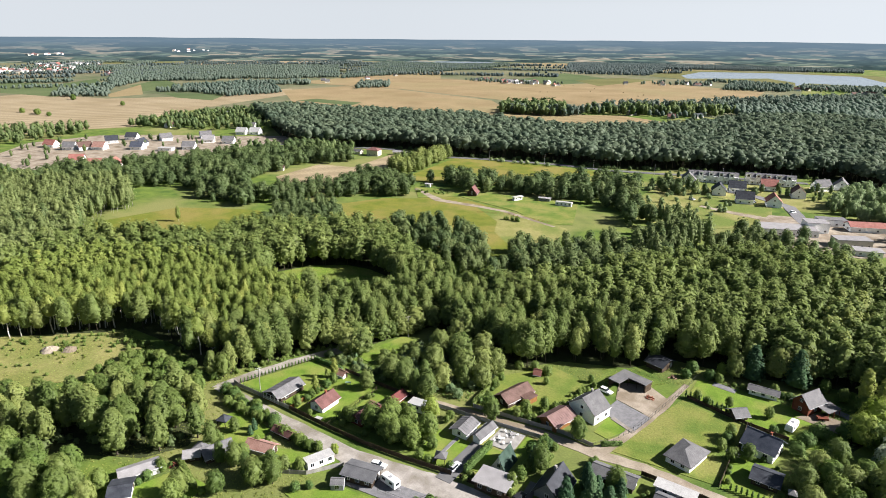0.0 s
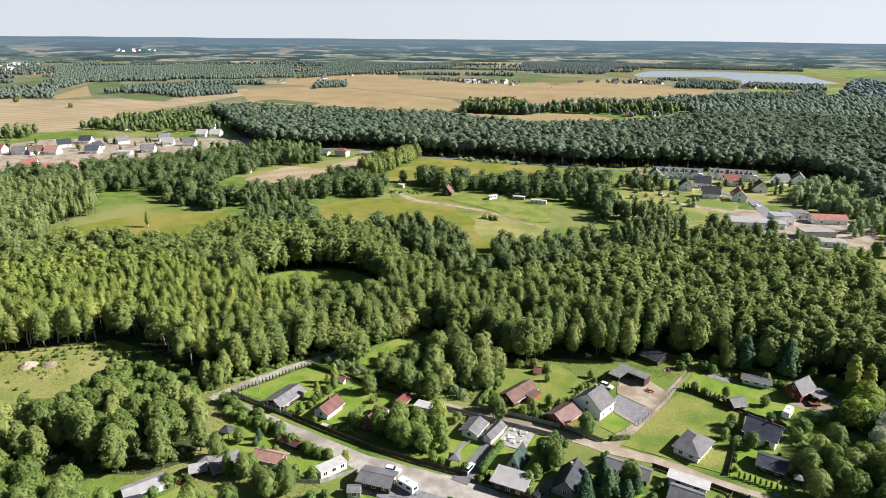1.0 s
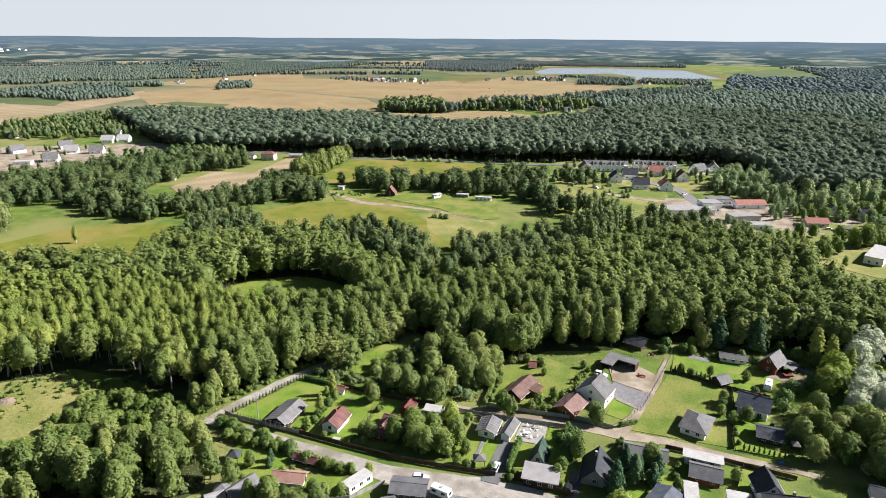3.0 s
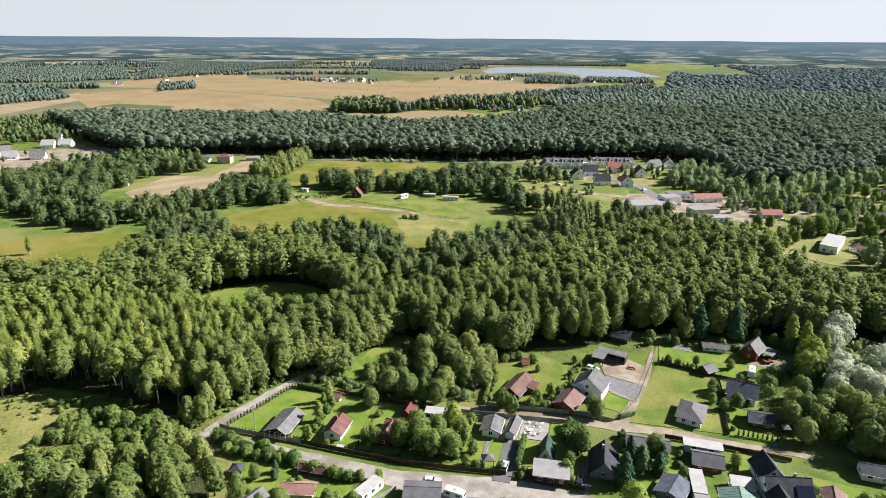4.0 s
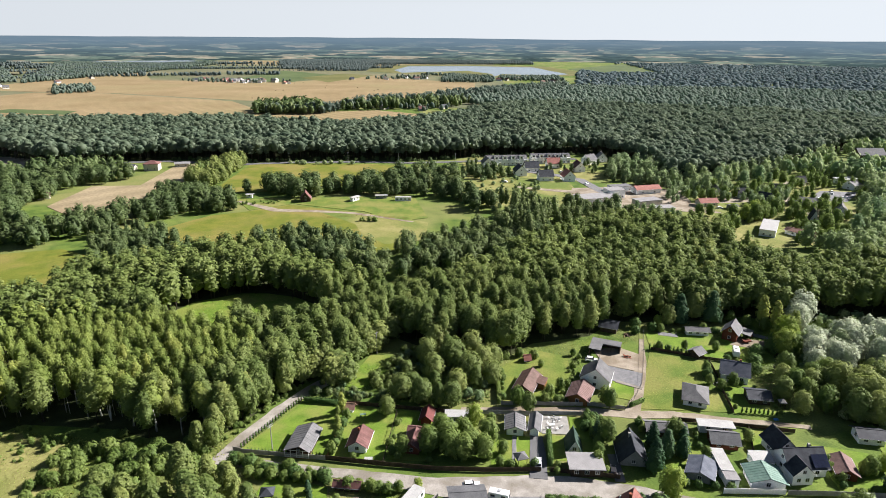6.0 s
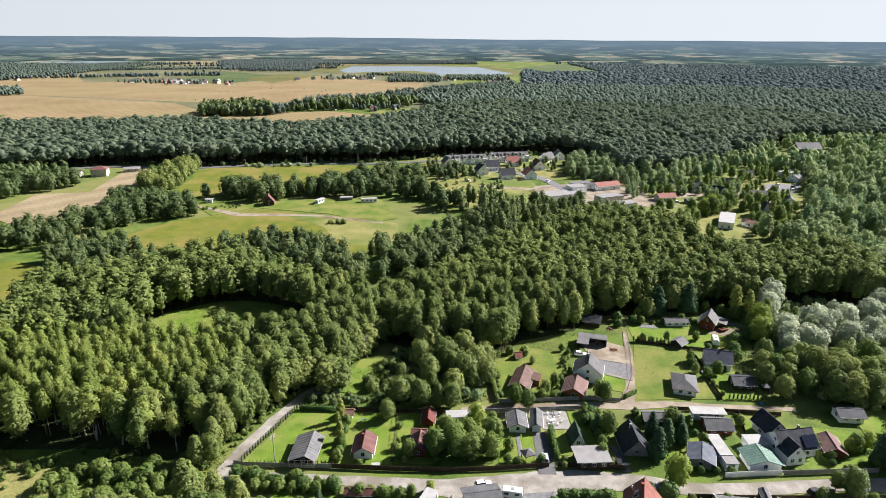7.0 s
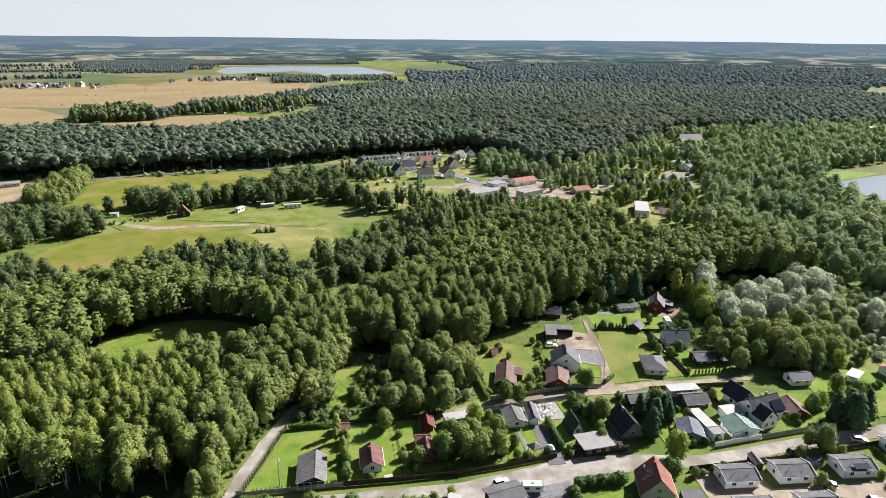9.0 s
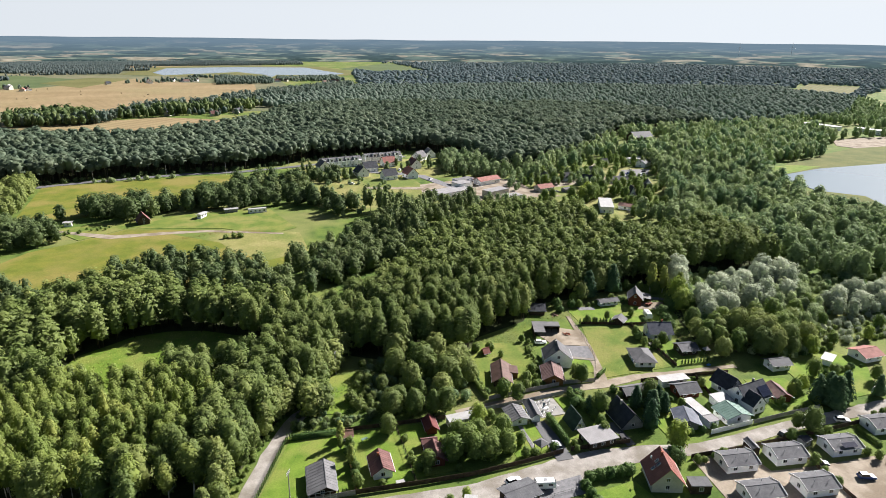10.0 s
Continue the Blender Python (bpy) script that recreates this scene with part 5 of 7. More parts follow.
house("white mobile home with flat white roof", -88.4, 136.4, 3, 8.2, 3.4, 2.6, 2.6, R_WHITE, WHITE, "flat", "mobile home", "mobile_home", 4, 1, over=0.2)
house("grey-roofed garage with white front", -72.2, 133.6, 88, 6.8, 5.2, 2.5, 3.4, R_GREY, WHITE, ribs=1.0)
house("narrow white outbuilding with grey roof", -66.4, 134.4, 82, 7.8, 2.9, 2.5, 3.2, R_GREY, WHITE, "gable", "outbuilding", "outbuilding", 2, 0)
house("large flat grey-roofed bungalow", -84.9, 102.4, 10, 8.6, 5.8, 2.9, 3.5, R_SLATE, DARKWOOD, "gable", windows=3)
house("black timber barn with ribbed roof", -33.2, 202.0, -18, 6.6, 7.6, 2.6, 4.0, R_DARK, DARKWOOD, "gable", "barn", "barn", 0, 0, ribs=0.8)
house("brown-roofed wooden house with honey boards", -51.2, 151.8, 70, 9.0, 6.6, 2.6, 4.3, R_FADED, ORANGEWOOD, ribs=0.8)
house("bungalow with pale flat roof", -54.6, 117.2, 2, 8.6, 6.4, 2.9, 2.9, R_PALE, DARKWOOD, "flat", "bungalow", "bungalow", 3, 2)
house("long low house with weathered grey roof", -29.4, 135.4, -2, 11.0, 5.0, 2.5, 3.5, R_GREY, DARKWOOD)
house("white outbuilding with flat sheet roof", -14.8, 137.4, -4, 9.4, 3.2, 2.7, 2.7, R_WHITE, WHITE, "flat", "outbuilding", "outbuilding", 2, 0)
house("wooden cottage with grey gabled roof", -14.6, 131.6, -4, 7.4, 6.0, 2.5, 3.9, R_SLATE, REDWOOD)
house("low shed with dark blue roof", -24.8, 117.8, 66, 7.4, 6.4, 2.5, 3.5, R_BLUE, GREYWALL, "gable", "shed", "shed", 1, 1)
house("grey-roofed store at a garage end", -18.4, 114.9, 0, 3.2, 3.0, 2.5, 2.5, R_PALE, WHITE, "flat", "shed", "shed", 1, 0, over=0.2)
house("long white flat-roofed garage", -18.6, 121.2, 90, 9.0, 3.2, 2.7, 2.7, R_WHITE, WHITE, "flat", "garage", "garage", 3, 0, over=0.15)
house("workshop with pale green metal roof", -9.6, 116.2, 87, 6.6, 8.6, 2.6, 3.9, R_GREEN, WHITE, "gable", "workshop", "workshop", 2, 1, ribs=0.9)
h = house("white house with anthracite gabled roofs", 1.8, 122.4, 8, 10.4, 8.0, 3.2, 6.4, R_DARK, WHITE, chimney=True)
solar(h, 1.2, -4.2, 3.30, 38.7, 4, 2)
house("white front gable with anthracite roof", -0.6, 117.6, 98, 4.0, 5.4, 3.2, 5.9, R_DARK, WHITE, "gable", "house", "house", 0, 2, over=0.3)
house("white gabled wing with dark roof", -0.6, 129.4, 100, 7.0, 6.0, 3.2, 6.0, R_DARK, WHITE, "gable", "house", "house", 1, 1)
house("low red house with brown roof", 12.6, 121.6, 78, 7.6, 5.0, 2.5, 3.7, R_FADED, REDWOOD)
house("white bungalow with grey roof behind conifers", 27.2, 136.6, -6, 7.2, 5.4, 2.7, 3.7, R_DARK, WHITE)
house("bungalow with hipped grey roof on a grass plot", -15.3, 154.0, 73, 10.2, 7.2, 2.5, 4.5, R_GREY, WHITE, "hip", "bungalow", "bungalow", 2, 2)
house("white house with blue-grey tiled roof", 1.8, 168.9, -15, 8.6, 8.2, 3.1, 5.7, R_BLUE, WHITE, chimney=True)
house("dark shed with grey roof among fruit trees", 4.0, 155.2, -6, 6.6, 6.4, 2.5, 3.6, R_DARK, DARKWOOD, "gable", "shed", "shed", 2, 1)
house("small garden shed with light grey roof", -6.0, 183.0, 40, 4.4, 4.4, 2.1, 3.3, R_GREY, DARKWOOD, "gable", "shed", "shed", 1, 0)
house("long white cabin with grey roof", -0.6, 200.4, -1, 8.6, 3.6, 2.4, 3.0, R_GREY, WHITE, "gable", "cabin", "cabin", 3, 0)
house("red-brown wooden barn house with light grey roof", 11.6, 198.6, 58, 7.6, 5.6, 3.6, 6.2, R_GREY, REDWOOD, "gable", "barn", "barn", 1, 1)
house("steep dark green shingled cottage down to the ground", -56.4, 126.6, 88, 6.2, 5.0, 0.3, 4.7, R_MOSS, WHITE, "aframe", "cottage", "cottage", 0, 1)
house("house with steep anthracite roof", -41.4, 124.2, 88, 9.6, 7.2, 1.9, 5.6, R_DARK, GREYWALL, chimney=True)
house("new white house with steep grey roof", -44.7, 161.2, 71.5, 7.6, 9.4, 3.3, 7.0, R_GREY, WHITE, chimney=True, over=0.25)
h = house("red-tiled house with roof windows and cream gable", -47.3, 97.8, 71, 8.6, 8.2, 3.0, 7.2, R_TILE, CREAM, ribs=0.6, chimney=True)
for x, y, z in ((-0.6, 1.7, 5.72), (-0.6, 2.9, 4.55), (0.8, 1.7, 5.72)):
    bm = bmesh.new()
    box(bm, -0.42, -0.6, 0, 0.42, 0.6, 0.12)
    w = part("roof_window", bm, TRIM, h)
    w.matrix_local = pose(x, y, z, -44.3, 0, 0)
    bm = bmesh.new()
    box(bm, -0.34, -0.52, 0.12, 0.34, 0.52, 0.14)
    part("pane", bm, GLASS, w)
bm = bmesh.new()
tube(bm, (2.2, 2.4, 4.9), (2.2, 2.7, 5.9), 0.04, 0.04, 6)
tube(bm, (2.2, 2.72, 5.86), (2.2, 2.86, 5.92), 0.42, 0.30, 12)
part("satellite_dish", bm, TRIM, h)
for i, (x, y) in enumerate(((-24.4, 97.8), (-9.4, 96.6), (8.2, 95.2), (-27.4, 86.2), (-12.0, 84.6), (28.6, 99.5))):
    b = house("white new bungalow with flat-pitched grey roof", x, y, -8, 8.8, 6.2, 2.7, 3.7, R_SLATE, WHITE, "gable", "bungalow", "bungalow", 2, 1, over=0.35)
    tagged(b, group="row of new bungalows")
    for u, s in ((2.4, -1), (-1.6, -1), (1.0, 1)):
        bm = bmesh.new()
        tube(bm, (u, s * 1.5, 3.3), (u, s * 1.5, 3.95), 0.07, 0.07, 8)
        tube(bm, (u, s * 1.5, 3.95), (u, s * 1.5, 4.05), 0.12, 0.04, 8)
        part("vent_pipe", bm, STEEL, b)
    for e in (1, -1):
        bm = bmesh.new()
        for s in (1, -1):
            prism(bm, [(0, 3.62), (s * 3.47, 2.54), (s * 3.47, 2.73), (0, 3.87)], e * 4.76 - 0.05, e * 4.76 + 0.05)
        bmesh.ops.recalc_face_normals(bm, faces=bm.faces[:])
        part("verge_board", bm, TRIM, b)
    if i == 2:
        solar(b, -1.6, -3.4, 3.02, 15.3, 4, 1)
house("dark low annex with flat grey roof", -40.4, 92.6, -17, 5.0, 3.4, 2.7, 2.7, R_SLATE, DARKWOOD, "flat", "annex", "annex", 1, 0, over=0.15)
house("brown wooden garden shed with pale roof", -15.7, 101.8, 79, 4.4, 2.0, 2.3, 2.8, R_GREY, DARKWOOD, "gable", "shed", "shed", 0, 0, over=0.2)
house("grey garden shed beside a bungalow", 0.4, 99.6, 10, 2.8, 2.4, 2.3, 2.5, R_DARK, GREYWALL, "gable", "shed", "shed", 1, 0, over=0.15)
house("small blue-grey garden shed", -88.0, 96.6, 30, 3.2, 2.6, 2.2, 2.9, R_GREY, GREYWALL, "gable", "shed", "shed", 1, 0, over=0.15)
# stands in for an open white canopy; the solid walls are added
house("white canopy built as a small walled box with a flat pale roof", -7.6, 123.4, 0, 5.4, 4.0, 2.5, 2.7, R_WHITE, WHITE, "shed", "shed", "shed", 0, 0, over=0.2)
house("bungalow with orange-red roof", 63.4, 133.4, 0, 8.4, 7.4, 2.7, 4.0, R_TILE, WHITE)
house("white hut with flat roof beside a lawn", 47.0, 134.0, 30, 6.0, 3.0, 2.6, 2.6, R_WHITE, WHITE, "flat", "hut", "hut", 1, 0)
house("brown-roofed house at the wood edge", -67.4, 156.6, 71, 11.4, 6.0, 2.6, 4.3, R_BROWN, DARKWOOD)
house("open porch roof beside a brown house", -62.9, 157.6, 71, 4.6, 3.0, 2.3, 2.6, R_BROWN, ORANGEWOOD, "shed", "porch", "porch", 0, 0, over=0.2)
house("tiny orange-roofed well house", -66.5, 173.5, 10, 2.0, 2.0, 1.9, 2.8, R_TILE, REDWOOD, "gable", "shed", "shed", 0, 0)
house("white caravan annex with flat white roof", -98.3, 101.2, 65, 7.4, 2.9, 2.5, 2.5, R_WHITE, WHITE, "flat", "mobile home", "mobile_home", 3, 1, over=0.15)
house("cottage with faded salmon roof", -114.9, 96.8, 10, 8.0, 4.0, 2.5, 3.5, R_SALMON, CREAM)
house("grey-roofed cottage among bushes", -124.0, 89.4, 70, 7.6, 5.0, 2.4, 4.0, R_GREY, DARKWOOD)
house("long house with pale pink-grey roof", -134.4, 73.6, 64, 9.4, 4.4, 2.5, 3.1, R_PALE, WHITE)
house("garage with dark roof and roof window", -131.2, 66.6, 46, 5.0, 7.0, 2.6, 3.4, R_DARK, WHITE, "gable", "garage", "garage", 0, 1)
house("small summer house with pale roof", -128.4, 85.0, 46, 4.0, 3.2, 2.2, 3.0, R_PALE, DARKWOOD, "gable", "shed", "shed", 1, 0)
house("small red-brown roofed shed beside the road", -114.8, 104.9, -2, 6.4, 2.2, 2.1, 2.7, R_RED, DARKWOOD, "gable", "shed", "shed", 1, 0)


def carport():
    ob = thing("carport", "dark L-shaped open carport with flat grey roof", "carport", -38.2, 182.4, -18)
    for x0, y0, x1, y1 in ((-5.2, -4.6, -1.0, 4.6), (-1.0, 0.6, 5.2, 4.6)):
        bm = bmesh.new()
        box(bm, x0 - 0.02, y0, 2.8, x1, y1, 3.05)
        part("roof", bm, R_GREY, ob)
    for x0, y0, x1, y1 in ((-5.1, -4.4, -4.95, 4.4), (-4.95, 4.3, 5.0, 4.45), (5.0, 0.8, 5.12, 4.4)):
        bm = bmesh.new()
        box(bm, x0, y0, -0.2, x1, y1, 2.8)
        part("wall", bm, DARKWOOD, ob)
    for x, y in ((-1.1, -4.4), (-1.1, 0.7), (2.0, 0.7), (4.9, 0.7)):
        bm = bmesh.new()
        box(bm, x - 0.08, y - 0.08, -0.2, x + 0.08, y + 0.08, 2.8)
        part("post", bm, DARKWOOD, ob)


carport()

# farm and estate beyond the wood
house("red-roofed wooden barn on the meadow", -205, 384, 105, 8.0, 7.0, 2.6, 6.6, R_RED, DARKWOOD, "gable", "barn", "barn", 1, 1)
house("white trailer on the farmyard", -172, 388, 60, 7.0, 3.0, 2.7, 2.9, R_WHITE, WHITE, "gable", "trailer", "trailer", 2, 1)
house("grey trailer beside trees", -155, 396, 10, 8.0, 3.0, 2.4, 2.6, R_WHITE, GREYWALL, "gable", "trailer", "trailer", 2, 1)
house("long white site container", -139, 391, 6, 11.0, 3.0, 2.6, 2.6, R_WHITE, WHITE, "flat", "container", "container", 4, 1, over=0.1)
house("white hut on the meadow edge", -246, 389, 0, 4.5, 3.0, 2.4, 2.6, R_WHITE, WHITE, "gable", "hut", "hut", 1, 0)
house("brick-red house beside the strip field", -360, 472, 10, 12.0, 9.0, 5.6, 8.0, R_RED, CREAM, "hip")
house("long grey shed beside the red house", -342, 488, 20, 12.0, 5.0, 3.0, 4.0, R_PALE, CREAM, "gable", "shed", "shed")
house("low farmhouse beside the strip field", -378, 470, 0, 9.0, 6.0, 3.0, 4.6, R_GREY, CREAM)
house("low brown cottage beside the strip field", -384, 372, 30, 8.0, 6.0, 2.6, 4.2, R_BROWN, CREAM)
for x, y in ((-80.5, 524), (-73.2, 525.5), (-65.9, 527), (-58.6, 528.5), (-51.3, 530)):
    row = tagged(house("white terraced house with dark grey roof", x, y, 11.6, 7.4, 9.0, 5.2, 8.4, R_GREY, WHITE, "gable", windows=2, ends=2, over=0.2), group="terraced houses at the pine wood")
    dormer(row)
for x, y in ((-40, 538), (-33, 539.3), (-26, 540.6), (-19, 541.9), (-12, 543.2)):
    row = tagged(house("white terraced house with dormered grey roof", x, y, 10.6, 7.0, 9.0, 5.2, 8.4, R_GREY, WHITE, "gable", windows=2, ends=2, over=0.2), group="terraced houses at the pine wood")
    dormer(row)
for x, y, yaw, roof, label in ((-55, 485, 100, R_DARK, "white house with dark gable roof"), (-45, 501, 12, R_DARK, "white house with dark roof and dormer"), (-36, 467, 12, R_DARK, "white house with solar roof"), (-18, 469, 100, R_TILE, "white house with red tiled roof"), (-25, 520, 12, R_TILE, "house with red tiled roof"), (-5, 506, 100, R_RED, "house with red-brown roof"), (9, 540, 40, R_GREY, "white house with grey roof"), (22, 552, 90, R_GREY, "house with grey hipped roof"), (-82, 516, 100, R_GREY, "white gabled end house beside a terrace")):
    house(label, x, y, yaw, 11.5, 9.6, 4.0, 8.2, roof, WHITE, chimney=True)
house("low white flat-roofed school building", -6, 402, 20, 30, 14, 4.0, 4.0, R_PALE, WHITE, "flat", "school", "school", 8, 3, over=0.2)
house("grey annex of the school", 8, 416, 20, 12, 10, 6.0, 6.0, R_PALE, WHITE, "flat", "school", "school", 3, 2, over=0.2)
house("long building with bright red roof", 34, 432, 20, 20, 9, 3.6, 5.6, R_TILE, WHITE)
house("low white hall with flat roof", 26, 394, 24, 18, 9, 4.5, 4.5, R_PALE, CREAM, "flat", "hall", "hall", 5, 2, over=0.2)
house("grey long hall beside the red roof", 16, 436, 20, 16, 8, 4.0, 4.0, R_GREY, WHITE, "flat", "hall", "hall", 4, 2, over=0.2)
house("white flat-roofed holiday block", 84, 341, 63, 25, 8.4, 4.0, 4.0, R_WHITE, WHITE, "flat", "block", "building", 6, 2, over=0.2)
house("long salmon-roofed holiday bungalow", 99, 332, -50, 18, 6, 2.8, 4.0, R_SALMON, WHITE)
house("red-roofed bungalow beside a sandy yard", 67, 399, 12, 13, 8, 3.0, 5.0, R_TILE, CREAM)
house("pale flat-roofed block beside the school", 33.3, 381, 12, 13, 8, 3.0, 3.2, R_PALE, WHITE, "flat", "house", "house", 3, 1)
house("dark garage shed beside a sandy yard", 81, 391, 12, 6, 5, 2.6, 3.2, R_GREY, GREYWALL, "gable", "shed", "shed", 1, 0)
for x, y, yaw in ((123, 370, 75), (137, 372, 80), (113, 393, 70)):
    house("steep white A-frame cabin with dark roof", x, y, yaw, 7, 6, 0.4, 6.6, R_DARK, WHITE, "aframe", "cottage", "cottage", 0, 1)
house("long grey-roofed lodge beside the car park", 135, 408, -18, 16, 8, 3.4, 5.2, R_GREY, WHITE, windows=4)
house("white clubhouse with grey roof at the car park", 196, 462, 35, 16, 9, 4.0, 6.4, R_GREY, WHITE, windows=4)
house("big dark-roofed hotel in the wood", 268, 575, 3, 24, 14, 8.0, 13.0, R_DARK, DARKWOOD, windows=9, ends=3)
house("white lakeside pavilion with flat roof", 200, 480, 25, 18, 9, 4, 4, R_WHITE, WHITE, "flat", "pavilion", "pavilion", 4, 2)
house("long white flat-roofed lakeside hall", 574, 628, 103, 56, 14, 5, 5, R_WHITE, WHITE, "flat", "hall", "hall", 10, 2)
house("white lakeside pavilion with terrace", 600, 572, 100, 36, 12, 5, 5, R_WHITE, WHITE, "flat", "pavilion", "pavilion", 8, 2)
for x, y, yaw, roof in ((-655, 330, 20, R_TILE), (-627, 333, 30, R_GREY), (-616, 341, 70, R_BROWN), (-603, 349, 25, R_SALMON), (-632, 379, 60, R_DARK), (-574, 370, 28, R_BLUE), (-590, 384, 110, R_DARK), (-634, 404, 30, R_DARK), (-555, 299, 40, R_TILE), (-523, 295, 50, R_TILE), (-512, 306, 130, R_TILE), (-534, 399, 35, R_GREY), (-552, 437, 40, R_PALE), (-529, 444, 30, R_GREY), (-579, 455, 60, R_GREY), (-568, 497, 20, R_WHITE), (-556, 506, 20, R_WHITE), (-600, 420, 75, R_GREY)):
    house("white family house on sandy estate", x, y, yaw, 12, 10, 3.6, 7.8, roof, WHITE, windows=2, ends=1)
house("flat white house on sandy estate", -544, 380, 30, 14, 8, 3.2, 3.2, R_WHITE, WHITE, "flat", "house", "house", 2, 1)

# ---- single trees, hedges and shrubs ----
def plant_meshes(seed, shape, radius, low, high, lobes, leaves, size, leaf, bark, trunk=0.22, core=(6, 8)):
    cv, ct = crown(seed, shape, radius, low, high, lobes, leaves, size, core)
    a = array_object("crown", cv, ct, [leaf])
    sv, st = stem(seed, max(low + (high - low) * 0.6, 0.5), trunk, 7, 5)
    b = array_object("trunk", sv, st, [bark])
    return a, b


def plant_kind(name, label, category, *args, **more):
    crown_ob, trunk_ob = plant_meshes(*args, **more)
    ob = tagged(new(name), label, category)
    crown_ob.parent = trunk_ob.parent = ob
    return ob


def grow(first, places, height, seed, group=""):
    """Copies of a plant of height 10 at places, each with a turn and size of its own; the model plant itself takes the first place."""
    rng = random.Random(seed)
    for i, (x, y, *own) in enumerate(places):
        s = (own[0] if own else height * rng.uniform(0.85, 1.15)) / 10.0
        m = pose(x, y, 0, 0, 0, rng.uniform(0, 360)) @ Matrix.Diagonal((s * rng.uniform(0.92, 1.1), s * rng.uniform(0.92, 1.1), s, 1))
        if first.get("placed"):
            ob = copy_thing(first, m)
        else:
            ob = first
            first["placed"] = 1
        ob.matrix_basis = m
        if group:
            tagged(ob, group=group)


ROUND_A = plant_kind("tree", "full green broadleaf garden tree", "tree", 101, "ball", 3.4, 1.4, 10, 50, 36, 0.24, L_GARDEN, BARK)
ROUND_B = plant_kind("tree", "broad dark green tree with dense crown", "tree", 102, "ball", 3.9, 1.0, 10, 54, 36, 0.26, L_ALDER, BARK)
TALL_A = plant_kind("tree", "tall pointed alder with dense leaves", "tree", 103, "peak", 2.5, 1.2, 10, 52, 32, 0.22, L_ALDER, BARK)
TALL_B = plant_kind("tree", "tall leafy tree with uneven crown", "tree", 104, "peak", 3.0, 0.8, 10, 52, 34, 0.24, L_GARDEN, BARK)
LIGHT = plant_kind("tree", "yellow-green willow tree with drooping crown", "tree", 105, "ball", 3.7, 0.8, 10, 46, 32, 0.30, L_LIGHT, BARK)
GREENISH = plant_kind("tree", "light green fruit tree", "tree", 106, "ball", 3.8, 0.8, 10, 44, 30, 0.32, L_SHRUB, BARK)
SPRUCE = plant_kind("spruce", "dark green spruce tree in a garden", "tree", 107, "cone", 3.8, 0.6, 10, 60, 20, 0.26, L_SPRUCE, BARK)
BIRCH = plant_kind("birch", "slender light green birch with pale stem", "tree", 108, "ovoid", 1.9, 1.6, 10, 34, 24, 0.26, L_BIRCH, BIRCHBARK, trunk=0.16)
SILVER = plant_kind("willow", "silvery grey willow with rounded crown", "tree", 109, "ball", 4.0, 0.8, 10, 50, 30, 0.30, L_WILLOW, BARK)
BUSH = plant_kind("bush", "rounded green garden bush", "bush", 110, "ball", 5.5, 0.0, 10, 34, 30, 0.58, L_SHRUB, BARK, core=(5, 7))
DARKBUSH = plant_kind("bush", "dense dark green bush", "bush", 111, "ball", 5.8, 0.0, 10, 34, 30, 0.58, L_HEDGE, BARK, core=(5, 7))
EDGEBIRCH = plant_kind("birch", "tall birch with a bare pale stem at the wood edge", "tree", 113, "peak", 2.0, 4.6, 10, 30, 20, 0.20, L_BIRCH, BIRCHBARK, trunk=0.17)
THUJA = plant_kind("thuja", "narrow clipped thuja in a garden row", "conifer", 112, "ovoid", 1.6, 0.0, 10, 16, 9, 0.62, L_HEDGE, BARK, core=(4, 6))

grow(TALL_A, [(x, y) for x, y in zip(*scatter([(-192, 58), (-186, 76), (-168, 93), (-152, 104), (-142, 103), (-133, 94), (-137, 83), (-145, 75), (-160, 73), (-176, 62)], 6.4, 201))], 13.5, 1, "alder grove beside the gardens")
grow(TALL_B, [(x, y) for x, y in zip(*scatter([(-205, 52), (-190, 74), (-168, 91), (-150, 101), (-136, 92), (-148, 77), (-176, 64), (-185, 50)], 10.5, 202))], 13.0, 2, "alder grove beside the gardens")
grow(ROUND_A, [(-147, 61), (-141, 57), (-152, 55), (-158, 60), (-164, 55), (-172, 52, 9), (-119, 74, 8), (-112, 79, 7), (-106, 86, 8), (-103, 89, 7.5), (-155, 118, 9), (-128, 99, 5), (-68, 142.2, 7.0), (-43, 146.6, 7.0), (-47, 129, 8), (-28, 131.5, 7.5), (6.5, 103, 9), (-1, 162, 5.5), (-9, 187, 4)], 10, 3)
grow(TALL_B, [(-101, 143.5, 10), (-95, 142.5, 9), (-97, 151, 8), (-84, 154), (-90, 162), (-94, 171)], 9.5, 4, "trees at the wood edge")
grow(ROUND_B, [(-104, 150, 7.5), (-90, 150, 9), (-98, 158, 10), (-107, 160, 6), (-82, 163, 11), (-101, 167, 11), (-92, 166, 12), (-79, 157, 9), (-99, 176, 12), (-86, 171, 12), (-107, 146, 9), (-100, 145, 8), (-86, 158, 11), (-79, 166, 10), (19, 171, 9), (15, 164, 8), (12, 156, 8), (14, 148, 8), (22, 160, 9), (-26, 212, 12), (-10, 207, 9)], 10, 5)
grow(LIGHT, [(46.5, 141, 7.5), (77, 143.5, 6), (25, 186, 10.5), (-35, 108.3, 9), (-84, 134, 7.5), (28, 192.5, 12.5), (31, 197, 9), (86, 369, 12), (78, 362, 11), (-14, 206, 5.0)], 9, 6)
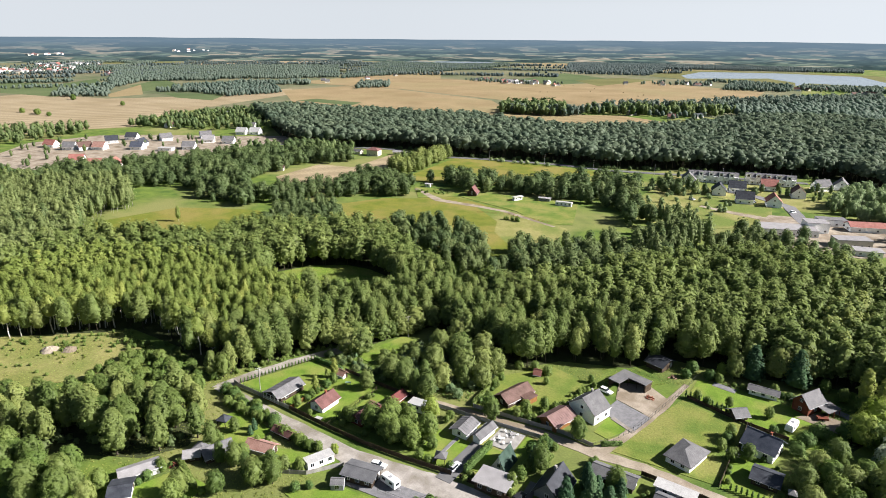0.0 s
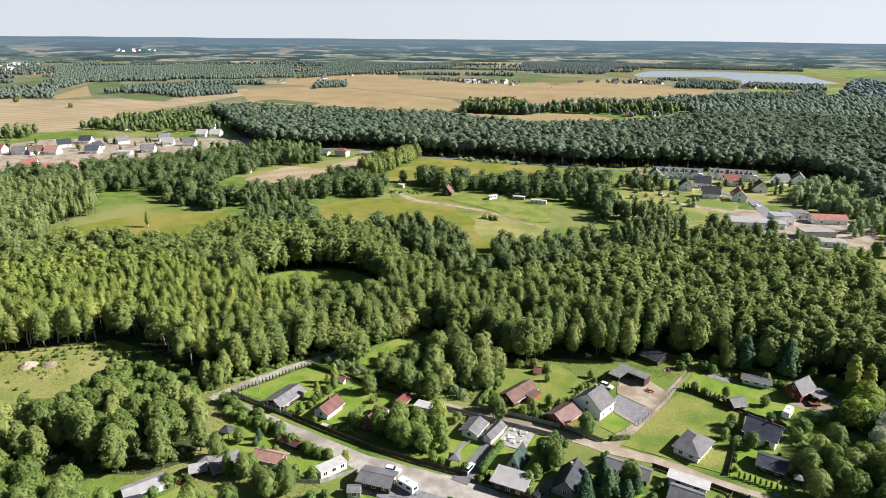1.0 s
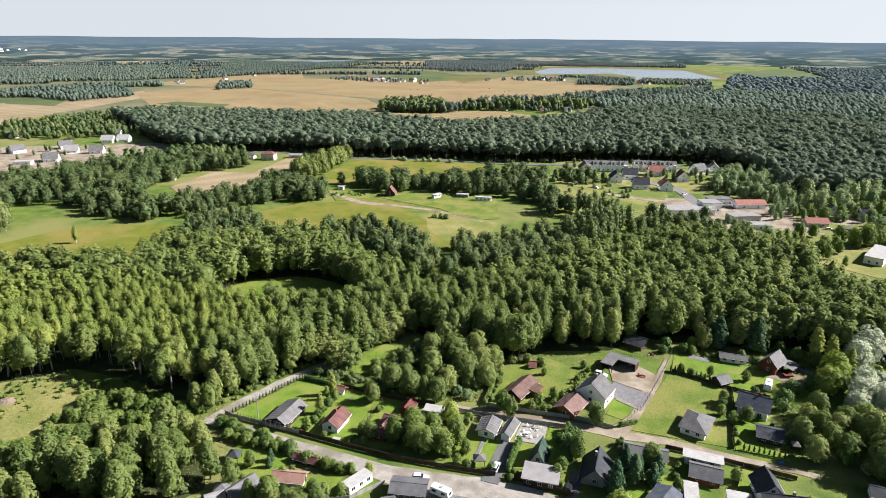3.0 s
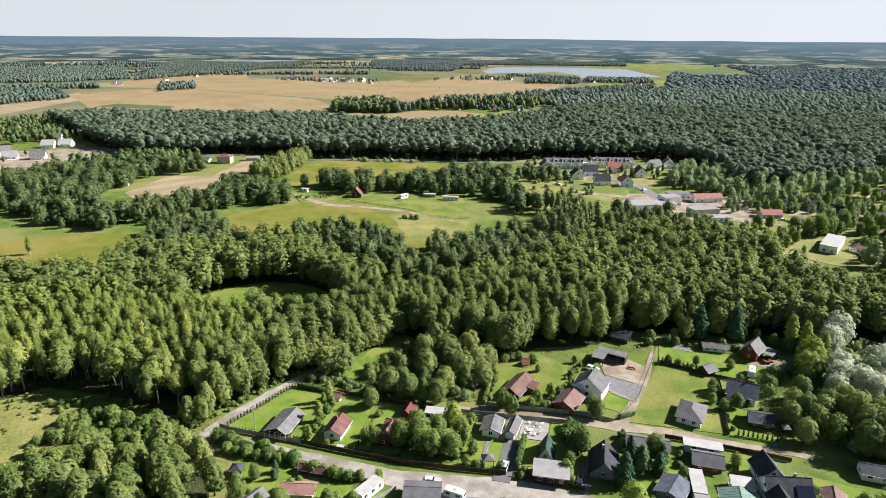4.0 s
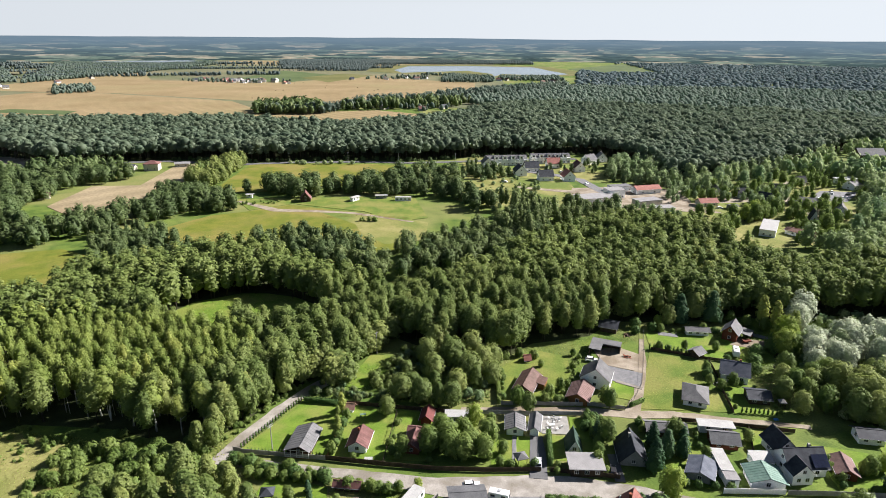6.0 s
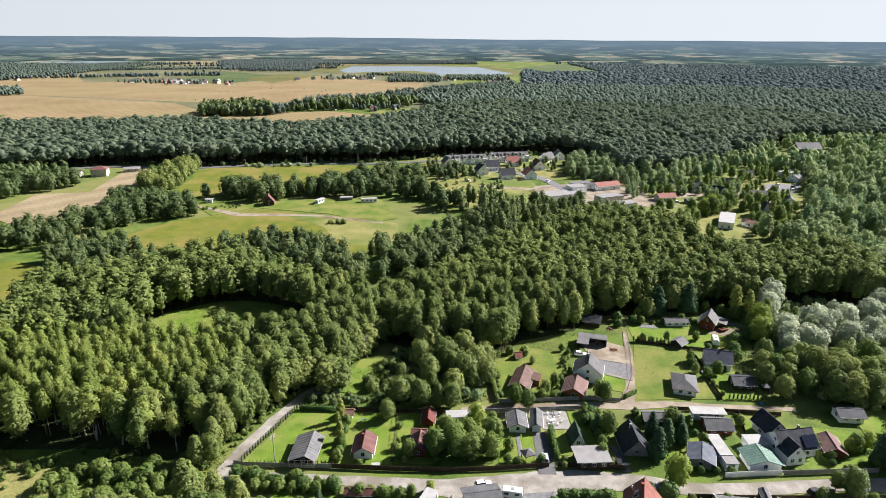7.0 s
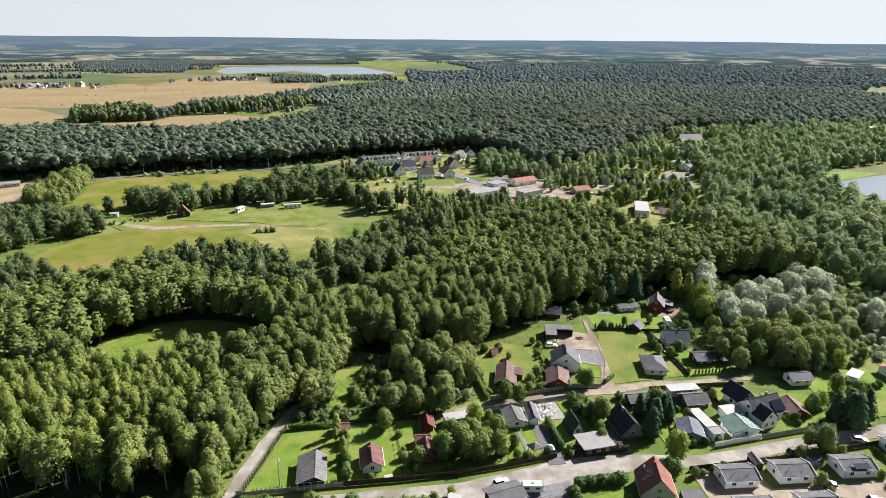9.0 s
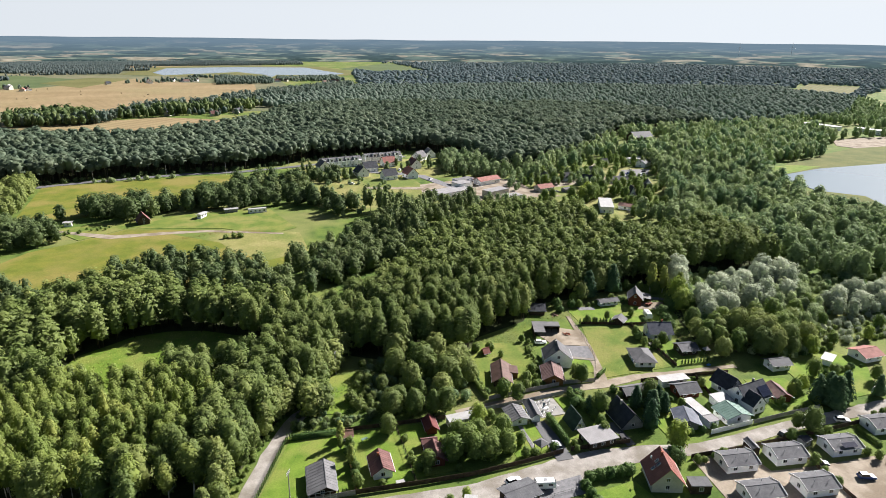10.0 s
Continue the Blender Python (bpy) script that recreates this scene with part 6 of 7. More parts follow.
grow(GREENISH, [(-96, 121, 8.4), (-90, 119.6, 8), (-84.5, 121, 7.8), (-93, 127, 8.2), (-87, 127, 7.4), (-103, 120, 5.5), (-80, 126, 8), (-91, 123, 9), (-81, 119.5, 7.5), (-86.5, 118.6, 8), (-76, 122, 4.5), (19, 121, 6), (34, 128, 7), (-61, 151, 5), (-57, 156, 4.5), (-117, 92, 5), (-108, 91, 5), (-70, 148, 4), (-6.5, 171, 4.5), (-8, 163, 4.0), (2, 187, 4)], 8, 7, "garden fruit trees")
grow(SPRUCE, [(-32, 124, 9), (-36.5, 118.5, 10), (24, 112.5, 11), (30.5, 113.5, 11), (27, 116, 10), (-34.5, 129, 8), (-5, 209, 13), (8, 211, 14), (44, 112.5, 8), (-49.5, 131, 6), (-27.5, 124.5, 7)], 10, 8)
grow(BIRCH, [(-122.3, 126.5, 7), (-123.5, 137, 7.5), (-124, 134, 5), (30, 205, 13), (34, 199, 12), (-154, 130, 13), (-158, 134, 13), (-160, 128, 12), (26, 208, 14), (-324, 228, 10)], 8, 9)
grow(SILVER, [(43, 213, 14), (33, 180, 11), (35, 187, 11), (30.5, 175, 9), (38, 205, 12), (38, 178, 11), (41, 176, 10), (48, 186, 12), (54, 179, 11.5), (64, 182, 12), (60, 191, 13), (71, 194, 14), (80, 201, 14.5), (86, 197, 14), (83, 189, 13), (74, 180, 11), (50, 193, 12), (40, 210, 12), (92, 171, 10), (97, 164, 9.5), (104, 173, 11), (112, 169, 10.5), (108, 163, 9), (120, 172, 10), (130, 178, 10)], 12, 10, "silver willows beside the gardens")
grow(ROUND_B, [(28, 145, 11), (27, 162, 9), (31, 152, 12), (34, 150, 13), (30, 160, 12)], 10, 31)
grow(ROUND_B, [(33, 144, 11), (36, 157, 12), (49, 146, 10), (40, 146, 11), (56, 160, 9), (44, 166, 10), (39, 142, 7)], 10, 32, "green trees before the willows")
grow(GREENISH, [(42, 152, 12), (48, 154, 11), (64, 166, 9), (52, 166, 11), (30, 168, 9), (70, 158, 6), (75, 170, 8.5)], 10, 38, "green trees before the willows")
grow(GREENISH, [(17.5, 160.5, 8.5), (19, 156, 8), (22, 150, 9), (25, 166, 8), (56, 149, 7.5), (60, 144, 5.5), (90, 150, 6), (31, 176, 8), (28, 186, 9), (84, 362, 12), (92, 370, 11), (101, 376, 12), (112, 372, 11), (118, 345, 11), (108, 338, 9), (90, 366, 10), (125, 385, 10), (131, 360, 10), (148, 408, 9), (60, 372, 8), (52, 368, 9), (72, 366, 10)], 9, 33)
grow(BUSH, [(x, y) for x, y in zip(*scatter([(-199, 110), (-170, 119), (-155, 123), (-151, 112), (-166, 96), (-188, 88)], 4.4, 203))], 3.2, 11, "bushes beside the clearing")
grow(GREENISH, [(-165, 59), (-155, 59), (-173, 61), (-159, 54), (-118, 71), (-138, 65, 6), (-150, 65)], 8, 34)
grow(TALL_A, [(-155, 121, 12), (-153.5, 127, 12), (-150, 133, 13), (-147.5, 139, 12), (-143.5, 145, 12), (-140, 152, 12), (-134, 159, 12), (-158, 116, 10)], 12, 37, "alders along the forest track")
grow(ROUND_B, [(-145, 58, 7.5), (-142, 61, 7), (-148, 53, 8), (-135, 60, 7), (-105, 91, 6.5), (-109, 88, 6.5), (-104, 94, 5), (-91, 143, 9), (-110, 137, 7), (9, 216, 13), (15, 222, 14), (2, 214, 12), (-82, 165, 8), (-85, 156, 7)], 8, 35)
grow(GREENISH, [(-14, 201, 3.6), (-5, 160, 4), (16, 212, 5), (21, 209, 5), (26, 205, 6), (-44, 149, 6), (-71, 146, 6.5), (-102, 105, 3.4), (-108, 104, 3.2), (-62, 170, 3), (-50, 179, 3), (-75, 160, 3)], 5, 36)
grow(BUSH, [(-141, 107.6), (-138, 107.2), (-135, 107.4), (-131.5, 107), (-128, 106.8), (-125.5, 106.6), (-117, 105.4), (-114.6, 105.2), (-112, 105.5), (-109, 105), (-107, 104.6), (-104.6, 104.4), (-64, 176), (-69, 177), (-74, 175), (-116, 116.8, 1.8), (-104, 117.5, 2.2), (-57.5, 149, 2.4), (-62, 115.2, 1.8)], 3.0, 12)
grow(DARKBUSH, [(-59, 103.2, 2.8), (-62, 103.4, 2.8), (-65, 103.4, 2.6), (-56, 103, 2.6), (-67.5, 101, 2.6), (-67.6, 98, 2.6), (-67.4, 95, 2.6), (-54, 103, 3), (-44, 104, 4), (-39, 103.5, 4.5), (-7, 168, 3.2), (10, 172, 4), (12, 178, 4), (15, 184, 4.5), (22, 188, 5), (26, 194, 5), (-24, 199, 3), (-17, 202, 3.5), (-23, 204, 4), (-52, 135, 3), (-49, 139, 3), (-31, 128, 3), (-19, 112.4, 2), (-23, 112.8, 2), (-27, 112.9, 2), (-30, 113.2, 2)], 3.0, 13)
grow(THUJA, [(-147.2 + 9.6 * i / 22, 118.4 + 24.4 * i / 22, 1.9) for i in range(23)] + [(-136.8 + i * 1.05, 142.9 - i * 0.08, 1.9) for i in range(12)], 1.9, 14, "thuja row round a lawn")
grow(THUJA, [(-21.5 + i * 1.35, 186.4 - i * 0.28, 2.6) for i in range(10)] + [(-3.4 + i * 1.25, 147.4 - i * 0.08, 2.2) for i in range(9)], 2.4, 15, "thuja row across a garden")
grow(THUJA, [(-145 + i * 1.0, 117.6 - i * 0.03, 1.3) for i in range(21)], 1.3, 16, "low thuja row behind a fence")


grow(EDGEBIRCH, [(-244, 95), (-242, 98), (-241, 101), (-235, 106), (-238, 108), (-237, 111), (-230, 113), (-227, 115), (-225, 118), (-223, 119), (-220, 121), (-231, 109), (-247, 92), (-194, 130), (-190, 128), (-182, 126), (-174, 124), (-166, 123), (-161, 126)], 15.0, 51, "birches at the clearing")
grow(TALL_B, [(-128.2, 91.1, 8.5), (-116.2, 88.6, 8), (-104.7, 90.6, 8.5), (-110.5, 87.5, 7.5), (-120.5, 87.5, 7)], 8, 52)
grow(SPRUCE, [(22, 115.6, 10), (24.6, 110.9, 11.5), (-26.2, 129.4, 6.5), (-124.2, 102.7, 4.0), (-123.2, 100.3, 3.4), (-31.2, 126.8, 7)], 9, 53)
grow(SILVER, [(8.1, 104.2, 7.2)], 7, 54)
grow(ROUND_A, [(4.6, 106.2, 5.6), (-62.5, 147.5, 4), (-28.5, 131.2, 5.5), (33, 121, 6), (38, 124, 6.5), (52, 120, 6)], 6, 55)
grow(LIGHT, [(-97.3, 106.3, 3.4), (23.4, 122.6, 5.6), (17.4, 120.6, 5.0)], 5, 56)
verge = random.Random(61)
for i in range(30):
    f = i / 29
    grow(verge.choice((DARKBUSH, BUSH, GREENISH, DARKBUSH)), [(-146 + 26 * f + verge.uniform(-0.7, 0.7), 112.8 - 5.4 * f + verge.uniform(-1.3, 0.5), verge.uniform(1.8, 3.6))], 3, i, "thick hedge bushes along the road")
grow(BUSH, [(-190 + 4.2 * i, 112 + 1.1 * (i % 4) - 0.4 * i, 3.0 + 0.8 * (i % 3)) for i in range(9)], 3, 58, "bushes beside the clearing")


def hedge(label, a, b, width, height, leaf=L_HEDGE, seed=0):
    """A clipped hedge: a leafy box, uneven on top."""
    rng = np.random.default_rng(seed)
    length = math.dist(a, b)
    n = int(length * (width + 2 * height) * 14)
    side = rng.uniform(0, width + 2 * height, n)
    u = rng.uniform(0, length, n)
    top = (side >= height) & (side < height + width)
    v = np.where(top, side - height - width / 2, np.where(side < height, -width / 2, width / 2)) + rng.uniform(-0.1, 0.1, n)
    z = np.where(top, height, np.where(side < height, side, side - height - width)) + rng.uniform(-0.08, 0.1, n)
    nrm = np.stack([np.zeros(n), np.where(top, 0, np.where(side < height, -1, 1)), np.where(top, 1.0, 0.3)], 1) + rng.normal(size=(n, 3)) * 0.45
    nrm /= np.linalg.norm(nrm, axis=1)[:, None]
    e = np.cross(nrm, rng.normal(size=(n, 3)))
    e /= np.linalg.norm(e, axis=1)[:, None]
    g = np.cross(nrm, e)
    p, s = np.stack([u, v, z], 1), rng.uniform(0.12, 0.24, (n, 1))
    leaves = np.stack([p + e * s, p - e * s * 0.6 + g * s * 0.9, p - e * s * 0.6 - g * s * 0.9], 1).reshape(-1, 3)
    w, h = width / 2 * 0.86, height * 0.93
    core = np.array([(0, -w, -0.2), (length, -w, -0.2), (length, w, -0.2), (0, w, -0.2), (0, -w, h), (length, -w, h), (length, w, h), (0, w, h)])
    quads = ((4, 5, 6, 7), (0, 1, 5, 4), (1, 2, 6, 5), (2, 3, 7, 6), (3, 0, 4, 7))
    tri = np.array([t for q in quads for t in ((q[0], q[1], q[2]), (q[0], q[2], q[3]))])
    ob = array_object("hedge", np.concatenate([core, leaves]), np.concatenate([tri, 8 + np.arange(len(leaves)).reshape(-1, 3)]), [leaf])
    ob.matrix_world = pose(a[0], a[1], 0, 0, 0, math.degrees(math.atan2(b[1] - a[1], b[0] - a[0])))
    return tagged(ob, label, "hedge")


hedge("tall clipped bright green hedge between lawns", (-63.4, 118), (-62.8, 131.5), 1.3, 2.2, L_HEDGE, 1)
hedge("long dark hedge behind the road fence", (-136.5, 142.2), (-124, 141.6), 1.0, 1.6, L_HEDGE, 2)
hedge("rounded green hedge beside a lawn", (-130, 82), (-118, 77.5), 1.4, 1.6, L_SHRUB, 3)
hedge("clipped hedge along a new house plot", (-36.6, 147.6), (-31.8, 151), 0.9, 1.5, L_HEDGE, 4)
hedge("dark hedge beside the village road", (-66, 103.6), (-52, 103.2), 1.6, 2.4, L_HEDGE, 5)
wood("hedge", "shaggy overgrown hedge between gardens", "bush", L_SHRUB, [(-58.8, 147.2), (-54.6, 160), (-50.6, 178), (-46.8, 178), (-50.6, 160), (-55.8, 147.2)], 2.0, 3.4, 85, detail=0, spread=0.45)
hedge("clipped hedge beside a new bungalow", (21.7, 100.5), (20.5, 92.5), 1.2, 1.2, L_SHRUB, 8)
hedge("dark hedge between steep cottages", (-51.0, 140.5), (-48.6, 127.5), 1.8, 2.6, L_HEDGE, 9)
hedge("garden hedge beside the lane", (-76.5, 146.4), (-76.8, 168), 1.2, 1.6, L_SHRUB, 7)

# shrubs along the garden boundaries
edge = random.Random(31)
SHRUB_LINES = [((-121.6, 118), (-121.6, 140)), ((-106.4, 118), (-106.2, 139)), ((-96, 116), (-96, 140)), ((-80, 117), (-66, 117.4)), ((-79.6, 118), (-79.4, 138)), ((-62, 117), (-48, 116.4)), ((-50.4, 119), (-50, 141)), ((-47, 132), (-47, 141)), ((-36, 131), (-35.6, 141)), ((-22, 113), (-21, 138)), ((-8, 129), (-6, 139)), ((10, 113.6), (10, 128)), ((10, 114), (24, 114)), ((-5, 148), (-4, 166)), ((-2, 166), (8, 162)), ((8, 147), (9.6, 160)), ((-21, 187.6), (-3, 182)), ((-2, 181), (8, 179)), ((-20, 201.6), (10, 202)), ((-75.6, 148), (-75.6, 166)), ((-62, 148), (-54.6, 149)), ((-136, 95), (-120, 92)), ((-118, 96), (-117, 104)), ((-112, 92), (-100, 96)), ((-131, 82), (-131, 70)), ((-118, 70), (-114, 80)), ((-98, 88), (-90, 96)), ((-34, 101.8), (-20, 101.4)), ((-3, 101.4), (14, 101)), ((-3.6, 94), (-6, 80)), ((14, 93), (16, 84)), ((30, 104.4), (60, 104.6)), ((26, 140), (58, 142)), ((36, 128), (58, 128))]
for (ax, ay), (bx, by) in SHRUB_LINES:
    n = int(math.dist((ax, ay), (bx, by)) / 2.3)
    for i in range(n):
        if edge.random() < 0.72:
            f = (i + edge.uniform(0.1, 0.9)) / n
            kind = edge.choice((BUSH, DARKBUSH, BUSH, GREENISH))
            grow(kind, [(ax + (bx - ax) * f + edge.uniform(-0.6, 0.6), ay + (by - ay) * f + edge.uniform(-0.6, 0.6), edge.uniform(1.0, 2.6) if kind is not GREENISH else edge.uniform(2.2, 4.2))], 2, i)

# ---- fences ----
def fence(label, line, height, material, gap=2.2, thick=0.05, low=0.08, post=None):
    ob = thing("fence", label, "fence", line[0][0], line[0][1])
    bm = bmesh.new()
    w = 0.03 if material is MESH else 0.06
    box(bm, -w, -w, -0.3, w, w, height + 0.08)
    first = part("post", bm, post or material, ob)
    panels = {}
    fresh = True
    for a, b in zip(line, line[1:]):
        n = max(1, round(math.dist(a, b) / gap))
        step, yaw = math.dist(a, b) / n, math.degrees(math.atan2(b[1] - a[1], b[0] - a[0]))
        for i in range(n):
            x, y = a[0] + (b[0] - a[0]) * i / n - line[0][0], a[1] + (b[1] - a[1]) * i / n - line[0][1]
            p = first if fresh else new("post", first.data)
            p.parent, p.matrix_local = ob, pose(x, y, 0, 0, 0, yaw)
            fresh = False
            for k, (z0, z1) in enumerate(((low, height),) if low < 0.2 else ((low, low + 0.05), (height - 0.10, height - 0.04))):
                if k not in panels:
                    bm = bmesh.new()
                    box(bm, 0.06 / gap, -thick / 2, z0, 1 - 0.06 / gap, thick / 2, z1)
                    panels[k] = q = part("panel" if low < 0.2 else "rail", bm, material, ob)
                else:
                    q = new("panel" if low < 0.2 else "rail", panels[k].data)
                q.parent = ob
                q.matrix_local = pose(x, y, 0, 0, 0, yaw) @ Matrix.Diagonal((step, 1, 1, 1))
    return ob


fence("weathered grey board fence along the road", [(-149, 117.2), (-146, 116.4), (-123, 115.4)], 1.5, CONCRETE)
fence("brown board fence along the road", [(-123, 115.4), (-107, 114.2)], 1.6, DARKWOOD)
fence("dark board fence along the road", [(-107, 114.2), (-93, 113.6), (-79, 114.2), (-66, 115.4)], 1.5, DARKWOOD)
fence("dark fence along the road", [(-63.6, 115.6), (-50.5, 114.6), (-46, 114)], 1.4, DARKWOOD)
fence("orange-brown board fence between gardens", [(-122.8, 116), (-122.6, 129)], 1.3, ORANGEWOOD)
fence("wire fence between gardens", [(-122.6, 129), (-122.4, 141.6)], 1.3, MESH, low=0.3, thick=0.03)
fence("old board fence between gardens", [(-107.6, 115), (-107.2, 140.4)], 1.2, DARKWOOD, low=0.3)
fence("thin fence behind the gardens", [(-123, 142), (-107, 140.8), (-92, 140)], 1.4, DARKWOOD)
fence("grey fence along the lane", [(-76, 145.8), (-60, 146.6), (-48, 147.4), (-38.4, 146)], 1.4, CONCRETE)
fence("grey fence along the lane", [(-86, 140.2), (-68, 141), (-52, 142)], 1.4, GREYWALL)
fence("grey mesh fence of a new house", [(-38.4, 146), (-34.4, 152), (-30, 161), (-27.4, 171), (-23.6, 186), (-20.6, 200)], 1.5, MESH, low=0.3, thick=0.03)
fence("dark plank fence between garden plots", [(-6, 147), (-5, 160), (-3.6, 168), (-3, 180)], 1.3, DARKWOOD)
fence("dark plank fence across the gardens", [(-21, 186), (-9, 182), (-3, 180), (8, 178)], 1.2, DARKWOOD)
fence("dark boundary fence along the lane", [(-24, 141.4), (-9, 140.2), (8, 138)], 1.4, DARKWOOD)
fence("brown fence between two houses", [(-4.5, 139.5), (-7.6, 128), (-8.4, 121)], 1.4, DARKWOOD)
fence("white wall along the village road", [(-21.4, 110.8), (-6, 111.6)], 1.7, WHITE, gap=3.0)
fence("grey board fence along the village road", [(-5.6, 111.6), (8, 112.2), (20, 112.4)], 1.5, CONCRETE)
fence("dark fence behind new bungalows", [(-34, 103.4), (-18, 102.6), (-2, 102.4), (18, 102.6), (36, 103)], 1.5, DARKWOOD)
fence("dark fence between bungalow plots", [(-2.4, 102), (-4.4, 90), (-6, 76)], 1.2, DARKWOOD)
fence("dark fence round a paved forecourt", [(-78.6, 100.6), (-69, 101.2), (-66.6, 106)], 1.0, MESH, low=0.3)
fence("grey fence beside garden sheds", [(-110, 90), (-98, 96), (-92, 104)], 1.3, CONCRETE)
fence("low rail fence across the farm meadow", [(-180, 344), (-160, 350), (-130, 346)], 1.1, ORANGEWOOD, low=0.3, gap=3)

# ---- vehicles ----
def wheel(parent, x, y, r, w):
    bm = bmesh.new()
    tube(bm, (x, y - w / 2, r), (x, y + w / 2, r), r, r, 14)
    tyre = part("wheel", bm, TYRE, parent)
    bm = bmesh.new()
    tube(bm, (x, y - w / 2 - 0.01, r), (x, y + w / 2 + 0.01, r), r * 0.6, r * 0.6, 10)
    part("rim", bm, STEEL, tyre)


def loft(bm, sections):
    """Closed rings of equal length, joined end to end."""
    rings = [[bm.verts.new(p) for p in s] for s in sections]
    for a, b in zip(rings, rings[1:]):
        for i in range(len(a)):
            j = (i + 1) % len(a)
            bm.faces.new((a[i], a[j], b[j], b[i]))
    bm.faces.new(rings[0][::-1])
    bm.faces.new(rings[-1])
    bmesh.ops.recalc_face_normals(bm, faces=bm.faces[:])


def car(label, x, y, yaw, paint, high=1.5, L=4.4, van=False):
    ob = thing("car", label, "car", x, y, yaw, z=0.12)
    W = 0.9
    bm = bmesh.new()
    shape = ((-L / 2, 0.45, 0.75), (-L / 2 + 0.12, 0.28, 0.95), (-L * 0.28, 0.25, 0.98), (L * 0.2, 0.25, 0.95), (L / 2 - 0.25, 0.26, 0.80), (L / 2, 0.40, 0.62))
    loft(bm, [[(u, -W * 0.92, lo), (u, W * 0.92, lo), (u, W, (lo + hi) / 2), (u, W * 0.9, hi), (u, -W * 0.9, hi), (u, -W, (lo + hi) / 2)] for u, lo, hi in shape])
    part("body", bm, PAINT[paint], ob)
    front = L * 0.30 if van else L * 0.18
    bm = bmesh.new()
    loft(bm, [[(u, -w, 0.9), (u, w, 0.9), (v, w * 0.84, high), (v, -w * 0.84, high)] for u, v, w in ((-L / 2 + 0.22, -L / 2 + 0.5, 0.8), (front, front - 0.55, 0.8))])
    cabin = part("cabin_glass", bm, GLASS, ob)
    bm = bmesh.new()
    box(bm, -L / 2 + 0.52, -0.66, high - 0.03, front - 0.58, 0.66, high + 0.04)
    part("roof", bm, PAINT[paint], cabin)
    for u in (-L * 0.3, L * 0.31):
        for v in (-0.82, 0.82):
            wheel(ob, u, v, 0.32, 0.2)
    for v in (-0.62, 0.62):
        bm = bmesh.new()
        box(bm, L / 2 - 0.06, v - 0.16, 0.55, L / 2 + 0.02, v + 0.16, 0.68)
        part("headlight", bm, TRIM, ob)
    return ob


car("white car parked on a paved court", -43.9, 175.6, -12, "white")
car("silver car parked on an asphalt drive", -66.6, 118.2, 84, "silver")
car("black car parked at the roadside", -1.4, 104.4, 10, "black", 1.65)
car("white car parked at the roadside", 20.6, 105.0, -25, "white")
car("black estate car before a bungalow", -2.6, 91.4, -25, "black", 1.6)
car("dark blue car before a bungalow", 4.4, 83.6, -20, "blue")
car("white car beside a grey-roofed bungalow", -84.0, 108.2, 12, "white")
car("dark car in a garden drive", -47.4, 116.5, 80, "black")
for i, (x, y, c) in enumerate(((152, 424, "white"), (157, 428, "silver"), (162, 434, "blue"), (168, 440, "white"), (173, 429, "white"), (180, 438, "black"), (172, 446, "white"), (73, 391, "white"), (-5, 455, "white"), (-44, 505, "blue"), (-20, 497, "white"), (-30, 470, "silver"), (-68, 455, "white"))):
    car("parked car on a distant car park", x, y, random.uniform(0, 180), c)


def caravan(label, x, y, yaw):
    ob = thing("caravan", label, "caravan", x, y, yaw, z=0.16)
    bm = bmesh.new()
    loft(bm, [[(a * 0.94 if z > 2 else a, w, z) for a, w, z in ring] for ring in [[(u + k, -1.1, 0.55), (u + k * 0, 1.1, 0.55), (u, 1.12, 1.5), (u * 0.97, 1.0, 2.35), (u * 0.94, 0.6, 2.52), (u * 0.94, -0.6, 2.52), (u * 0.97, -1.0, 2.35), (u, -1.12, 1.5)] for u, k in ((-2.7, 0), (-2.2, 0), (2.0, 0), (2.6, 0))]])
    part("body", bm, PAINT["white"], ob)
    for s in (1, -1):
        for u in (-1.4, 1.2):
            bm = bmesh.new()
            box(bm, u - 0.55, s * 1.1 - 0.03, 1.35, u + 0.55, s * 1.1 + 0.03, 1.95)
            part("window", bm, GLASS, ob)
        wheel(ob, 0, s * 0.95, 0.3, 0.2)
    bm = bmesh.new()
    box(bm, 2.55, -0.6, 1.35, 2.68, 0.6, 1.95)
    part("window", bm, GLASS, ob)
    bm = bmesh.new()
    box(bm, -0.4, -0.4, 2.5, 0.4, 0.4, 2.62)
    part("roof_hatch", bm, GREYWALL, ob)
    bm = bmesh.new()
    tube(bm, (2.5, 0.5, 0.5), (3.7, 0, 0.45), 0.05, 0.05, 6)
    tube(bm, (2.5, -0.5, 0.5), (3.7, 0, 0.45), 0.05, 0.05, 6)
    tube(bm, (3.6, 0, -0.15), (3.6, 0, 0.6), 0.04, 0.04, 6)
    part("drawbar", bm, STEEL, ob)


caravan("white caravan parked beside a grey bungalow", -77.2, 104.2, -12)
caravan("white camper behind garden conifers", 45.5, 113.8, 20)
caravan("white caravan standing on a lawn", 8.2, 184.4, 75)

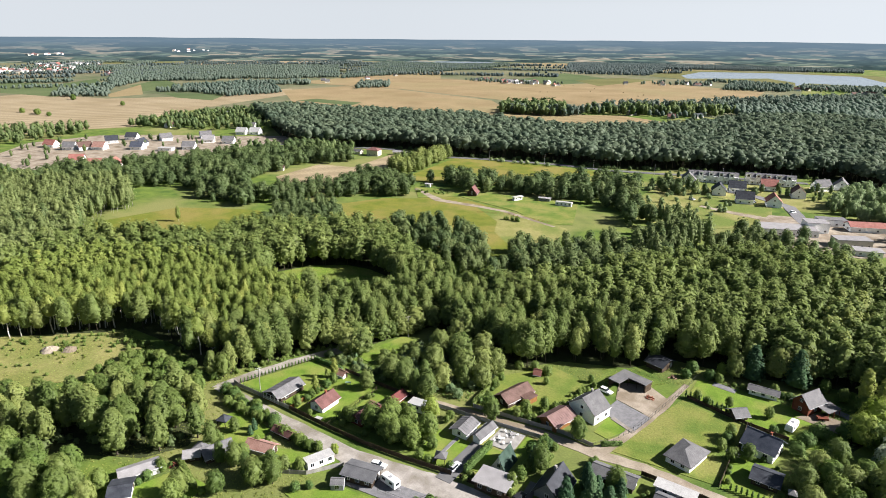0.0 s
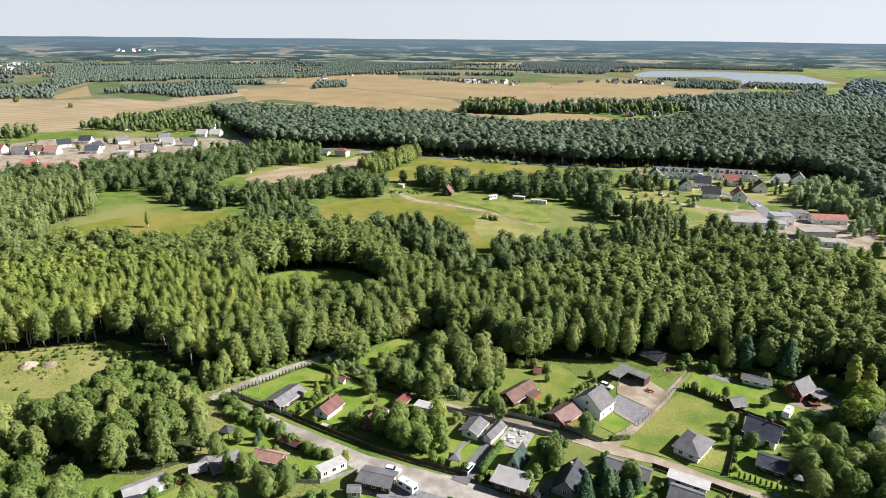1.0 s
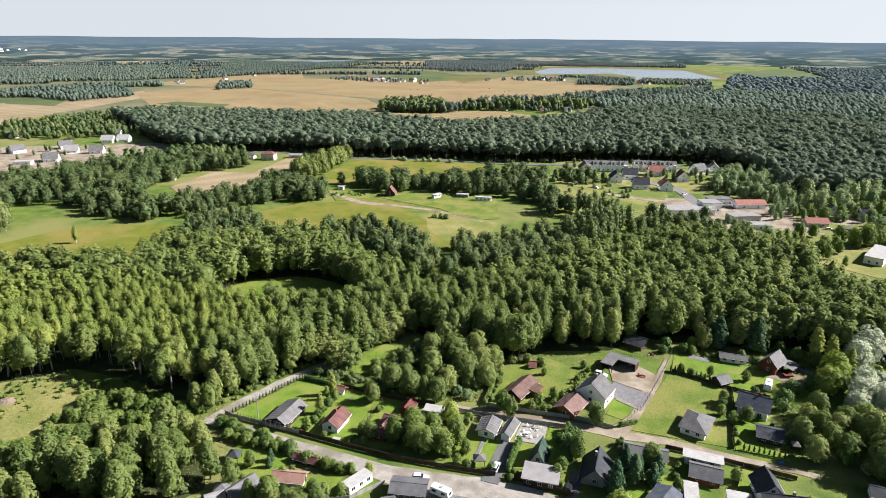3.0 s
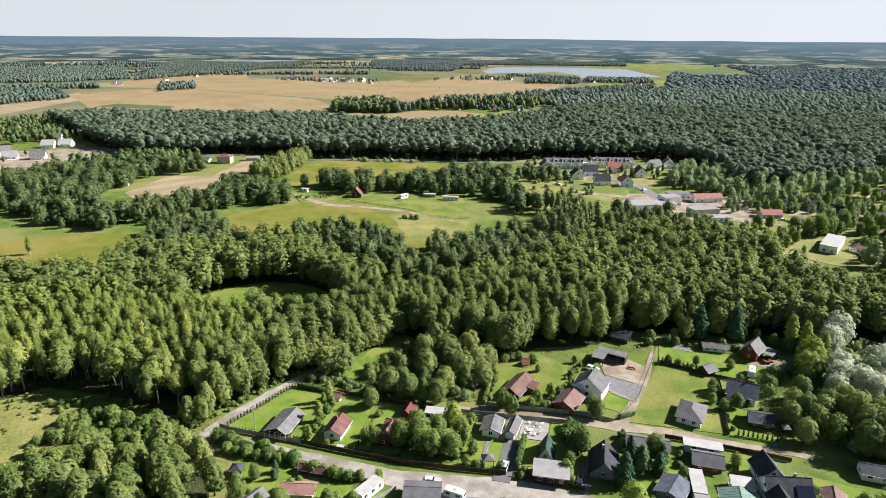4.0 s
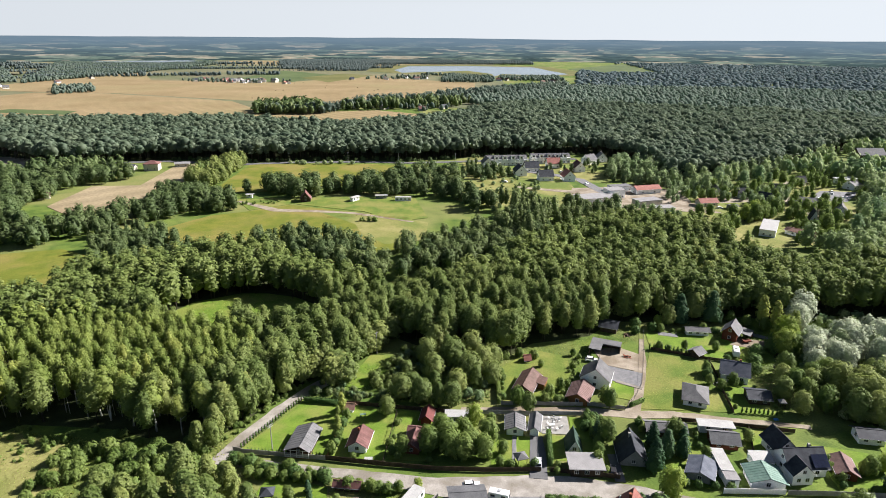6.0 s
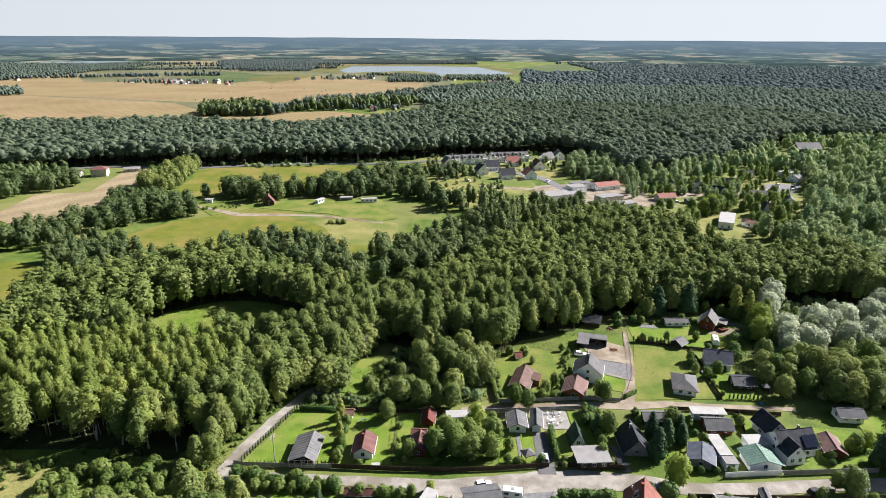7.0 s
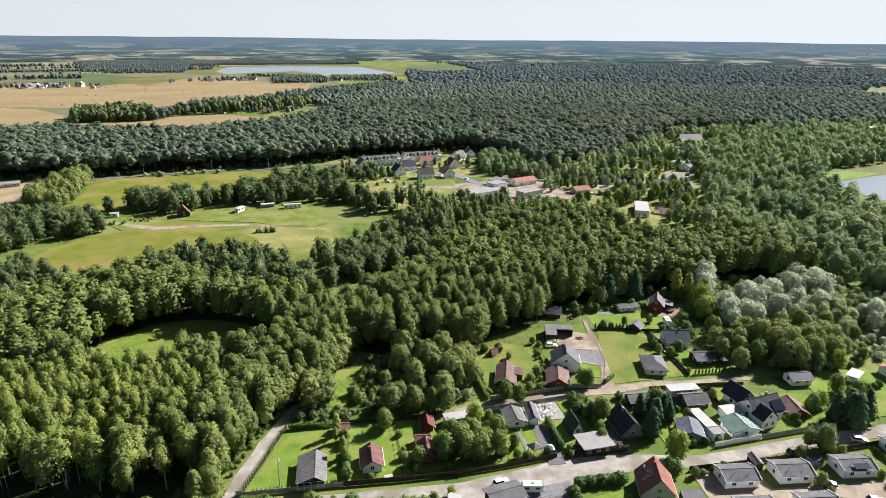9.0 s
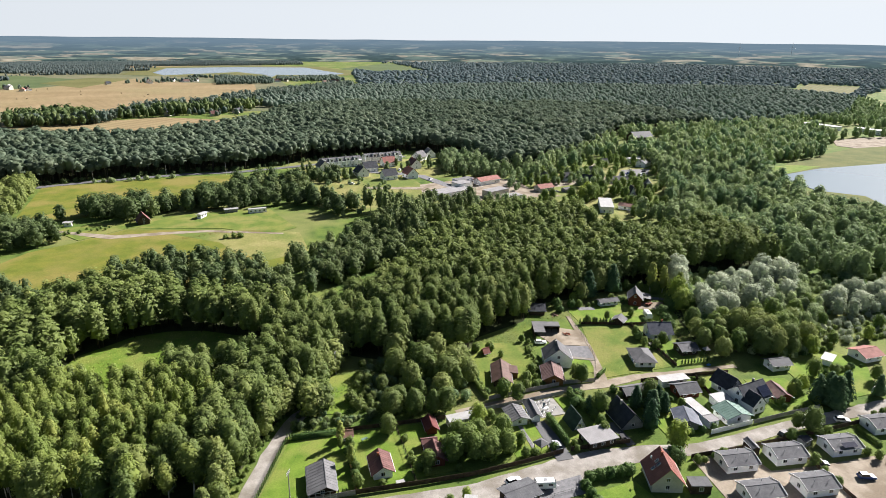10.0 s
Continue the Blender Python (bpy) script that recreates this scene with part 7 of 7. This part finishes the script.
# ---- poles ----
def pole(label, x, y, top, yaw, arms=1):
    ob = thing("utility_pole", label, "pole", x, y, yaw)
    bm = bmesh.new()
    tube(bm, (0, 0, -0.5), (0, 0, top), 0.16, 0.10, 8)
    part("post", bm, CONCRETE, ob)
    for i in range(arms):
        bm = bmesh.new()
        box(bm, -0.9, -0.05, top - 0.35 - i * 0.6, 0.9, 0.05, top - 0.25 - i * 0.6)
        arm = part("crossarm", bm, STEEL, ob)
        for u in (-0.8, -0.3, 0.3, 0.8):
            bm = bmesh.new()
            tube(bm, (u, 0, top - 0.25 - i * 0.6), (u, 0, top - 0.08 - i * 0.6), 0.05, 0.04, 6)
            part("insulator", bm, TRIM, arm)


pole("concrete utility pole with crossarms in a garden", -138.6, 118.6, 8.2, 60, 2)
pole("concrete utility pole beside the wood", -119.5, 174.6, 8.5, 60, 1)
for x, y in ((-255, 508), (-205, 518), (-160, 517), (-110, 522), (-60, 538), (-12, 550)):
    ob = thing("street_lamp", "tall slim street lamp along the main road", "street lamp", x, y, 100)
    bm = bmesh.new()
    tube(bm, (0, 0, -0.3), (0, 0, 9), 0.11, 0.07, 6)
    tube(bm, (0, 0, 9), (1.4, 0, 9.3), 0.05, 0.05, 6)
    part("post", bm, STEEL, ob)
    bm = bmesh.new()
    box(bm, 1.2, -0.15, 9.2, 1.9, 0.15, 9.35)
    part("lamp_head", bm, GREYWALL, ob)

# wires between the poles
for k, (u, v) in enumerate(((-0.8, 7.95), (0.8, 7.95))):
    bm = bmesh.new()
    a, b = Vector((-138.6 + u * 0.5, 118.6 + u * 0.86, v)), Vector((-119.5 + u * 0.5, 163 + u * 0.86, v + 0.3))
    last = a
    for i in range(1, 13):
        f = i / 12
        p = a.lerp(b, f) - Vector((0, 0, 1.6 * 4 * f * (1 - f) * 0.5))
        tube(bm, last, p, 0.007, 0.007, 4)
        last = p
    tagged(mesh_object("power_line", bm, TYRE), "thin overhead power line between two poles", "cable")


def tufts(label, poly, gap, seed, size=0.55, leaf=L_SHRUB, holes=()):
    """Tall weeds and grass tufts: three leaning blades each, joined."""
    x, y = scatter(poly, gap, seed, holes)
    rng = np.random.default_rng(seed)
    n = len(x)
    V = []
    for k in range(3):
        a = rng.uniform(0, 6.283, n)
        s = size * rng.uniform(0.5, 1.4, n)
        dx, dy = np.cos(a), np.sin(a)
        ox, oy = x + rng.uniform(-gap, gap, n) * 0.4, y + rng.uniform(-gap, gap, n) * 0.4
        V.append(np.stack([np.stack([ox - dy * s * 0.7, oy + dx * s * 0.7, np.full(n, 0.05)], 1), np.stack([ox + dy * s * 0.7, oy - dx * s * 0.7, np.full(n, 0.05)], 1), np.stack([ox + dx * s * 0.8, oy + dy * s * 0.8, 0.12 + s * rng.uniform(0.15, 0.5, n)], 1)], 1))
    V = np.concatenate(V).reshape(-1, 3)
    ob = array_object("wild_grass", V, np.arange(len(V)).reshape(-1, 3), [leaf], None, np.repeat(rng.uniform(0, 1, len(V) // 3), 3))
    return tagged(ob, label, "grass", kind="stuff")


L_WEED = foliage("pale_weeds", (0.190, 0.246, 0.050), (0.310, 0.330, 0.090), 0.6, 0.2)
tufts("tall weeds on an unmown field", [(-33.5, 147), (-30.5, 158), (-26, 172), (-22, 184), (-14, 181), (-3, 179), (-5, 167), (-6, 147.2)], 0.8, 401, 0.24, L_WEED)
tufts("tall weeds beside a brown house", [(-76, 147), (-76, 176), (-64, 184), (-44, 192), (-30, 206), (-22, 196), (-32, 187), (-42, 184), (-46, 174), (-53, 160), (-53, 147)], 1.0, 402, 0.26, L_WEED, [[(-72, 150), (-60, 150), (-60, 165), (-72, 165)]])
tufts("rough grass and brush in a clearing", [(-250, 90), (-214, 121), (-168, 117), (-152, 124), (-150, 112), (-168, 94), (-204, 66), (-230, 60)], 1.1, 403, 0.45, L_WEED)
tufts("reeds and sedge in a damp clearing", CLEARING, 1.0, 404, 0.5, L_WEED)
tufts("rough grass at the wood edge", [(-135, 144), (-121, 147), (-108, 145), (-80, 146), (-78, 172), (-110, 178), (-122, 165)], 1.3, 405, 0.6, L_SHRUB)
tufts("rough grass round garden plots", [(-152, 60), (-150, 108), (-96, 104), (-96, 84), (-112, 66)], 1.3, 406, 0.3, L_WEED, [c for _, c in LAWNS[9:13]])
tufts("rough verge along gardens and wood", [(-24, 200), (-8, 203), (22, 206), (30, 200), (20, 176), (12, 150), (8, 146), (10, 176), (22, 196), (-20, 201)], 1.2, 407, 0.7, L_SHRUB)
tufts("grassy verge beside the village road", [(-34, 103.6), (-28, 103.4), (8, 104), (60, 104.4), (60, 102.4), (-34, 102)], 0.9, 408, 0.4, L_SHRUB)

# small houses of far villages
def village(label, places, roofs, size=10.0):
    for x, y in places:
        house(label, x, y, plots.uniform(0, 180), size * plots.uniform(0.85, 1.3), size * 0.8, 3.4, 7.0, plots.choice(roofs), plots.choice((WHITE, WHITE, CREAM)), windows=0 if size > 11 else 1, ends=0)


def cluster(n, seed, *boxes):
    r = random.Random(seed)
    return [(r.uniform(b[0], b[2]), r.uniform(b[1], b[3])) for b in boxes for _ in range(n)]


FARM_ROOFS = (R_TILE, R_RED, R_GREY, R_BROWN, R_DARK)
village("village house beyond the stubble fields", cluster(7, 1, (-800, 1480, -690, 1540), (-690, 1430, -540, 1470)), FARM_ROOFS, 12)
village("village house near the lake", cluster(5, 2, (-440, 1590, -300, 1700), (-300, 1640, -250, 1720), (-60, 1640, 40, 1700), (30, 1560, 90, 1610)), FARM_ROOFS, 12)
village("house of a distant small town", cluster(9, 3, (-2150, 1000, -1950, 1100), (-2300, 1200, -2150, 1380), (-1900, 1050, -1700, 1180)), FARM_ROOFS, 14)
village("farmhouse among field trees", [(-1060, 1209), (-1078, 1525), (-1122, 1064), (-1063, 1373), (-1100, 1240), (-243, 949), (-183, 936), (-152, 965), (-215, 979)], FARM_ROOFS, 12)
village("house under dense garden trees", [(-728, 563), (-715, 606), (-649, 581), (-687, 489), (-654, 615), (-600, 540), (-680, 640), (-700, 520), (-740, 610)], FARM_ROOFS, 10)
village("house beside woods near the lake", [(570, 850), (568, 771), (541, 707), (506, 822), (600, 800), (640, 860), (530, 760)], FARM_ROOFS, 14)
village("holiday cabin among trees", [(147, 385), (100, 425), (83, 431), (110, 412), (160, 470), (132, 440)], (R_GREY, R_DARK, R_TILE), 8)


def far_house(label, x, y, r):
    """A house so far off that only its walls and roof can be told apart."""
    ob = thing("house", label, "house", x, y, r.uniform(0, 180), z=rise(math.dist((x, y), CENTRE), math.atan2(y - CENTRE[1], x - CENTRE[0])))
    L, W = r.uniform(12, 20), r.uniform(9, 12)
    bm = bmesh.new()
    prism(bm, [(-W / 2, -4), (W / 2, -4), (W / 2, 4.5), (0, 8.5), (-W / 2, 4.5)], -L / 2, L / 2)
    part("wall", bm, r.choice((WHITE, WHITE, CREAM)), ob)
    part("roof", roof_bm("gable", L, W, 4.5, 8.5), r.choice((R_TILE, R_RED, R_GREY, R_PALE, R_WHITE)), ob)


far = random.Random(12)
for n, boxes in ((16, ((-2330, 1130, -2050, 1230), (-2500, 1240, -2330, 1420), (-2230, 950, -1980, 1080))), (9, ((-3120, 2230, -2960, 2460), (-3250, 1580, -3180, 1740), (-690, 1452, -590, 1510)))):
    for b in boxes:
        for _ in range(n):
            far_house("pale house of a distant small town", far.uniform(b[0], b[2]), far.uniform(b[1], b[3]), far)

grow(BUSH, [(-1114, 612, 9), (-984, 465, 7), (-946, 467, 8), (-914, 465, 6), (-962, 605, 7), (-955, 470, 7)], 8, 41)


def turbine(x, y, yaw):
    ob = thing("wind_turbine", "pale distant wind turbine on the far rise", "wind turbine", x, y, yaw, z=rise(math.dist((x, y), CENTRE), math.atan2(y - CENTRE[1], x - CENTRE[0])))
    bm = bmesh.new()
    tube(bm, (0, 0, -3), (0, 0, 46), 1.5, 0.9, 10)
    part("tower", bm, TRIM, ob)
    bm = bmesh.new()
    box(bm, -1.2, -3.2, 45.4, 1.2, 2.2, 47.8)
    part("nacelle", bm, TRIM, ob)
    for k in range(3):
        a = radians(90 + 120 * k)
        bm = bmesh.new()
        tube(bm, (0, -3.4, 46.6), (22 * math.cos(a), -3.4, 46.6 + 22 * math.sin(a)), 0.9, 0.25, 5)
        part("blade", bm, TRIM, ob)


turbine(2478, 2916, -30)
turbine(2713, 2791, -20)

# ---- garden clutter ----
def heap(name, label, category, x, y, radius, height, material, seed, bits=0, bit_material=None):
    """A rounded heap of loose stuff with lumps on it."""
    bm = bmesh.new()
    rng = random.Random(seed)
    rings = []
    for i in range(6):
        f = i / 5
        rings.append([bm.verts.new((radius * (1 - f * 0.96) * math.cos(k * 0.524) * rng.uniform(0.85, 1.15), radius * (1 - f * 0.96) * math.sin(k * 0.524) * rng.uniform(0.85, 1.15), -0.1 + height * math.sin(f * 1.57) * rng.uniform(0.85, 1.1))) for k in range(12)])
    for a, b in zip(rings, rings[1:]):
        for k in range(12):
            bm.faces.new((a[k], a[(k + 1) % 12], b[(k + 1) % 12], b[k]))
    bm.faces.new(rings[-1])
    ob = thing(name, label, category, x, y)
    part("mound", bm, material, ob)
    for i in range(bits):
        bm = bmesh.new()
        a, d = rng.uniform(0, 6.28), rng.uniform(0, radius)
        box(bm, -rng.uniform(0.3, 1.0), -0.12, -0.06, rng.uniform(0.3, 1.0), 0.12, 0.1)
        q = part("plank", bm, bit_material or material, ob)
        q.matrix_local = pose(d * math.cos(a), d * math.sin(a), height * (1 - d / radius) * 0.9 + 0.12, rng.uniform(-15, 15), rng.uniform(-15, 15), rng.uniform(0, 180))
    return ob


heap("sand_heap", "pale heap of excavated sand in a clearing", "sand heap", -222, 97.5, 3.4, 1.9, SAND, 1)
heap("sand_heap", "pinkish heap of excavated earth in a clearing", "sand heap", -216.5, 101.5, 3.0, 1.5, SAND, 2)
heap("timber_pile", "loose pile of old boards and branches", "timber pile", -4.8, 163.0, 2.0, 0.8, UNDER, 3, 14, CONCRETE)
heap("rubble_heap", "heap of bricks and building rubble", "rubble heap", -31.0, 179.4, 1.4, 0.7, SAND, 4, 12, BRICK)
heap("timber_pile", "weathered boards lying in weeds", "timber pile", -27.5, 196.5, 1.2, 0.4, UNDER, 5, 8, R_SALMON)
heap("timber_pile", "stacked firewood beside the garden road", "timber pile", -129.5, 80.5, 1.6, 0.9, DARKWOOD, 6, 12, REDWOOD)


def chair(x, y, yaw, material):
    ob = thing("garden_chair", "white plastic garden chair on paving", "chair", x, y, yaw, "garden chairs on the terrace", z=0.17)
    for name, b in (("seat", (-0.25, -0.25, 0.42, 0.25, 0.25, 0.47)), ("backrest", (-0.25, 0.2, 0.47, 0.25, 0.25, 0.95))):
        bm = bmesh.new()
        box(bm, *b)
        part(name, bm, material, ob)
    for u in (-0.22, 0.22):
        for v in (-0.22, 0.22):
            bm = bmesh.new()
            box(bm, u - 0.025, v - 0.025, 0, u + 0.025, v + 0.025, 0.42)
            part("leg", bm, material, ob)


def table(label, x, y, yaw, L, W, material):
    ob = thing("garden_table", label, "table", x, y, yaw, z=0.17)
    bm = bmesh.new()
    box(bm, -L / 2, -W / 2, 0.70, L / 2, W / 2, 0.75)
    part("tabletop", bm, material, ob)
    for u in (-L / 2 + 0.1, L / 2 - 0.1):
        for v in (-W / 2 + 0.1, W / 2 - 0.1):
            bm = bmesh.new()
            box(bm, u - 0.04, v - 0.04, 0, u + 0.04, v + 0.04, 0.70)
            part("leg", bm, material, ob)


furn = random.Random(8)
for x, y in ((-62.8, 134), (-61.4, 134.4), (-60, 134), (-58.6, 135.2), (-62.6, 136.6), (-60.6, 137.4), (-59, 138), (-62, 139.4), (-58.4, 139.6), (-60.4, 139.8)):
    chair(x, y, furn.uniform(0, 360), TRIM)
table("white garden table on a paved terrace", -61.5, 135.5, 20, 1.8, 0.9, TRIM)
table("pale wooden garden table on a terrace", -59.6, 138.8, 70, 1.6, 0.8, R_PALE)
table("white garden table beside a fence", -111.6, 116.0, 5, 2.2, 1.2, R_WHITE)
table("green garden table on a lawn", -117.0, 136.0, 20, 1.8, 0.9, R_GREEN)


def gazebo(label, x, y, yaw, size, roof):
    ob = thing("gazebo", label, "gazebo", x, y, yaw)
    part("roof", roof_bm("hip", size, size, 2.1, 3.1, 0.25), roof, ob)
    for u in (-1, 1):
        for v in (-1, 1):
            bm = bmesh.new()
            box(bm, u * size * 0.44 - 0.06, v * size * 0.44 - 0.06, -0.2, u * size * 0.44 + 0.06, v * size * 0.44 + 0.06, 2.0)
            part("post", bm, DARKWOOD, ob)


gazebo("small garden gazebo with pointed grey roof", -71.2, 118.8, 20, 2.8, R_GREY)
gazebo("dark garden pavilion beside a tall tree", -133.5, 100.0, 10, 3.0, R_DARK)
gazebo("small white tool shelter on a lawn", 10.0, 151.5, 0, 1.6, R_PALE)


def lean_to():
    ob = thing("lean_to", "light grey lean-to roof on posts beside a barn", "lean-to", 16.6, 199.0, 58)
    bm = bmesh.new()
    prism(bm, [(-2.6, 2.3), (2.4, 2.9), (2.4, 3.02), (-2.6, 2.42)], -3.0, 3.0)
    part("roof", bm, R_GREY, ob)
    for u in (-2.8, 0, 2.8):
        bm = bmesh.new()
        box(bm, u - 0.08, -2.5, -0.2, u + 0.08, -2.34, 2.35)
        part("post", bm, REDWOOD, ob)


lean_to()


def trailer(label, x, y, yaw, material, L=3.0):
    ob = thing("trailer", label, "trailer", x, y, yaw, z=0.1)
    bm = bmesh.new()
    loft(bm, [[(u, -0.8, 0.55), (u, 0.8, 0.55), (u, 0.9, 1.1), (u, -0.9, 1.1)] for u in (-L / 2, L / 2)])
    part("load_bed", bm, material, ob)
    bm = bmesh.new()
    tube(bm, (L / 2, 0, 0.6), (L / 2 + 1.3, 0, 0.5), 0.05, 0.05, 6)
    tube(bm, (L / 2 + 1.2, 0, -0.1), (L / 2 + 1.2, 0, 0.6), 0.04, 0.04, 6)
    part("drawbar", bm, STEEL, ob)
    for v in (-0.85, 0.85):
        wheel(ob, 0, v, 0.35, 0.2)


trailer("red farm trailer beside the barn", 15.8, 194.4, 20, REDWOOD)

strip("pavement", "narrow concrete garden path", [(-73.4, 117.2), (-72.8, 122), (-72.4, 129.6)], [0.9, 0.9, 0.9], 0.22, PAVING, "path")
strip("pavement", "concrete slab path beside a lawn", [(-30.4, 158.6), (-38, 162.6)], [1.4, 1.4], 0.25, GRAVEL, "path")
sheet("pavement", "pale concrete slab behind a cabin", [(-15.5, 198), (-8.5, 196.6), (-8, 199.2), (-15, 200.8)], 0.2, PAVING, "slab")
sheet("pavement", "long pale concrete slab beside the barn", [(18, 201), (26, 197), (27.2, 199.4), (19.4, 203.6)], 0.2, PAVING, "slab")
sheet("pavement", "brown earth yard before a red barn", [(9, 192), (20, 189), (24, 196), (14, 198)], 0.19, SAND, "yard")

bale_rng = random.Random(12)
bm = bmesh.new()
tube(bm, (-0.7, 0, 0.65), (0.7, 0, 0.65), 0.7, 0.7, 12)
BALE = tagged(mesh_object("straw_bale", bm, SANDFIELD), "round straw bale on a stubble field", "straw bale", "straw bales on the stubble")
BALE.matrix_world = pose(-300, 1180, 0.1)
for i in range(16):
    x, y = bale_rng.uniform(-560, -150), bale_rng.uniform(1080, 1480)
    if inside(FIELDS[3][2], np.array([x]), np.array([y]))[0]:
        copy_thing(BALE, pose(x, y, 0.1, 0, 0, bale_rng.uniform(0, 180)) @ Matrix.Scale(1.3, 4))

gazebo("timber pergola with grey roof beside a hedge", -128.5, 88.0, 20, 3.4, R_GREY)
wood("thicket", "young birch shoots and brush on the clearing", "bush", L_SHRUB, [(-244, 94), (-228, 108), (-214, 120), (-198, 117), (-206, 108), (-224, 96), (-238, 88)], 3.2, 2.6, 136, detail=0, spread=0.6)
wood("thicket", "pale dry brush on the clearing", "bush", L_WEED, [(-226, 100), (-212, 106), (-202, 100), (-208, 92), (-222, 92)], 2.4, 1.4, 137, detail=0, spread=0.6)
tufts("tufted dry grass on the rough clearing", [(-246, 93), (-214, 119), (-198, 115), (-190, 102), (-206, 82), (-222, 72)], 0.75, 411, 0.5, L_WEED)


def tarpaulin(label, x, y, yaw, L, W, material, seed):
    """A creased sheet thrown over garden things."""
    r = random.Random(seed)
    bm = bmesh.new()
    n = 8
    grid = [[bm.verts.new((L * (i / n - 0.5), W * (k / n - 0.5), 0.35 * math.sin(math.pi * i / n) ** 0.5 * math.sin(math.pi * k / n) ** 0.5 + 0.12 + r.uniform(0, 0.09))) for k in range(n + 1)] for i in range(n + 1)]
    for i in range(n):
        for k in range(n):
            bm.faces.new((grid[i][k], grid[i + 1][k], grid[i + 1][k + 1], grid[i][k + 1]))
    rim = [e for e in bm.edges if len(e.link_faces) == 1]
    for v in bmesh.ops.extrude_edge_only(bm, edges=rim)["geom"]:
        if isinstance(v, bmesh.types.BMVert):
            v.co.z = -0.05
    ob = mesh_object("tarpaulin", bm, material)
    ob.matrix_world = pose(x, y, 0, 0, 0, yaw)
    tagged(ob, label, "tarpaulin")


GREENTARP = surface("green_plastic_sheet", (0.02, 0.26, 0.17), (0.04, 0.34, 0.24), 1.0, 6.0, 0.45, 0.3)
BLUETARP = surface("blue_plastic_sheet", (0.05, 0.16, 0.34), (0.08, 0.22, 0.42), 1.0, 6.0, 0.45, 0.3)
tarpaulin("bright green tarpaulin beside a low house", -134.0, 71.4, 30, 3.0, 2.4, GREENTARP, 1)
tarpaulin("blue cover lying on a lawn edge", 5.5, 144.6, 10, 1.4, 0.9, BLUETARP, 2)
